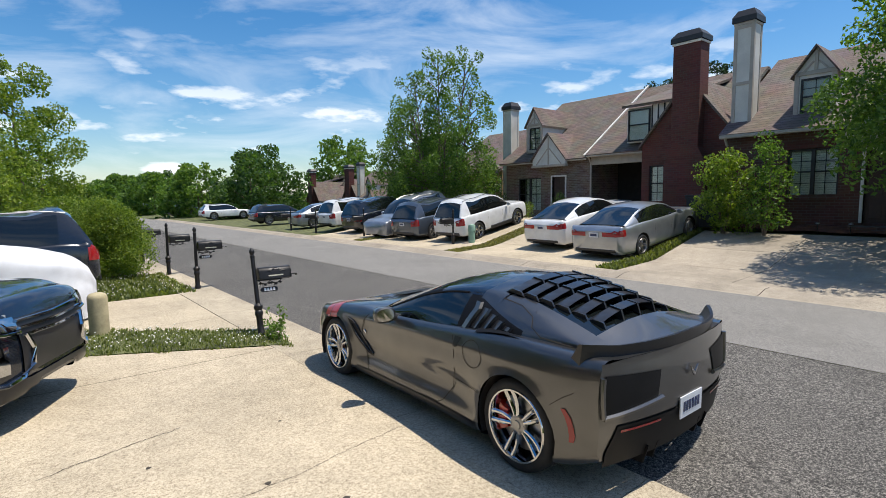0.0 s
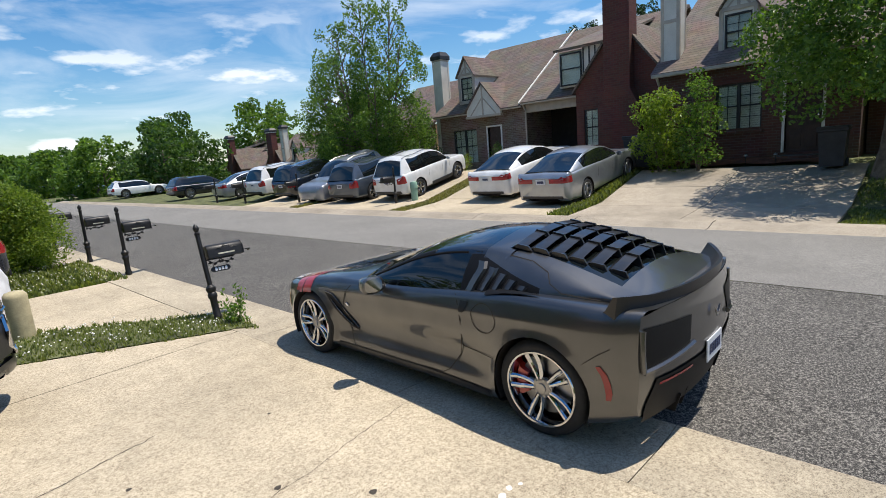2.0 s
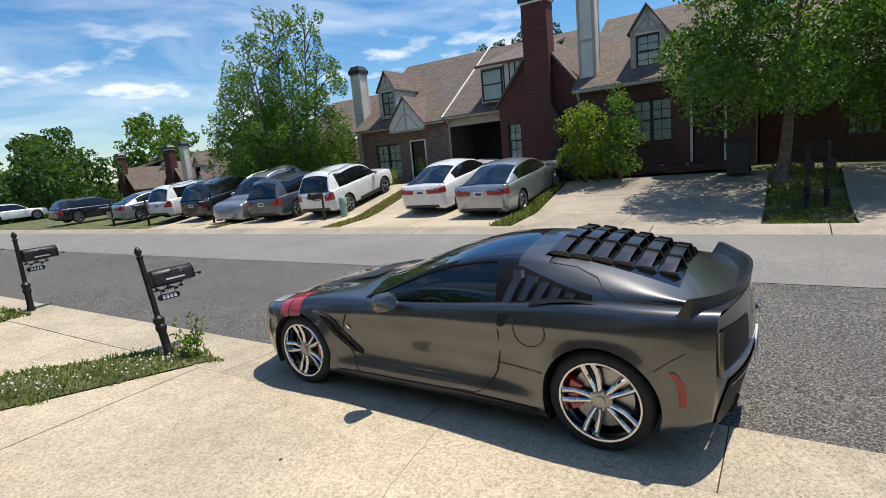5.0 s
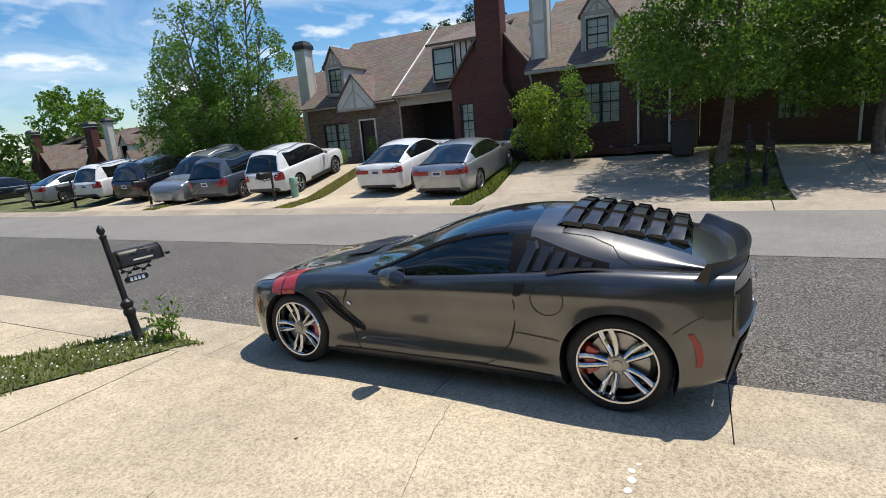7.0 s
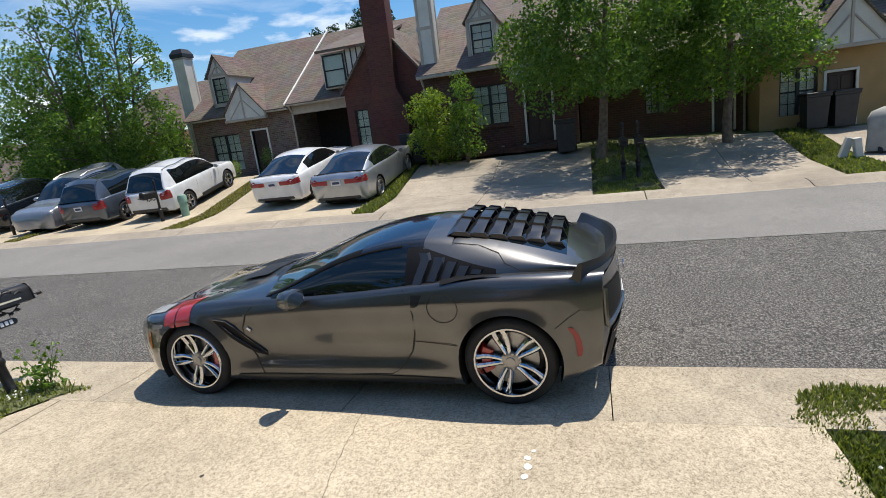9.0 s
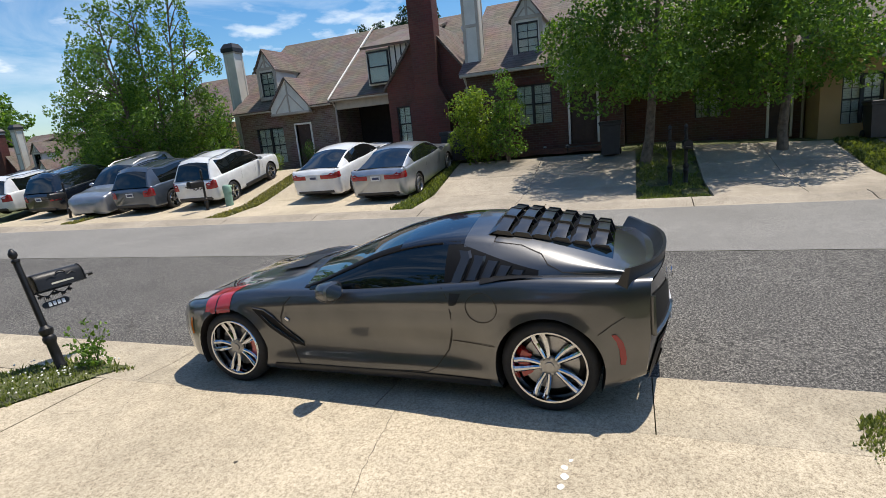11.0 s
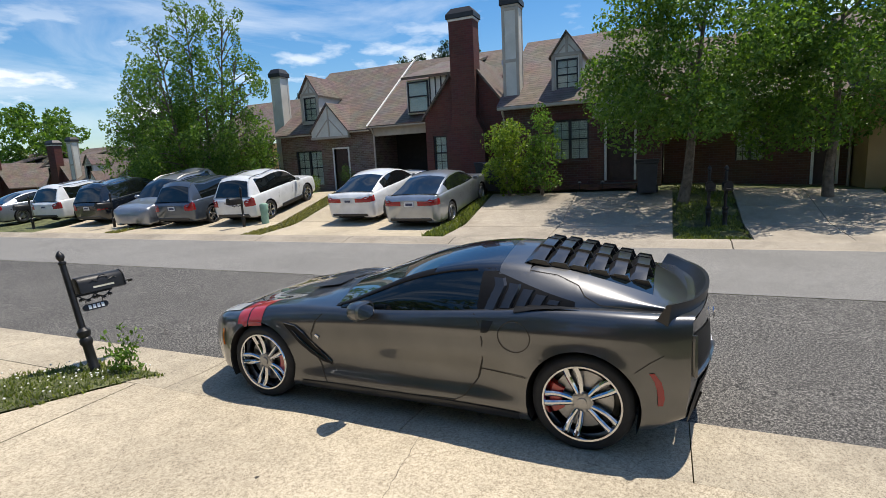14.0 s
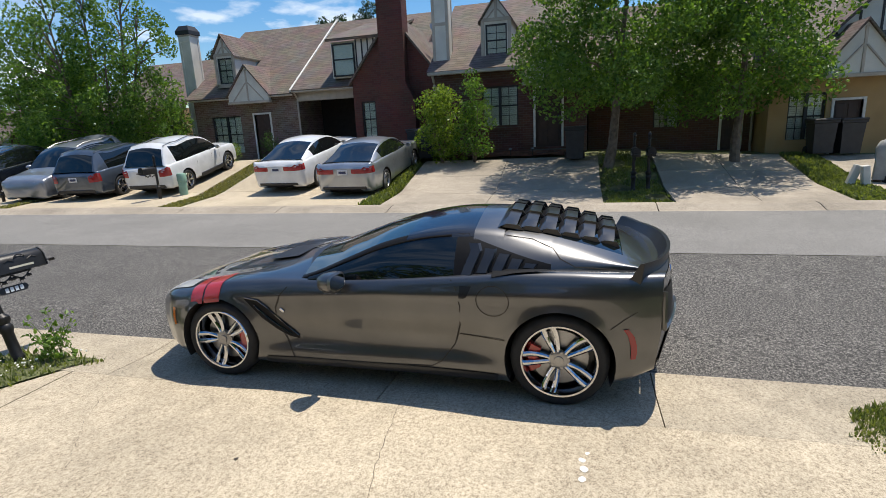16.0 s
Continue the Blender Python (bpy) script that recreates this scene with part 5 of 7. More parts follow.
# ---- cars ----
def wheel(car, x, y, r, rim, width, spokes=5, double=True, metal=CHROME, caliper=None, cal_side=1, cut=0.0):
    """A wheel whose outer face looks along the sign of x: tyre, rim with spokes, disc, caliper, nuts."""
    s = 1 if x > 0 else -1
    m = Matrix.Translation((x, y, r - 0.004)) @ pose(0, 0, 0, 0, 90 * s, 0)
    h = width / 2
    prof = [(rim - 0.004, -h), (rim + 0.02, -h - 0.004), (r - 0.03, -h), (r - 0.008, -h + 0.02), (r, -h + 0.05), (r, h - 0.05), (r - 0.008, h - 0.02), (r - 0.03, h), (rim + 0.02, h + 0.004), (rim - 0.002, h - 0.004)]
    w = part("wheel", Geo().lathe(prof, 48, m), RUBBER, car, "black low-profile tyre with its rim")
    prof = [(rim + 0.001, h - 0.006), (rim - 0.006, h + 0.004), (rim - 0.018, h + 0.002), (rim - 0.026, h - 0.02), (rim - 0.035, h - 0.07), (rim - 0.05, -h + 0.01)]
    part("rim", Geo().lathe(prof, 48, m), metal, w, "bright metal rim")
    g = Geo()
    z1 = h - 0.012
    wide_spoke = 0.0165 if caliper else 0.0125
    for k in range(spokes):
        a0 = 2 * math.pi * k / spokes + math.pi / 2
        if caliper:
            g = Geo()
        for e in ((-1, 1) if double else (0,)):
            ai, ao = a0 + e * 0.20, a0 + e * (0.135 if double else 0.0)
            ri, ro = 0.062, rim - 0.018
            rows = []
            for u in np.linspace(0, 1, 5):
                rr, aa = ri + (ro - ri) * u, ai + (ao - ai) * u + e * 0.03 * math.sin(math.pi * u)
                hw = (wide_spoke + 0.006 * u) if double else 0.03 + 0.018 * u
                zz = z1 - 0.020 + 0.020 * u - 0.022 * math.sin(math.pi * u) * 0.6
                c, t = Vector((math.cos(aa), math.sin(aa), 0)), Vector((-math.sin(aa), math.cos(aa), 0))
                rows.append([m @ (c * rr + t * q * hw + Vector((0, 0, zz + dz))) for q, dz in ((-1, -0.03), (-0.9, -0.006), (-0.35, 0.003), (0.35, 0.003), (0.9, -0.006), (1, -0.03))])
            g.grid(rows)
        if caliper:
            part("spoke", g, metal, w)
    if not caliper:
        part("spoke", g, metal, w)
    part("hub_cap", Geo().lathe([(0.070, z1 - 0.05), (0.073, z1 - 0.022), (0.05, z1 - 0.012), (0.034, z1 - 0.012), (0.032, z1 - 0.004), (0.0, z1 - 0.002)], 24, m), STEEL, w)
    g = Geo()
    for k in range(spokes):
        a = 2 * math.pi * (k + 0.5) / spokes + math.pi / 2
        g = Geo() if caliper else g
        g.lathe([(0.011, z1 - 0.04), (0.011, z1 - 0.012), (0.0, z1 - 0.010)], 6, m @ Matrix.Translation((0.057 * math.cos(a), 0.057 * math.sin(a), 0)))
        if caliper:
            part("wheel_nut", g, STEEL, w)
    if not caliper:
        part("wheel_nut", g, STEEL, w)
    part("brake_disc", Geo().lathe([(0.06, h - 0.09), (rim * 0.74, h - 0.09), (rim * 0.74, h - 0.115), (0.06, h - 0.115)], 40, m), STEEL, w)
    part("wheel_back", Geo().lathe([(0.0, h - 0.135), (rim - 0.04, h - 0.135)], 32, m), SATIN_BLACK, w)
    if caliper:
        g = Geo()
        rows = []
        for u in np.linspace(-0.5, 0.5, 9):
            a = (math.pi * 0.5 if cal_side * s > 0 else -math.pi * 0.5) + u
            rows.append([m @ Vector((rr * math.cos(a), rr * math.sin(a), zz)) for rr, zz in ((rim * 0.52, h - 0.10), (rim * 0.52, h - 0.062), (rim * 0.62, h - 0.05), (rim * 0.80, h - 0.05), (rim * 0.86, h - 0.07), (rim * 0.86, h - 0.12))])
        g.grid(rows)
        g.poly(rows[0]), g.poly(rows[-1][::-1])
        part("brake_caliper", g, caliper, w, "red brake caliper")
    return w


def body_rows(rows, ys, n=40, bulge=None, flank=None):
    """Half sections, from the sill up to the middle, along y."""
    k = len(rows[0][1])
    flat = [(r[0], *[c for p in r[1] for c in p]) for r in rows]
    vals = spline(flat, ys)
    out = []
    for y, v in zip(ys, vals):
        pts = v.reshape(k, 2)
        sec = spline([(i, *p) for i, p in enumerate(pts)], np.linspace(0, k - 1, n))
        out.append([(max(0.0, p[0] + (flank(y, p[0], p[1]) if flank else 0.0)), y + (bulge(y, p[0], p[1]) if bulge else 0.0), p[1]) for p in sec])
    return out


def arch_cut(grid, wheels, y_of=1):
    """Faces of a side grid with round wheel arches cut out; the rim of each arch is drawn onto its circle."""
    n, m = len(grid), len(grid[0])
    v = [[list(p) for p in r] for r in grid]

    def inside(p):
        for (wy, wz, r) in wheels:
            if p[0] > 0.42 and math.hypot(p[1] - wy, p[2] - wz) < r and p[2] < wz + r:
                return (wy, wz, r)
        return None

    keep = []
    for i in range(n - 1):
        for j in range(m - 1):
            c = [sum(v[a][b][q] for a, b in ((i, j), (i, j + 1), (i + 1, j), (i + 1, j + 1))) / 4 for q in range(3)]
            if not inside(c):
                keep.append((i, j))
    used = {}
    for i, j in keep:
        for a, b in ((i, j), (i, j + 1), (i + 1, j), (i + 1, j + 1)):
            used[(a, b)] = used.get((a, b), 0) + 1
    for (a, b), cnt in used.items():
        p = v[a][b]
        w = inside(p)
        near = None
        if not w and cnt < 4 and 0 < a < n - 1 and 0 < b < m - 1:
            near = next(((wy, wz, r) for wy, wz, r in wheels if p[0] > 0.42 and math.hypot(p[1] - wy, p[2] - wz) < r + 0.06), None)
        t = w or near
        if t:
            d = math.hypot(p[1] - t[0], p[2] - t[1]) or 1e-6
            p[1], p[2] = t[0] + (p[1] - t[0]) * t[2] / d, t[1] + (p[2] - t[1]) * t[2] / d
    g = Geo()
    for i, j in keep:
        g.f.append((i * m + j, i * m + j + 1, (i + 1) * m + j + 1, (i + 1) * m + j))
    g.v = [tuple(p) for r in v for p in r]
    used_ids = sorted({q for f in g.f for q in f})
    remap = {q: k for k, q in enumerate(used_ids)}
    g.v = [g.v[q] for q in used_ids]
    g.f = [tuple(remap[q] for q in f) for f in g.f]
    return g


def wheel_wells(car, wheels, x_in, x_out):
    for (wy, wz, r) in wheels:
        for s in (-1, 1):
            ring = [(wy + (r + 0.004) * math.cos(a), wz + (r + 0.004) * math.sin(a)) for a in np.linspace(-0.45, math.pi + 0.45, 26)]
            rows = [[(s * x, p, q) for p, q in ring] for x in (x_out, x_in)]
            g = Geo().grid(rows)
            g.poly([(s * x_in, p, q) for p, q in ring])
            part("wheel_well", g, DARK, car)


def ribbon(g, pts, width, lift, up):
    """A narrow flat strip along points, lifted off the surface along a direction."""
    pts = [Vector(p) for p in pts]
    up = Vector(up).normalized()
    rows = []
    for i, p in enumerate(pts):
        d = (pts[min(i + 1, len(pts) - 1)] - pts[max(0, i - 1)]).normalized()
        n = d.cross(up).normalized() * width / 2
        rows.append([p + up * lift - n, p + up * lift + n])
    g.grid(rows)
    return g


def sports_car():
    car = thing("sports_car", (0, 1.35, 0), "low dark grey metallic sports coupe with black rear louvers", "car")
    rows = [
        (3.55, [(.12, .34), (.26, .35), (.31, .42), (.33, .48), (.30, .55), (.22, .58), (.12, .59), (0, .595)]),
        (3.46, [(.38, .22), (.56, .24), (.61, .36), (.62, .47), (.58, .585), (.43, .635), (.2, .65), (0, .655)]),
        (3.28, [(.50, .16), (.75, .18), (.80, .34), (.815, .49), (.77, .66), (.60, .70), (.3, .705), (0, .71)]),
        (3.03, [(.55, .15), (.865, .17), (.90, .36), (.905, .52), (.855, .705), (.66, .75), (.35, .755), (0, .76)]),
        (2.71, [(.55, .15), (.895, .17), (.925, .38), (.925, .55), (.865, .765), (.70, .805), (.36, .80), (0, .825)]),
        (2.40, [(.55, .14), (.88, .16), (.905, .36), (.905, .57), (.86, .785), (.72, .838), (.38, .845), (0, .87)]),
        (2.10, [(.55, .13), (.87, .15), (.865, .32), (.875, .57), (.845, .79), (.72, .845), (.36, .885), (0, .90)]),
        (1.60, [(.55, .13), (.87, .15), (.855, .32), (.875, .59), (.845, .815), (.70, .85), (.36, .87), (0, .88)]),
        (1.00, [(.55, .13), (.87, .15), (.86, .33), (.885, .62), (.855, .855), (.70, .88), (.36, .89), (0, .89)]),
        (0.60, [(.55, .13), (.885, .15), (.885, .36), (.91, .65), (.87, .89), (.72, .915), (.36, .93), (0, .93)]),
        (0.30, [(.55, .14), (.905, .16), (.925, .38), (.935, .68), (.885, .92), (.72, .945), (.36, .95), (0, .95)]),
        (0.00, [(.55, .15), (.92, .17), (.942, .40), (.945, .70), (.89, .93), (.72, .955), (.36, .96), (0, .96)]),
        (-0.30, [(.55, .17), (.91, .19), (.935, .42), (.94, .70), (.885, .93), (.70, .95), (.36, .955), (0, .955)]),
        (-0.49, [(.55, .20), (.87, .22), (.90, .44), (.912, .70), (.86, .925), (.68, .945), (.36, .95), (0, .95)]),
        (-0.64, [(.55, .26), (.80, .28), (.845, .46), (.865, .72), (.82, .925), (.66, .94), (.36, .945), (0, .945)]),
    ]

    def bulge(y, x, z):
        back = max(0.0, min(1.0, (-0.28 - y) / 0.36))
        return -0.13 * back * back * (1 - (x / 0.89) ** 2) + 0.05 * back * max(0.0, (0.55 - z) / 0.35)

    def ease(a, b, q):
        q = min(1.0, max(0.0, (q - a) / (b - a)))
        return q * q * (3 - 2 * q)

    wheels = [(0.0, 0.335, 0.372), (2.71, 0.325, 0.358)]

    def flank(y, x, z):
        """Creases of the side: a ridge below the glass, a scooped door, a flared sill, lips round the arches."""
        if x < 0.70 or z > 0.90:
            return 0.0
        door = ease(0.30, 0.80, y) * (1 - ease(1.95, 2.35, y))
        d = door * (-0.026 * math.exp(-((z - 0.45) / 0.11) ** 2) + 0.014 * math.exp(-((z - 0.275) / 0.045) ** 2))
        ridge = 0.805 - 0.04 * ease(0.0, 1.2, y) - 0.045 * ease(1.2, 2.4, y)
        d += 0.011 * math.exp(-((z - ridge) / 0.032) ** 2) * ease(-0.5, 0.2, y) * (1 - ease(2.3, 2.8, y))
        for wy, wz, r in wheels:
            d += 0.014 * math.exp(-((math.hypot(y - wy, z - wz) - r) / 0.035) ** 2)
        return d

    ys = np.concatenate([np.linspace(-0.64, -0.46, 8), np.linspace(-0.44, 3.24, 150), np.linspace(3.27, 3.55, 14)])
    half = body_rows(rows, ys, 68, bulge, flank)
    g = arch_cut(half, wheels)
    nose = half[-1]
    k = len(g.v)
    g.v += list(nose) + [(0, nose[0][1], nose[0][2])]
    g.f.append(tuple(range(k, k + len(nose) + 1)))
    body = part("body", g.mirrored(), GREY_PAINT, car, "dark grey metallic bodywork", smooth=42)
    wheel_wells(car, wheels, 0.50, 0.915)
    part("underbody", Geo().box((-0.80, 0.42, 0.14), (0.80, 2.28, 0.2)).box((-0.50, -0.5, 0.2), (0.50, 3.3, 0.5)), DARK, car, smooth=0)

    # rear end
    end = half[0]
    side = [(p[2], p[0]) for p in end if p[0] > 0.80 and p[2] < 0.90]
    zs, ws = [p[0] for p in side], [p[1] for p in side]

    def tail(u, z, out=0.0):
        w = np.interp(z, zs, ws)
        x = u * w
        return (x, -0.64 + bulge(-0.64, x, z) - 0.035 * math.sin(math.pi * min(1, max(0, (z - 0.25) / 0.7))) * (1 - abs(u) ** 6) - out, z)

    def tail_patch(u0, u1, z0, z1, out, nu=12, nz=8, skew=0.0):
        return [[tail(u, z + skew * (u - u0), out) for u in np.linspace(u0, u1, nu)] for z in np.linspace(z0, z1, nz)]

    rows_t = tail_patch(-1, 1, 0.28, 0.915, 0.0, 41, 22)
    rows_t.append([(p[0], p[1], np.interp(abs(p[0]), [0, .36, .66, .80], [.945, .945, .94, .925])) for p in rows_t[-1]])
    part("rear_bumper", Geo().grid(rows_t), GREY_PAINT, car)
    low_rows = []
    for z in np.linspace(0.24, 0.52, 9):
        lim = 0.86 + 0.13 * (0.52 - z) / 0.28
        low_rows.append([tail(u, z, 0.010) for u in np.linspace(-lim, lim, 41)])
    part("diffuser", Geo().grid(low_rows), MATT_BLACK, car, "black lower rear valance with slanting ends")
    for s in (-1, 1):
        lamp = []
        for q in np.linspace(0, 1, 8):
            a, b = 0.965 - 0.012 * (1 - q), 0.46 - 0.05 * q
            lamp.append([tail(s * (a + (b - a) * k), 0.60 + 0.25 * q + 0.055 * (1 - q) * k - 0.03 * q * k, 0.006) for k in np.linspace(0, 1, 14)])
        t = part("tail_lamp", Geo().grid(lamp), MATT_BLACK, car, "smoked dark tail lamp")
        g = Geo()
        for a, b in (((0.975, 0.585), (0.42, 0.645)), ((0.975, 0.585), (0.985, 0.84))):
            g.tube([tail(s * (a[0] + (b[0] - a[0]) * q), a[1] + (b[1] - a[1]) * q, 0.012) for q in np.linspace(0, 1, 8)], 0.018, 6)
        part("lamp_surround", g, GREY_PAINT, t)
        part("rear_reflector", Geo().grid(tail_patch(s * 0.84, s * 0.42, 0.475, 0.492, 0.016, 10, 2)), LAMP_RED, car, "thin red reflector strip")
        g = Geo()
        for q in (0.30, 0.42):
            g.prism([(-0.70, 0.17), (-0.50, 0.17), (-0.54, 0.34), (-0.74, 0.30)], "x", s * q - 0.006, s * q + 0.006)
        part("diffuser_fin", g, MATT_BLACK, car)
        for q in (0.07, 0.19):
            part("exhaust_tip", Geo().lathe([(0.045, 0.0), (0.05, 0.0), (0.05, 0.14), (0.04, 0.14), (0.04, 0.02)], 20, Matrix.Translation((s * q, -0.70, 0.30)) @ pose(0, 0, 0, -90, 0, 0)), CHROME, car)
    pl = part("number_plate", Geo().box((-0.155, -0.815, 0.43), (0.155, -0.805, 0.585), 0.003), PLATE_WHITE, car, "white number plate with dark bars")
    g = Geo()
    for q in range(6):
        g.box((-0.115 + 0.04 * q, -0.819, 0.475), (-0.089 + 0.04 * q, -0.8155, 0.545), 0.001)
    part("number_bar", g, PLATE_INK, pl)
    g = Geo()
    for s in (-1, 1):
        g.prism([(0.0, 0.74), (s * 0.05, 0.785), (s * 0.04, 0.76), (0.0, 0.71)][::s], "y", -0.832, -0.822)
    part("emblem", g, CHROME, car, "small winged metal emblem")
    # side vents, markers, seams
    def side_at(y, z, out=0.0):
        sec = spline([(r[0], *[c for p in r[1] for c in p]) for r in rows], [y])[0].reshape(8, 2)
        pts = spline([(i, *p) for i, p in enumerate(sec)], np.linspace(1, 4.4, 120))
        i = int(np.argmin(np.abs(pts[:, 1] - z)))
        return Vector((pts[i, 0] + flank(y, pts[i, 0], z) + out, y + bulge(y, pts[i, 0], z), z))

    for s in (-1, 1):
        sx = Vector((s, 1, 1))

        def lay(pts2, out=0.004, n=7):
            """Strips between an upper and a lower line on the side of the car."""
            return [[side_at(a[0] + (b[0] - a[0]) * q, a[1] + (b[1] - a[1]) * q, out) * sx for q in np.linspace(0, 1, n)] for a, b in pts2]

        # slanting vent behind the front wheel
        top = [(2.44, 0.70), (2.33, 0.68), (2.25, 0.62), (2.17, 0.535), (2.09, 0.45), (2.02, 0.385)]
        low = [(2.445, 0.69), (2.385, 0.625), (2.30, 0.535), (2.20, 0.445), (2.10, 0.38), (2.015, 0.36)]
        part("fender_vent", Geo().grid(lay(list(zip(top, low)), 0.006)), MATT_BLACK, car, "slanting black vent behind the front wheel")
        blade = [(2.36, 0.642), (2.26, 0.548), (2.17, 0.468), (2.07, 0.393)]
        part("vent_blade", Geo().tube([side_at(y, z, 0.010) * sx for y, z in blade], [0.004, 0.008, 0.007, 0.003], 6), GLOSS_BLACK, car)
        part("vent_lip", Geo().tube([side_at(y, z, 0.008) * sx for y, z in top], 0.006, 6), GREY_PAINT, car)
        part("fender_badge", Geo().box((-0.004, -0.022, -0.012), (0.004, 0.022, 0.012), 0.003, Matrix.Translation(side_at(2.13, 0.60, 0.006) * sx) @ pose(0, 0, 0, 35, 0, 0)), CHROME, car)
        # doors: their shut lines
        g = Geo()
        line = [(2.08, 0.785), (2.14, 0.72), (2.185, 0.62), (2.185, 0.50), (2.12, 0.36), (2.07, 0.24), (2.05, 0.20)]
        ribbon(g, [side_at(y, z, 0.0) * sx for y, z in line], 0.009, 0.0035, (s, 0, 0))
        part("shut_line", g, JOINT, car, "thin dark panel gaps", smooth=0)
        g = Geo()
        line = [(0.755, 0.885), (0.71, 0.82), (0.685, 0.70), (0.69, 0.56), (0.74, 0.40), (0.84, 0.27), (0.92, 0.225), (1.4, 0.205), (2.05, 0.195)]
        ribbon(g, [side_at(y, z, 0.0) * sx for y, z in line], 0.009, 0.0035, (s, 0, 0))
        part("shut_line", g, JOINT, car, smooth=0)
        g = Geo()
        ribbon(g, [side_at(y, z, 0.0) * sx for y, z in [(0.70, 0.485), (0.55, 0.48), (0.37, 0.475)]], 0.006, 0.0035, (s, 0, 0))
        part("shut_line", g, JOINT, car, smooth=0)
        g = Geo()
        ribbon(g, [side_at(y, z, 0.0) * sx for y, z in [(-0.33, 0.60), (-0.42, 0.67), (-0.50, 0.72)]], 0.005, 0.0035, (s, 0, 0))
        part("shut_line", g, JOINT, car, "thin dark panel gaps", smooth=0)
        g = Geo()
        ribbon(g, [side_at(0.45 + 0.115 * math.cos(a), 0.755 + 0.105 * math.sin(a), 0.0) * sx for a in np.linspace(0, 2 * math.pi, 33)], 0.006, 0.0035, (s, 0, 0))
        part("fuel_flap_gap" if s < 0 else "shut_line", g, JOINT, car, smooth=0)
        part("door_handle", Geo().grid(lay([((0.685, 0.85), (0.69, 0.765)), ((0.645, 0.85), (0.655, 0.765)), ((0.60, 0.85), (0.635, 0.775))], 0.005, 4)), SATIN_BLACK, car, "recessed black door pull")
        part("rocker", Geo().grid(lay([((y, 0.215), (y, 0.155)) for y in np.linspace(0.42, 2.30, 20)], 0.012, 3)), SATIN_BLACK, car, "black side sill")
        top = [(-0.415, 0.60), (-0.445, 0.55), (-0.465, 0.49), (-0.475, 0.43), (-0.478, 0.385)]
        low = [(-0.445, 0.605), (-0.485, 0.55), (-0.505, 0.49), (-0.515, 0.43), (-0.510, 0.385)]
        part("side_marker", Geo().grid(lay(list(zip(top, low)), 0.008, 4)), LAMP_RED, car, "red rear side marker")
        part("side_marker", Geo().grid(lay([((3.14, 0.58), (3.17, 0.58)), ((3.15, 0.51), (3.185, 0.51)), ((3.15, 0.43), (3.18, 0.43))], 0.006, 3)), LAMP_ORANGE, car, "orange front side marker")
        # hash marks over the fender
        if s < 0:
            sec = lambda y: body_rows(rows, [y], 68, bulge, flank)[0]
            for a, b in ((2.95, 2.83), (2.815, 2.67)):
                st = []
                for y in np.linspace(a, b, 5):
                    q = [p for p in sec(y) if p[2] > 0.63 + 0.02 * (2.9 - y) and 0.60 < p[0]]
                    pts = spline([(i, *p) for i, p in enumerate(q)], np.linspace(0, len(q) - 1, 12))
                    st.append([(-(p[0] + 0.003), p[1], p[2] + 0.003) for p in pts])
                part("hash_mark", Geo().grid(st), RED_STRIPE, car, "faded red fender stripe")
        # rear quarter scoop in the haunch
        g = Geo()
        pts = [((0.46, 0.915), (0.44, 0.88)), ((0.30, 0.935), (0.28, 0.90)), ((0.15, 0.945), (0.12, 0.925)), ((0.02, 0.952), (0.0, 0.945))]
        rw = []
        for (y0, z0), (y1, z1) in pts:
            cut = body_rows(rows, [y0], 68, bulge, flank)[0]
            cut = sorted((p[0], p[2]) for p in cut if p[2] > 0.80)
            n = 0.060 * (y0 + 0.02) / 0.48
            rw.append([(s * x, y0, float(np.interp(x, [p[0] for p in cut], [p[1] for p in cut])) + 0.014) for x in (0.845 - n, 0.845, 0.845 + 0.5 * n + 0.004)])
        part("haunch_scoop", Geo().grid(rw), MATT_BLACK, car, "black scoop on the haunch")
        # mirror
        mm = Matrix.Translation((s * 0.965, 1.63, 0.875)) @ pose(0, 0, 0, 0, 0, s * 12)
        rw = []
        for u, (kx, kz) in zip((-0.055, -0.045, 0.0, 0.06, 0.10, 0.115), ((0.80, 0.80), (1, 1), (1, 1), (0.82, 0.85), (0.45, 0.5), (0.08, 0.1))):
            rw.append([mm @ Vector((0.105 * kx * math.copysign(abs(math.cos(a)) ** 0.7, math.cos(a)), u, 0.074 * kz * math.copysign(abs(math.sin(a)) ** 0.7, math.sin(a)))) for a in np.linspace(0, 2 * math.pi, 21)[:-1]])
        g = Geo().grid(rw, True)
        mir = part("mirror", g, GREY_PAINT, car, "grey door mirror on a black stalk")
        g = Geo()
        g.poly(rw[0])
        part("mirror_glass", g, CHROME, mir)
        part("mirror_stalk", Geo().tube([(s * 0.80, 1.63, 0.82), (s * 0.88, 1.63, 0.83), (s * 0.93, 1.63, 0.845)], [0.03, 0.025, 0.03], 8), SATIN_BLACK, mir)
        # head lamps
        rw = []
        for y in np.linspace(3.00, 3.32, 7):
            q = body_rows(rows, [y], 68, bulge, flank)[0]
            top_pts = [p for p in q if p[2] > 0.55]
            a, b = (0.62 - 0.18 * (y - 3.02)), (0.80 - 0.18 * (y - 3.02))
            zz = lambda xx: np.interp(xx, [p[0] for p in top_pts][::-1], [p[2] for p in top_pts][::-1])
            rw.append([(s * xx, y, zz(xx) + 0.006) for xx in np.linspace(a + 0.10 * max(0, 3.14 - y), b, 6)])
        part("head_lamp", Geo().grid(rw), LAMP_CLEAR, car, "clear slanted head lamp")
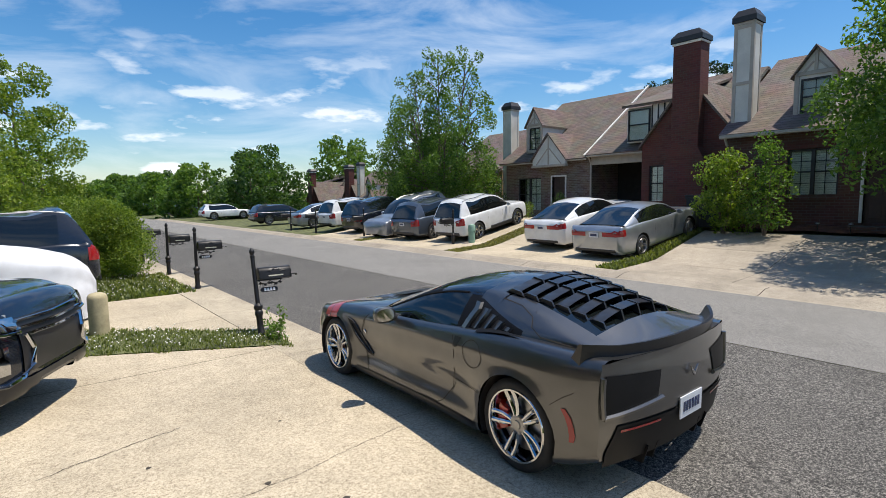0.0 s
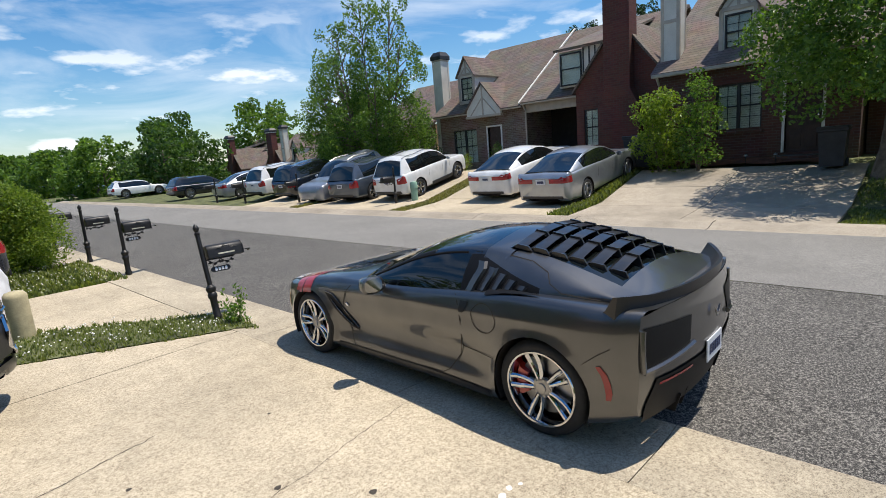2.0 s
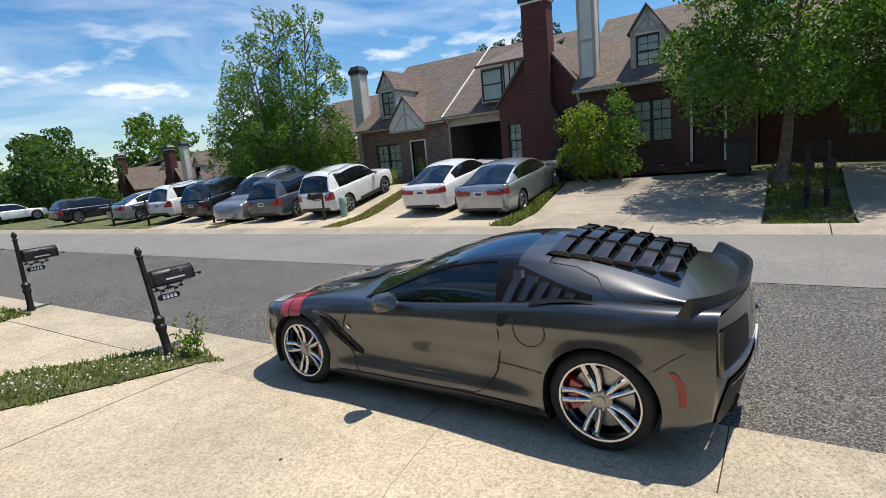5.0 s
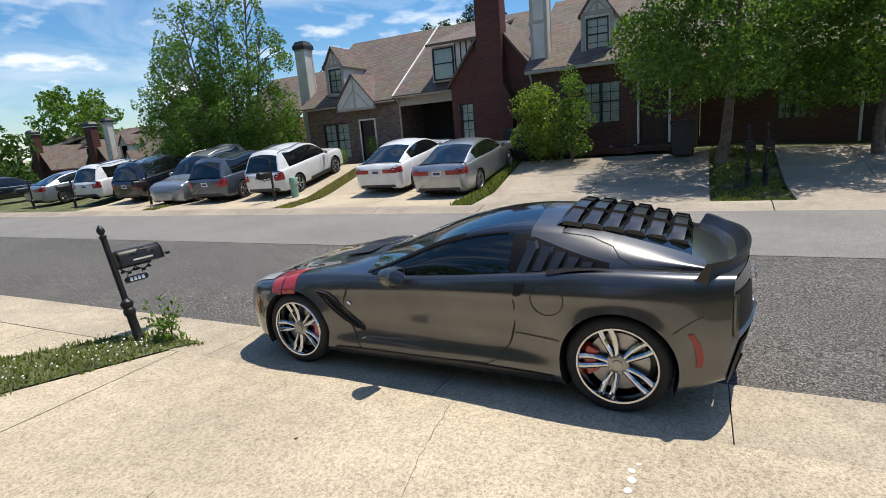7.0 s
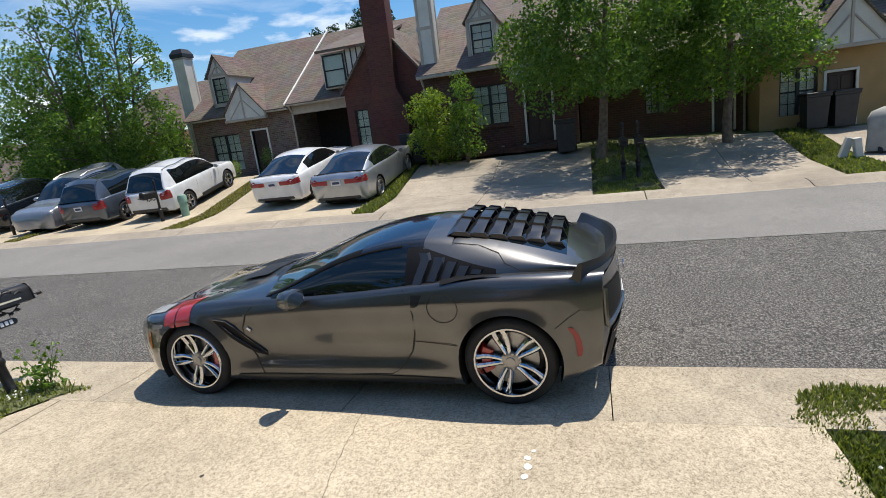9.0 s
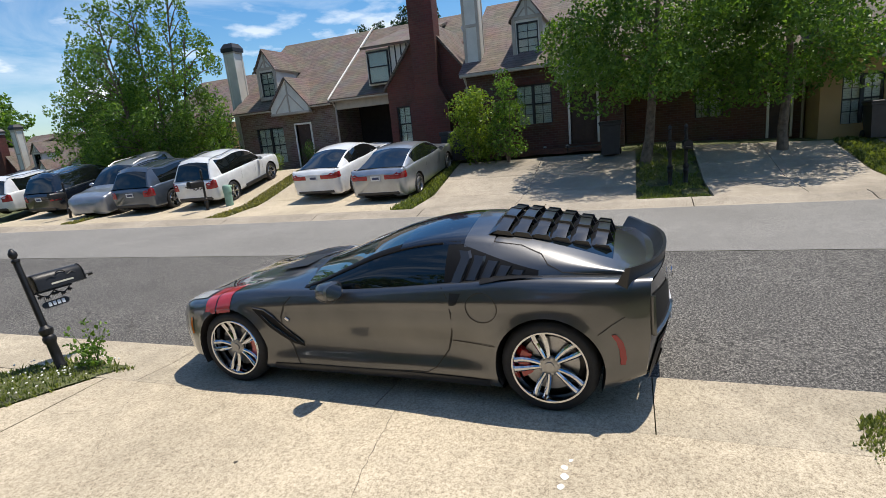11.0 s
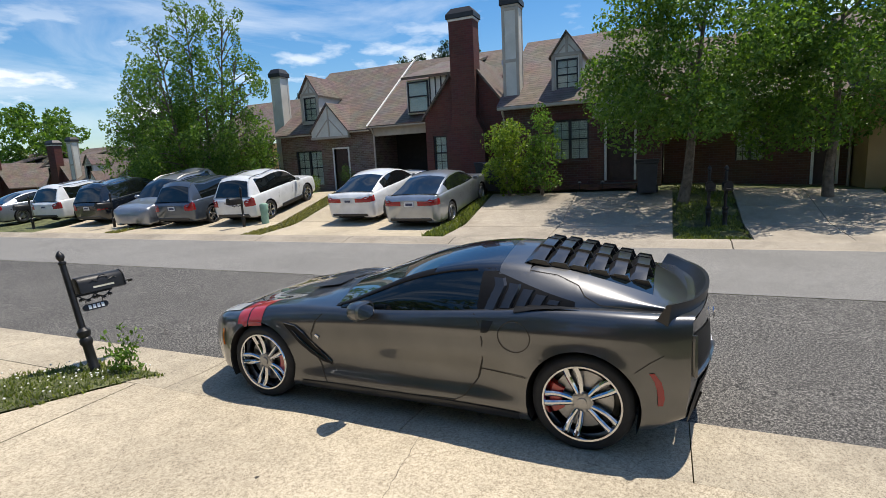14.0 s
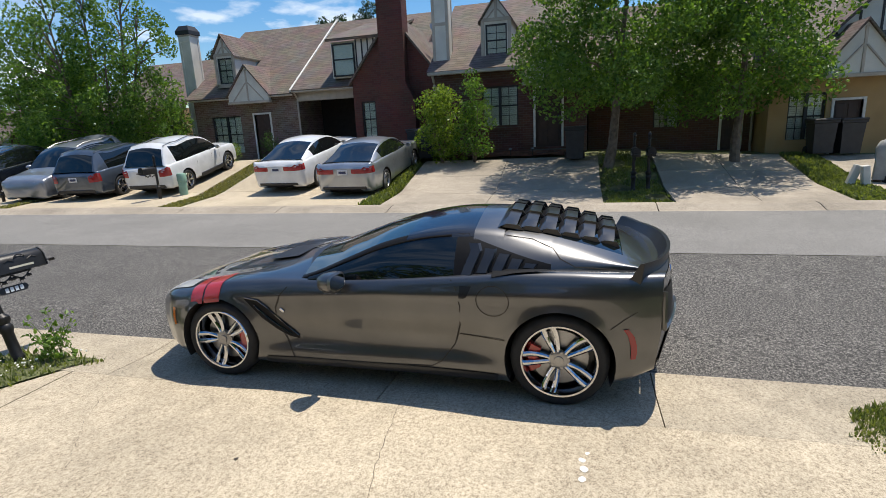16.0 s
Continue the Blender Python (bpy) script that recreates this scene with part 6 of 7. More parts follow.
        wheel(car, s * 0.80, 0.0, 0.339, 0.268, 0.24, 5, True, CHROME, CALIPER_RED, -1)
        wheel(car, s * 0.80, 2.71, 0.327, 0.255, 0.21, 5, True, CHROME, CALIPER_RED, 1)
    # hood vent
    part("hood_vent", Geo().grid([[(x, y, 0.872 + 0.008 - (y - 2.36) * 0.13 - abs(x) * 0.02) for x in np.linspace(-0.26, 0.26, 9)] for y in np.linspace(2.30, 2.62, 6)]), SATIN_BLACK, car, "black louvred hood vent")

    # dark cowl between hood and windshield
    part("cowl", Geo().grid([[(x, 2.17 - 0.30 * (x / 0.78) ** 2 - k * 0.085, 0.90 - 0.075 * (x / 0.78) ** 2 + (0.006 if k else 0.012)) for x in np.linspace(-0.74, 0.74, 25)] for k in (0, 0.5, 1)]), SATIN_BLACK, car, "black cowl panel below the windshield")

    # greenhouse
    ctr = [(2.08, .905), (1.9, .965), (1.6, 1.08), (1.35, 1.17), (1.1, 1.235), (.8, 1.272), (.5, 1.272), (.2, 1.24), (-.1, 1.175), (-.4, 1.075), (-.60, .968), (-.68, .93)]
    rail = [(2.08, .765, .815), (1.9, .75, .865), (1.6, .70, .985), (1.35, .66, 1.085), (1.1, .62, 1.15), (.8, .595, 1.185), (.5, .59, 1.18), (.2, .605, 1.135), (-.1, .635, 1.07), (-.4, .665, .995), (-.60, .685, .945), (-.68, .69, .92)]
    belt = [(2.08, .79, .80), (1.9, .80, .80), (1.6, .812, .818), (1.0, .82, .86), (.6, .82, .897), (.3, .81, .928), (0, .785, .945), (-.3, .745, .95), (-.60, .70, .932), (-.68, .69, .915)]

    def house_pt(y, u):
        """u from 0 at the belt over 1 at the roof rail to 2 in the middle."""
        zc = spline(ctr, [y])[0][0]
        xr, zr = spline(rail, [y])[0]
        xb, zb = spline(belt, [y])[0]
        if u <= 1:
            b = 0.025 * math.sin(math.pi * u)
            return (xb + (xr - xb) * u + b, y, zb + (zr - zb) * u + b * 0.3)
        q = u - 1
        return (xr * (1 - q), y + 0.10 * max(0.0, min(1.0, (y - 1.1) / 0.9)) * math.sin(q * math.pi / 2), zr + (zc - zr) * math.sin(q * math.pi / 2))

    def skin(name, y0, y1, u0, u1, mat, ny=10, nu=8, label="", both=True, out=0.0, parent=None):
        for s in (-1, 1):
            g = Geo().grid([[(s * (house_pt(y, u)[0] + out), house_pt(y, u)[1], house_pt(y, u)[2] + out) for u in np.linspace(u0, u1, nu)] for y in np.linspace(y0, y1, ny)])
            part(name, g, mat, parent or car, label)

    skin("windshield", 1.98, 1.14, 1.05, 2.0, SHIELD_GLASS, 14, 10, "raked windshield with a green tint")
    skin("pillar", 2.02, 1.14, 0.90, 1.05, MATT_BLACK, 14, 4)
    skin("roof", 1.14, 0.62, 0.86, 2.0, GLOSS_BLACK, 10, 12, "gloss black roof panel")
    skin("roof_hoop", 0.62, 0.40, 0.90, 2.0, GREY_PAINT, 6, 12, "grey roof hoop")
    skin("roof_hoop", 0.62, 0.40, 0.80, 0.90, GREY_PAINT, 6, 3)
    skin("side_window", 1.92, 0.742, 0.05, 0.90, CAR_GLASS, 16, 6, "dark tinted side window")
    for s in (-1, 1):
        rail_line = [house_pt(y, 0.90) for y in np.linspace(1.93, 0.79, 24)]
        part("window_frame", Geo().tube([(s * (p[0] + 0.003), p[1], p[2]) for p in rail_line], 0.009, 6), MATT_BLACK, car, "black frame over the side window")
    skin("belt_trim", 1.98, 0.70, -0.02, 0.06, SATIN_BLACK, 16, 3, out=0.002)
    skin("pillar", 0.745, 0.655, 0.0, 0.93, MATT_BLACK, 3, 6)
    def sweep_u(y):
        return max(0.06, 0.88 - (0.66 - y) / 0.62 * 0.66)

    for s in (-1, 1):
        ysq = np.linspace(0.66, 0.06, 13)
        lower = [[(s * house_pt(y, u)[0], house_pt(y, u)[1], house_pt(y, u)[2]) for u in np.linspace(0.0, sweep_u(y), 7)] for y in ysq]
        upper = [[(s * house_pt(y, u)[0], house_pt(y, u)[1], house_pt(y, u)[2]) for u in np.linspace(sweep_u(y), 1.16 if y < 0.401 else 0.90, 7)] for y in np.linspace(0.60, 0.06, 13)]
        part("quarter_panel", Geo().grid(lower), MATT_BLACK, car, "black quarter panel")
        part("rear_quarter", Geo().grid(upper), GREY_PAINT, car, "grey sail panel sweeping to the tail")
    skin("rear_quarter", 0.06, -0.66, -0.02, 1.16, GREY_PAINT, 16, 10)
    skin("rear_window", 0.40, -0.42, 1.16, 2.0, CAR_GLASS, 14, 8, "dark rear glass under louvers", out=-0.004)
    skin("rear_deck", -0.42, -0.66, 1.16, 2.0, GREY_PAINT, 8, 8)
    for s in (-1, 1):
        g = Geo()
        ribbon(g, [(s * house_pt(y, u)[0], house_pt(y, u)[1], house_pt(y, u)[2]) for y, u in [(0.40, 0.95), (0.2, 0.97), (0.05, 0.80), (0.0, 0.45), (-0.1, 0.15), (-0.3, 0.06), (-0.55, 0.04)]], 0.007, 0.004, (s, 0, 0.6))
        part("shut_line", g, JOINT, car, smooth=0)
    # side louvers
    for s in (-1, 1):
        for i in range(5):
            y0 = 0.655 - 0.108 * i
            top = sweep_u(y0 - 0.09) - 0.05
            rw = []
            for u in np.linspace(0.06 + 0.02 * i, top, 5):
                sweep = 0.075 * (1 - abs(u - 0.55) / 0.6)
                a, b = house_pt(y0 - 0.085 - sweep + 0.06, u), house_pt(y0 - sweep + 0.06, u)
                rw.append([(s * (b[0] - 0.004), b[1], b[2]), (s * (a[0] + 0.028), a[1], a[2]), (s * (a[0] + 0.004), a[1] - 0.014, a[2])])
            part("side_louver", Geo().grid(rw), LOUVER_BLACK, car)
    # rear louvers: raised hoods with ribs between
    def glass_z(y, q):
        return house_pt(max(-0.6, y), 2 - abs(q) * 0.84)[2]

    for i in range(6):
        y0, y1 = 0.43 - 0.138 * i, 0.43 - 0.138 * i - 0.128
        w0 = 0.525 - 0.018 * i
        qs = np.linspace(-1, 1, 15)
        front = [(q * w0, y0 + 0.02 * q * q, glass_z(y0, q) + 0.006) for q in qs]
        crest = [(q * w0 * 0.99, y0 - 0.045 + 0.02 * q * q, glass_z(y0, q) + 0.036 * (1 - 0.35 * abs(q) ** 4)) for q in qs]
        edge = [(q * w0 * 0.98, y1 + 0.02 * q * q, glass_z(y0, q) + 0.022 * (1 - 0.5 * abs(q) ** 4)) for q in qs]
        under = [(x, y + 0.010, z - 0.010) for x, y, z in edge]
        back = [(x, y + 0.012, glass_z(y0 - 0.02, q) + 0.002) for (x, y, z), q in zip(front, qs)]
        g = Geo().grid([front, crest, edge, under, [(x, y - 0.03, z - 0.008) for x, y, z in crest], back])
        for q in (-1, -0.5, 0, 0.5, 1):
            k = int(round((q + 1) * 7))
            g.prism([(y0, glass_z(y0, q) + 0.004), (y1 - 0.03, glass_z(y1 - 0.03, q) + 0.003), (y1, edge[k][2] + 0.006), (y0 - 0.04, crest[k][2] + 0.006)], "x", q * w0 * 0.985 - 0.009, q * w0 * 0.985 + 0.009)
        part("rear_louver", g, LOUVER_BLACK, car, "black louver hood over the rear glass")
    # spoiler
    rw = []
    for q in np.linspace(-1, 1, 41):
        a = abs(q)
        x = q * 0.875
        yb = -0.50 - 0.255 * (1 - a ** 2.4)
        tall = 0.085 + 0.025 * max(0.0, a - 0.75) / 0.25
        zb = 0.940 - 0.02 * a
        rw.append([(x * 0.985, yb + 0.075, zb - 0.004), (x, yb + 0.045, zb + 0.02), (x, yb - 0.005, zb + tall), (x, yb - 0.03, zb + tall + 0.004), (x, yb - 0.03, zb + tall - 0.012), (x, yb - 0.012, zb - 0.03)])
    g = Geo().grid(rw)
    g.poly(rw[0][::-1]), g.poly(rw[-1])
    part("spoiler", g, SATIN_BLACK, car, "gloss black rear spoiler")
    return car


sports_car()


def family_car(kind, paint, label, wheel_metal=STEEL, dark_low=False, tail=LAMP_RED, name="parked_car", length=4.7, width=1.84, height=1.45, plate=True, brow=0.0):
    """A parked saloon or sport utility, nose to +y, rear axle at y = 0."""
    suv = kind == "suv"
    wb = length * 0.585
    fo, ro = (length - wb) * 0.48, (length - wb) * 0.52
    r = 0.35 if suv else 0.325
    H, W = height, width / 2
    hood = brow or (0.60 * H if suv else 0.66 * H)
    belt = 0.60 * H if suv else 0.64 * H
    low = 0.24 if suv else 0.17
    car = thing(name, (0, 0, 0), label, "car", "parked cars")
    deck = belt + 0.02 if suv else 0.70 * H

    def sec(w, zb, zs, zt):
        return [(w * .62, zb), (w * .93, zb + .02), (w * .985, zb + .16), (w, (zb + zs) / 2 + .06), (w * .955, zs), (w * .78, zs + (zt - zs) * .7), (w * .4, zt), (0, zt + .01)]

    rows = [(wb + fo, sec(W * .52, low + .12, hood * .60, hood * .68)), (wb + fo - .10, sec(W * .82, low + .03, hood * .76, hood * .86)), (wb + fo - .35, sec(W * .96, low, hood * .88, hood * .95)),
            (wb, sec(W, low, hood * .93, hood * 1.0)), (wb - .55, sec(W * .985, low, belt * .98, hood * 1.06)), (wb * .5, sec(W * .985, low, belt, belt + .03)),
            (0, sec(W, low, belt * 1.02, deck)), (-ro + .35, sec(W * .97, low + .02, belt * 1.02, deck)), (-ro + .08, sec(W * .9, low + .08, deck * .95, deck * .985)), (-ro, sec(W * .78, low + .16, deck * .82, deck * .9))]
    ys = np.concatenate([np.linspace(-ro, -ro + 0.3, 8), np.linspace(-ro + 0.34, wb + fo - 0.3, 70), np.linspace(wb + fo - 0.26, wb + fo, 9)])
    half = body_rows(rows, ys, 32)
    wheels = [(0.0, r, r + 0.055), (wb, r, r + 0.055)]
    g = arch_cut(half, wheels)
    for end in (half[0], half[-1]):
        k = len(g.v)
        g.v += list(end) + [(0, end[0][1], end[0][2])]
        g.f.append(tuple(range(k, k + len(end) + 1)))
    part("body", g.mirrored(), paint, car, smooth=40)
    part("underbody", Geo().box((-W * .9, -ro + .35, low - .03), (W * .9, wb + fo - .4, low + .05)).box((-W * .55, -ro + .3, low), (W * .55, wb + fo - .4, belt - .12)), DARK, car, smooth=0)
    wheel_wells(car, wheels, W - 0.36, W - 0.03)
    if dark_low:
        for s in (-1, 1):
            part("sill_cladding", Geo().box((s * (W - 0.03), r + 0.42, low), (s * (W + 0.012), wb - r - 0.06, low + 0.14), 0.02), SATIN_BLACK, car, "black lower cladding")
    # cabin: (y, belt half width, belt z, rail half width, rail z, centre z)
    if suv:
        hs = [(wb - .42, W * .90, belt, W * .86, belt + .02, hood * 1.06), (wb - .95, W * .93, belt, W * .76, H * .86, H * .90), (wb - 1.3, W * .93, belt, W * .73, H * .94, H * .985), (wb * .45, W * .93, belt, W * .73, H * .955, H), (.1, W * .93, belt * 1.01, W * .72, H * .94, H * .985), (-ro + .38, W * .91, belt * 1.02, W * .70, H * .90, H * .945), (-ro + .10, W * .87, belt * 1.02, W * .82, belt * 1.05, belt * 1.06)]
        y_front, y_roof, y_back, y_tail = wb - .42, wb - 1.22, -ro + .40, -ro + .10
    else:
        hs = [(wb - .50, W * .90, belt, W * .86, belt + .01, hood * 1.06), (wb - 1.0, W * .92, belt, W * .74, H * .86, H * .89), (wb - 1.45, W * .93, belt, W * .70, H * .945, H * .985), (wb * .36, W * .93, belt, W * .69, H * .955, H), (.30, W * .92, belt * 1.02, W * .69, H * .90, H * .945), (-.15, W * .90, belt * 1.04, W * .72, H * .80, H * .83), (-ro + .36, W * .86, deck * .97, W * .80, deck, deck + .01)]
        y_front, y_roof, y_back, y_tail = wb - .50, wb - 1.38, .42, -ro + .40

    def hp(y, u):
        xb, zb, xr, zr, zc = spline(hs, [y])[0]
        if u <= 1:
            return (xb + (xr - xb) * u + 0.02 * math.sin(math.pi * u), y, zb + (zr - zb) * u)
        q = u - 1
        return (xr * (1 - q), y, zr + (zc - zr) * math.sin(q * math.pi / 2))

    def skin(name, y0, y1, u0, u1, mat, lab="", ny=8, nu=7, out=0.0):
        for s in (-1, 1):
            part(name, Geo().grid([[(s * (hp(y, u)[0] + out), y, hp(y, u)[2] + out) for u in np.linspace(u0, u1, nu)] for y in np.linspace(y0, y1, ny)]), mat, car, lab)

    skin("windscreen", y_front, y_roof, 1.0, 2.0, CAR_GLASS, "", 8, 8)
    skin("roof", y_roof, y_back, 1.0, 2.0, paint, "", 14, 8)
    skin("rear_window", y_back, y_tail, 1.06 if suv else 1.02, 2.0, CAR_GLASS, "", 8, 8)
    skin("pillar", y_back, y_tail, 0.9, 1.06 if suv else 1.02, paint, "", 8, 3)
    skin("roof_rail", y_front, y_tail, 0.90, 1.0, paint, "", 20, 3)
    ends = [y_front - .12, wb * .62, wb * .27] + ([-ro + .62] if suv else [-.02])
    for a, b in zip(ends, ends[1:]):
        skin("side_window", a - .025, b + .025, 0.06, 0.90, CAR_GLASS, "", 8, 6)
        skin("pillar", b + .025, b - .025, -0.02, 0.92, GLOSS_BLACK if b != ends[-1] else paint, "", 3, 6)
    skin("pillar", ends[-1], y_tail, -0.03, 0.92, paint, "", 8, 6)
    skin("belt_trim", y_front, y_tail, -0.04, 0.06, paint, "", 20, 3)
    skin("pillar", y_front, ends[0], 0.0, 0.92, paint, "", 4, 5)
    if suv:
        for s in (-1, 1):
            part("roof_bar", Geo().tube([(s * W * .66, y, hp(y, 1.06)[2] + 0.05 - (0.04 if k in (0, 5) else 0)) for k, y in enumerate(np.linspace(y_roof - .1, y_back + .1, 6))], 0.016, 6), STEEL, car)
    # lamps, mirrors, plate, wheels
    zl = deck * (0.90 if suv else 0.90)
    z0, z1 = (zl - .20, zl + .13) if suv else (zl - .15, zl + .03)
    for s in (-1, 1):
        lines = []
        for sec_pts in body_rows(rows, np.linspace(-ro + (.20 if suv else .26), -ro, 7), 32):
            side = [p for p in sec_pts if p[0] > 0.3 * W]
            zs_ = [p[2] for p in side]
            line = []
            for z in np.linspace(z0, z1, 6):
                zz = min(z, max(zs_) - .02)
                i = int(np.argmin([abs(q - zz) for q in zs_]))
                line.append((s * (side[i][0] + .008), side[i][1] - .006, zz))
            lines.append(line)
        end_x = W * (.62 if suv else .30)
        lines.append([(s * end_x, -ro - .008, p[2]) for p in lines[-1]])
        part("tail_lamp", Geo().grid(lines), tail, car, "red tail lamp")
        part("head_lamp", Geo().grid([[(s * (W * .93 - q * .30), wb + fo - .36 + q * .26, hood * z) for q in (0, .5, 1)] for z in (.70, .78, .86)]), LAMP_CLEAR, car)
        mm = Matrix.Translation((s * (W + .07), y_front - .22, belt + .06))
        rw = [[mm @ Vector((0.10 * k * math.cos(a), u, 0.07 * k * math.sin(a))) for a in np.linspace(0, 2 * math.pi, 13)[:-1]] for u, k in ((-.05, .85), (-.04, 1), (.02, .95), (.08, .5), (.1, .1))]
        part("mirror", Geo().grid(rw, True), paint, car)
        wheel(car, s * (W - 0.115), 0.0, r, r * 0.70, 0.21, 5, not suv, wheel_metal)
        wheel(car, s * (W - 0.115), wb, r, r * 0.70, 0.21, 5, not suv, wheel_metal)
    part("rear_bumper", Geo().box((-W * .74, -ro - .015, low + (.10 if suv else .13)), (W * .74, -ro + .10, low + .22), 0.02), SATIN_BLACK, car, "black lower bumper")
    if plate:
        p = part("number_plate", Geo().box((-.155, -ro - .02, deck * .72), (.155, -ro - .008, deck * .72 + .15), 0.004), PLATE_WHITE, car)
        part("number_bar", Geo().box((-.11, -ro - .023, deck * .72 + .04), (.11, -ro - .0205, deck * .72 + .11)), PLATE_INK, p)
    g = Geo()
    for s in (-1, 1):
        for y in (ends[0] + .05, ends[1], ends[2]):
            xs = hp(y, 0)[0]
            ribbon(g, [(s * (W * 1.002), y - .02 * k, belt - 0.09 * k) for k in range(1, 5)], 0.008, 0.004, (s, 0, 0))
    part("shut_line", g, JOINT, car, smooth=0)
    return car


WHITE_PAINT = paint_material("white_paint", (0.70, 0.71, 0.72), 0.0, 0.35, False)
SILVER_PAINT = paint_material("silver_paint", (0.36, 0.385, 0.42), 0.7, 0.32, False)
BLUE_GREY_PAINT = paint_material("blue_grey_paint", (0.075, 0.095, 0.125), 0.5, 0.3)
GREY_LIGHT_PAINT = paint_material("light_grey_paint", (0.27, 0.29, 0.33), 0.5, 0.32)
BLACK_PAINT = paint_material("black_blue_paint", (0.008, 0.012, 0.02), 0.2, 0.25)
RED_PAINT = paint_material("red_paint", (0.45, 0.02, 0.03), 0.1, 0.3)


def park(car, x, y, yaw, slope=0.0, z=None):
    """Puts a car's rear axle at x, y; yaw in degrees from facing +y; slope lifts its nose."""
    car.matrix_world = Matrix.Translation((x, y, rise(x, y) + 0.05 if z is None else z)) @ pose(0, 0, 0, 0, 0, yaw) @ pose(0, 0, 0, slope, 0, 0)
    return car


SLOPE = math.degrees(math.atan(0.95 / 5.4))
park(family_car("sedan", SILVER_PAINT, "silver saloon car backed by its driveway, seen from behind", length=4.83, width=1.85, height=1.44), 10.45, 6.45, -90, SLOPE * 0.8)
park(family_car("sedan", WHITE_PAINT, "white saloon car with dark roof glass on a driveway", CHROME, length=4.69, width=1.81, height=1.44), 11.1, 9.0, -90, SLOPE)
park(family_car("suv", WHITE_PAINT, "white compact sport utility on a driveway", CHROME, True, length=4.52, width=1.82, height=1.68), 10.9, 13.95, -84, SLOPE)
park(family_car("suv", BLUE_GREY_PAINT, "blue-grey sport utility with bright roof bars", CHROME, True, length=4.7, width=1.89, height=1.64), 10.4, 16.35, -84, SLOPE * 0.8)
park(family_car("suv", GREY_LIGHT_PAINT, "light grey sport utility parked nose to the street", STEEL, True, length=4.6, width=1.86, height=1.66), 12.7, 18.75, 96, -SLOPE)
park(family_car("suv", BLACK_PAINT, "black sport utility parked on a drive", STEEL, True, length=4.6, width=1.86, height=1.66), 10.8, 21.8, -85, SLOPE)
park(family_car("suv", WHITE_PAINT, "white sport utility parked on a drive", STEEL, True, length=4.7, width=1.88, height=1.66), 11.0, 25.1, -85, SLOPE * 0.7)
dark_suv = park(family_car("suv", BLACK_PAINT, "dark blue-black sport utility with bright front trim, nose to the street", CHROME, True, length=4.4, width=1.80, height=1.70, brow=1.18), -6.41, 5.25, -118, 0, 0.02)
park(family_car("suv", BLACK_PAINT, "dark navy sport utility seen from its tail", STEEL, True, length=5.0, width=2.0, height=1.78), -3.45, 11.0, 90, 0, 0.02)
for cx, cy, yaw, p, k, lab in [(11.0, 29.6, -90, GREY_LIGHT_PAINT, "sedan", "grey car parked further up the street"), (10.6, 36.3, -90, BLACK_PAINT, "suv", "dark truck parked further up the street"), (10.6, 50.5, -90, WHITE_PAINT, "suv", "white car parked far up the street"),
                                (10.6, 66, -90, GREY_LIGHT_PAINT, "sedan", "grey car parked far up the street"), (10.6, 83.5, -90, WHITE_PAINT, "suv", "white car parked far up the street"), (10.6, 104, -90, WHITE_PAINT, "sedan", "white car parked far up the street"), (-4.2, 19.6, 90, RED_PAINT, "sedan", "red car parked on a driveway along the street"), (-4.0, 26, 90, WHITE_PAINT, "suv", "white van-like car far along the street")]:
    park(family_car(k, p, lab, STEEL, False), cx, cy, yaw, math.degrees(math.atan2(rise(cx + 2.7, cy) - rise(cx, cy), 2.7)) if cx > 0 else 0, None if cx > 0 else 0.02)
from mathutils.bvhtree import BVHTree


# ---- covered car, front trim of the dark sport utility ----
cover = thing("covered_car", (-6.0, 8.55, 0), "small car under a loose white fabric cover", "covered car")
rows_c = []
for u in np.linspace(0, 1, 46):
    x = -7.35 + 4.75 * u
    nose = math.sin(math.pi * min(1.0, max(0.0, (1 - u) / 0.10)) / 2) ** 0.5 if u > 0.9 else 1.0
    roof = 1.48 if u < 0.55 else 1.48 - 0.48 * min(1.0, (u - 0.55) / 0.38) - 0.10 * max(0.0, (u - 0.93) / 0.07)
    ring = []
    for j, a in enumerate(np.linspace(0, math.pi, 41)):
        cx = math.copysign(abs(math.cos(a)) ** 0.45, math.cos(a))
        h = max(0.0, math.sin(a)) ** 0.55
        fold = 0.018 * math.sin(9 * a + 7 * u) + 0.012 * math.sin(31 * u + 5 * a)
        ring.append((x, 8.55 + (0.88 * nose + fold) * cx, 0.05 + (roof * (0.55 + 0.45 * nose) + fold) * h))
    rows_c.append(ring)
g = Geo().grid(rows_c)
g.poly(rows_c[-1])
part("cover", g, COVER_WHITE, cover, smooth=60)
for s in (-1, 1):
    hem = [(x, 8.55 + s * (0.895 + 0.012 * math.sin(11 * x)), 0.16 + 0.03 * math.sin(3 * x)) for x in np.linspace(-7.2, -2.95, 40)]
    part("hem", Geo().tube(hem, 0.014, 6), COVER_WHITE, cover, "gathered elastic hem")
    bump = [(-4.55 + dx, 8.55 + s * (0.90 + 0.10 * k), 0.98) for dx, k in ((0.0, 0.0), (0.0, 0.6), (-0.02, 1.0))]
    part("mirror_pocket", Geo().tube(bump, [0.12, 0.10, 0.05], 10), COVER_WHITE, cover)


# front of the dark sport utility: nose reaches y = 3.59 in its own measure
NOSE = 4.4 * 0.585 + 4.4 * 0.415 * 0.48
wide = 0.90


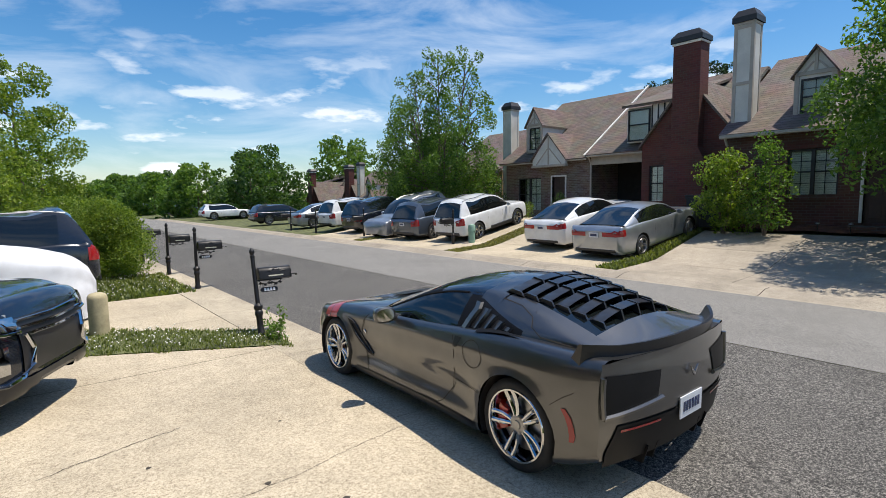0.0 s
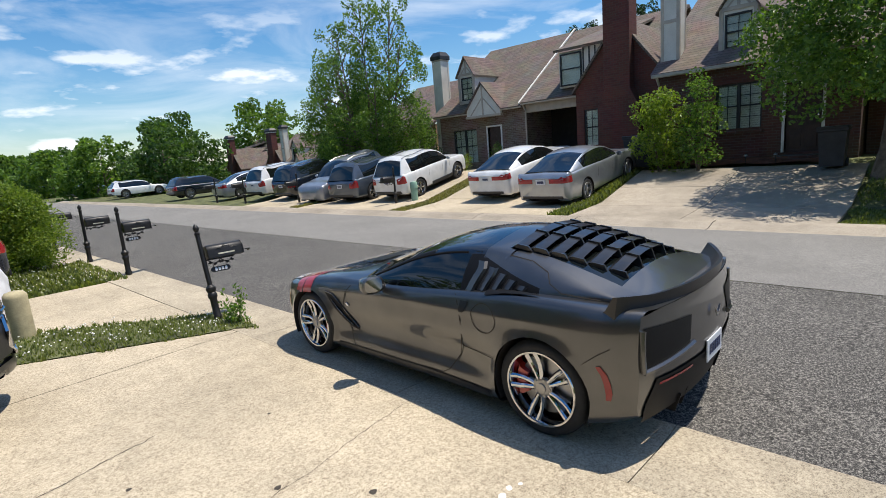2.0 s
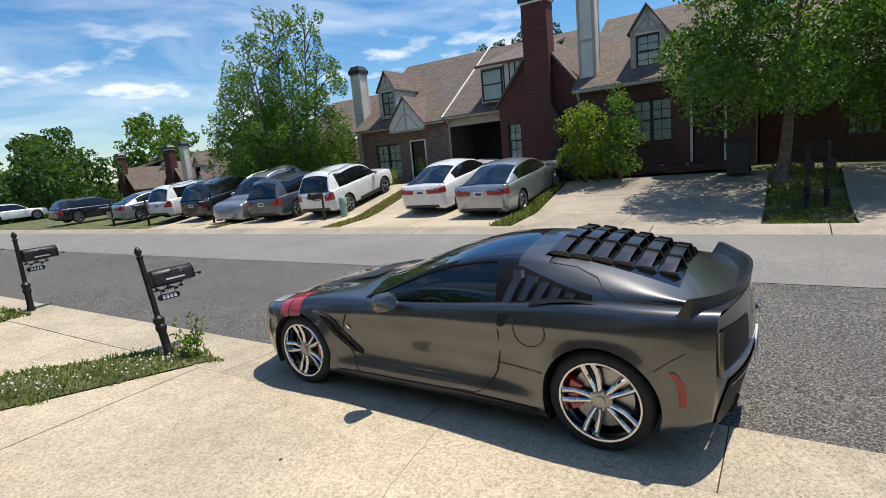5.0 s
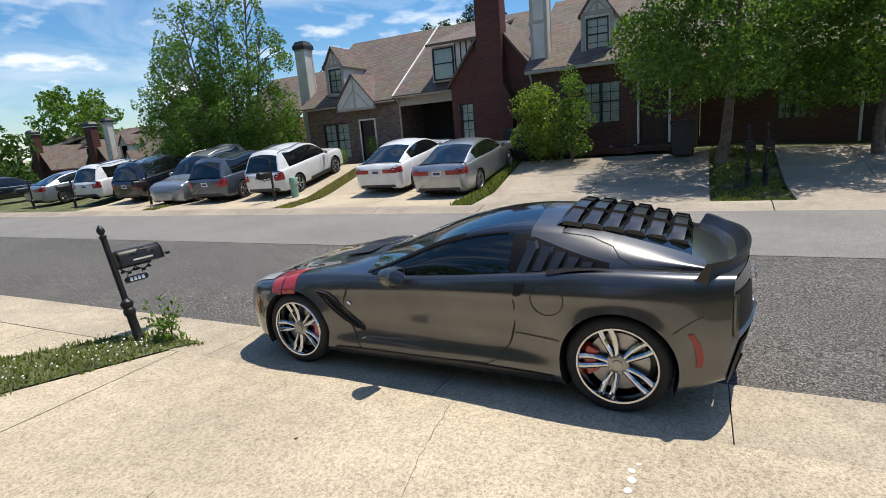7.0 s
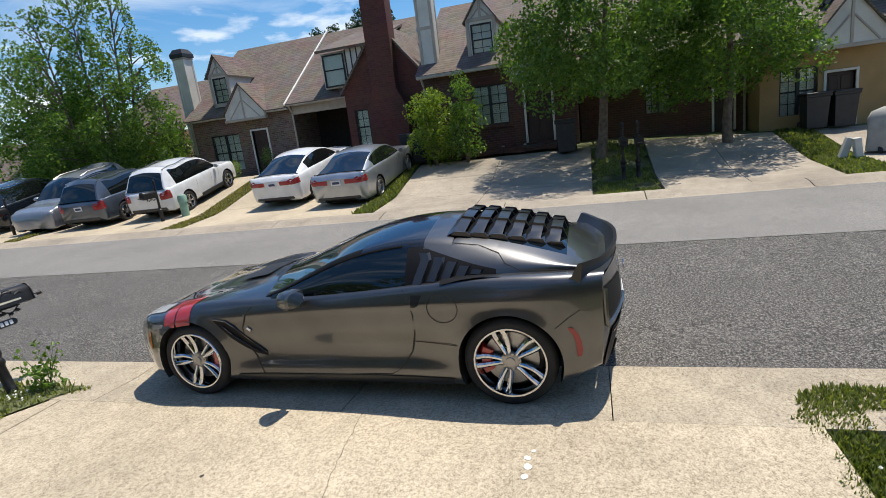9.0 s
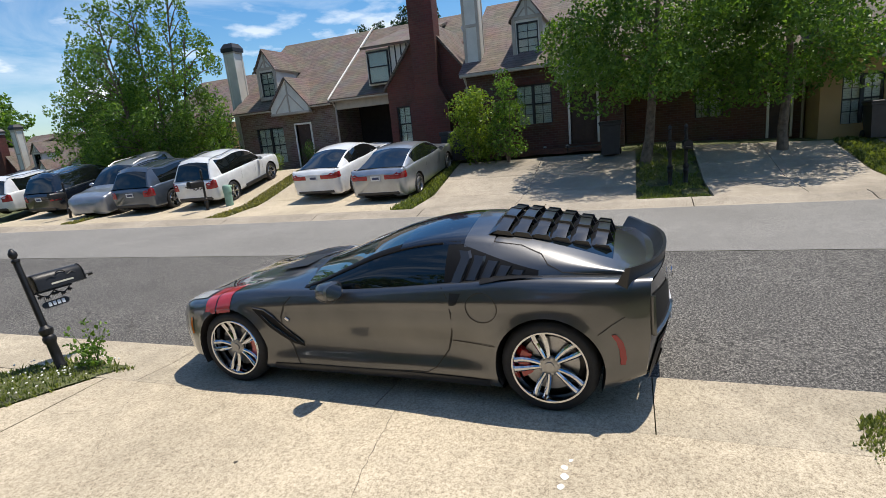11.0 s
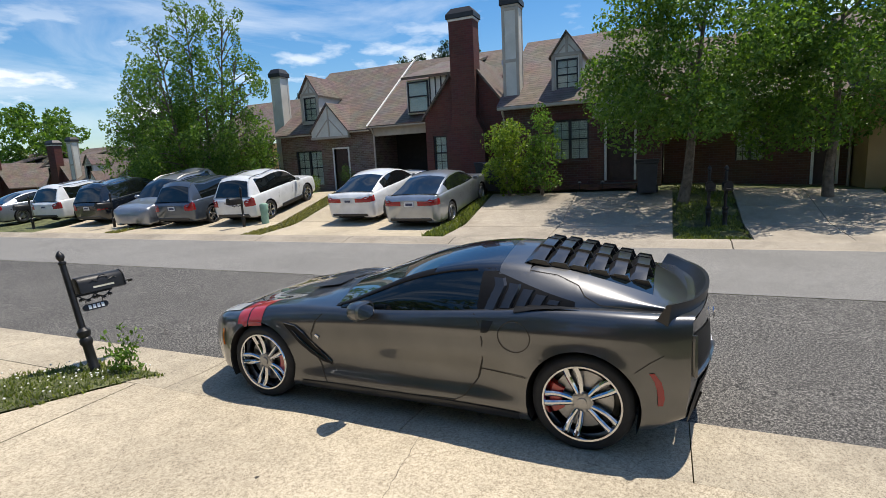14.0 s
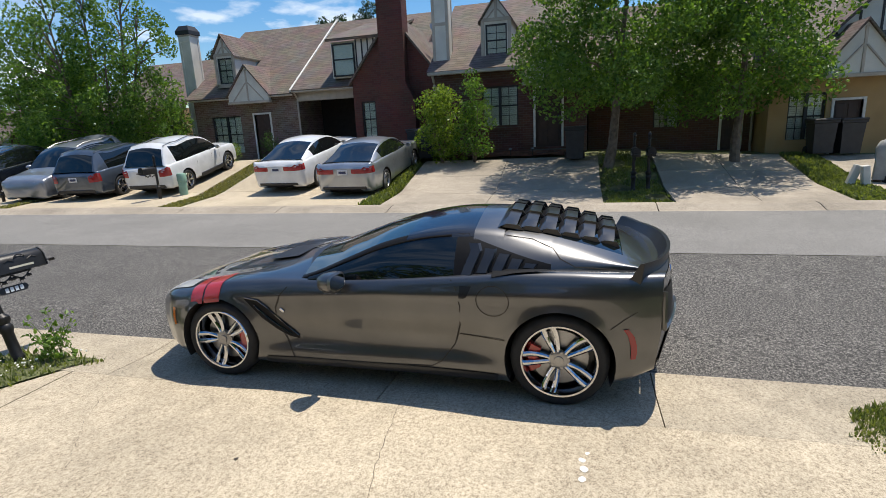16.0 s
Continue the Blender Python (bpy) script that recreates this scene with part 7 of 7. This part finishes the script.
shell_v, shell_f = [], []
for ob in dark_suv.children:
    if ob.type == "MESH":
        k = len(shell_v)
        shell_v += [v.co.copy() for v in ob.data.vertices]
        shell_f += [[i + k for i in p.vertices] for p in ob.data.polygons]
shell = BVHTree.FromPolygons(shell_v, shell_f)


def on_nose(x, z, out=0.0):
    """A point just in front of the car's nose."""
    z *= 1.12
    at = shell.ray_cast(Vector((x, 9.0, z)), Vector((0, -1, 0)))[0]
    y = at.y if at is not None and at.y > NOSE - 0.6 else NOSE - 0.02 - 0.30 * (abs(x) / wide) ** 2.6
    return (x, y + out * 0.5, z)


g = Geo().grid([[on_nose(x, z, 0.03) for x in np.linspace(-0.52, 0.52, 15)] for z in np.linspace(0.44, 0.86, 7)])
part("grille", g, SATIN_BLACK, dark_suv, "black grille with bright bars")
for k in range(3):
    part("grille_bar", Geo().tube([on_nose(x, 0.72 + 0.055 * k + 0.03 * abs(x), 0.05) for x in np.linspace(-0.5, 0.5, 13)], 0.016, 6), CHROME, dark_suv, "bright grille bar")
for s in (-1, 1):
    g = Geo().grid([[on_nose(s * x, z + 0.06 * (x - 0.5), 0.04) for x in np.linspace(0.50, 0.86, 8)] for z in np.linspace(0.78, 0.88, 4)])
    part("head_lamp", g, CHROME, dark_suv, "clear slim head lamp")
    g = Geo()
    g.tube([on_nose(s * x, z, 0.055) for x, z in ((0.46, 0.74), (0.42, 0.62), (0.44, 0.50), (0.54, 0.42), (0.68, 0.39), (0.80, 0.41))], 0.022, 6)
    g.tube([on_nose(s * x, z, 0.05) for x, z in ((0.50, 0.76), (0.66, 0.765), (0.84, 0.80))], 0.014, 6)
    part("front_trim", g, CHROME, dark_suv, "bright C-shaped front trim")
    g = Geo().grid([[on_nose(s * x, z, 0.04) for x in np.linspace(0.64, 0.74, 4)] for z in np.linspace(0.47, 0.68, 5)])
    part("fog_lamp", g, CHROME, dark_suv, "tall lamp cluster in the bumper")
g = Geo().grid([[on_nose(x, z, 0.035) for x in np.linspace(-0.8, 0.8, 15)] for z in np.linspace(0.26, 0.40, 4)])
part("front_skirt", g, SATIN_BLACK, dark_suv)


# ---- row further up the street ----
copy_thing(house_g, Matrix.Translation((23.0, 47.2, -1.0)))
copy_thing(house_a, Matrix.Translation((21.85, 40.2, -1.0)))
copy_thing(house_g, Matrix.Translation((23.0, 56.1, -1.0)))
tan_house = plain_unit(18.4, 17.5, 5.2, STONE_TAN, "tan stone-faced house half hidden by a tree", [(20.4, 21.6, 1.2, 2.5)], (19.0, 19.7, 0.9, 2.6), False)

# covered grill on the drive at the end of the row
grill = thing("covered_grill", (9.3, -6.9, plan_rise(9.3, -6.9)), "wheeled grill under a loose grey cover", "grill")
rows_g = []
for z, k in ((0.12, 0.42), (0.5, 0.40), (0.8, 0.42), (0.95, 0.36), (1.03, 0.2), (1.05, 0.0)):
    rows_g.append([(9.3 + k * 0.8 * math.cos(a) * (1 + 0.06 * math.sin(5 * a)), -6.9 + k * 1.25 * math.sin(a) * (1 + 0.06 * math.cos(7 * a)), plan_rise(9.3, -6.9) + z) for a in np.linspace(0, 2 * math.pi, 29)[:-1]])
part("cover", Geo().grid(rows_g, True), COVER_GREY, grill, smooth=60)
for dy in (-0.35, 0.35):
    part("wheel", Geo().lathe([(0, -0.03), (0.09, -0.03), (0.1, 0), (0.09, 0.03), (0, 0.03)], 14, Matrix.Translation((9.1, -6.9 + dy, plan_rise(9.3, -6.9) + 0.12)) @ pose(0, 0, 0, 90, 0, 0)), RUBBER, grill)

# ruts and chalk marks on the street, hairline joints
for i, (a, b) in enumerate([((-0.1, 5.0), (0.4, 5.6)), ((0.05, 5.8), (0.35, 6.7)), ((0.2, -2.6), (0.35, -2.9))]):
    crack(road, a, b, 30 + i, 0.012, 0.05, 14, 0.036)

dish = thing("satellite_dish", (15.2, 5.15, 5.2), "small dark satellite dish beside the chimney", "satellite dish")
part("reflector", Geo().lathe([(0.0, 0.0), (0.12, 0.015), (0.24, 0.06), (0.25, 0.07)], 20, Matrix.Translation((15.1, 5.05, 5.35)) @ pose(0, 0, 0, 60, 0, -40)), STEEL, dish)
part("mast", Geo().tube([(15.2, 5.15, 4.9), (15.15, 5.1, 5.3)], 0.02, 6), IRON, dish)
part("feed_arm", Geo().tube([(15.1, 5.05, 5.32), (14.98, 4.78, 5.40)], 0.012, 5), IRON, dish)

# the row across the street stands at its true distance and size
for ob in [o for o in scene.objects if o.parent is None and o.location.x > 7.9 and o.matrix_basis.translation.x > 7.9]:
    if ob["category"] != "car" and "kind" not in ob:
        ob.matrix_basis = FAR @ ob.matrix_basis
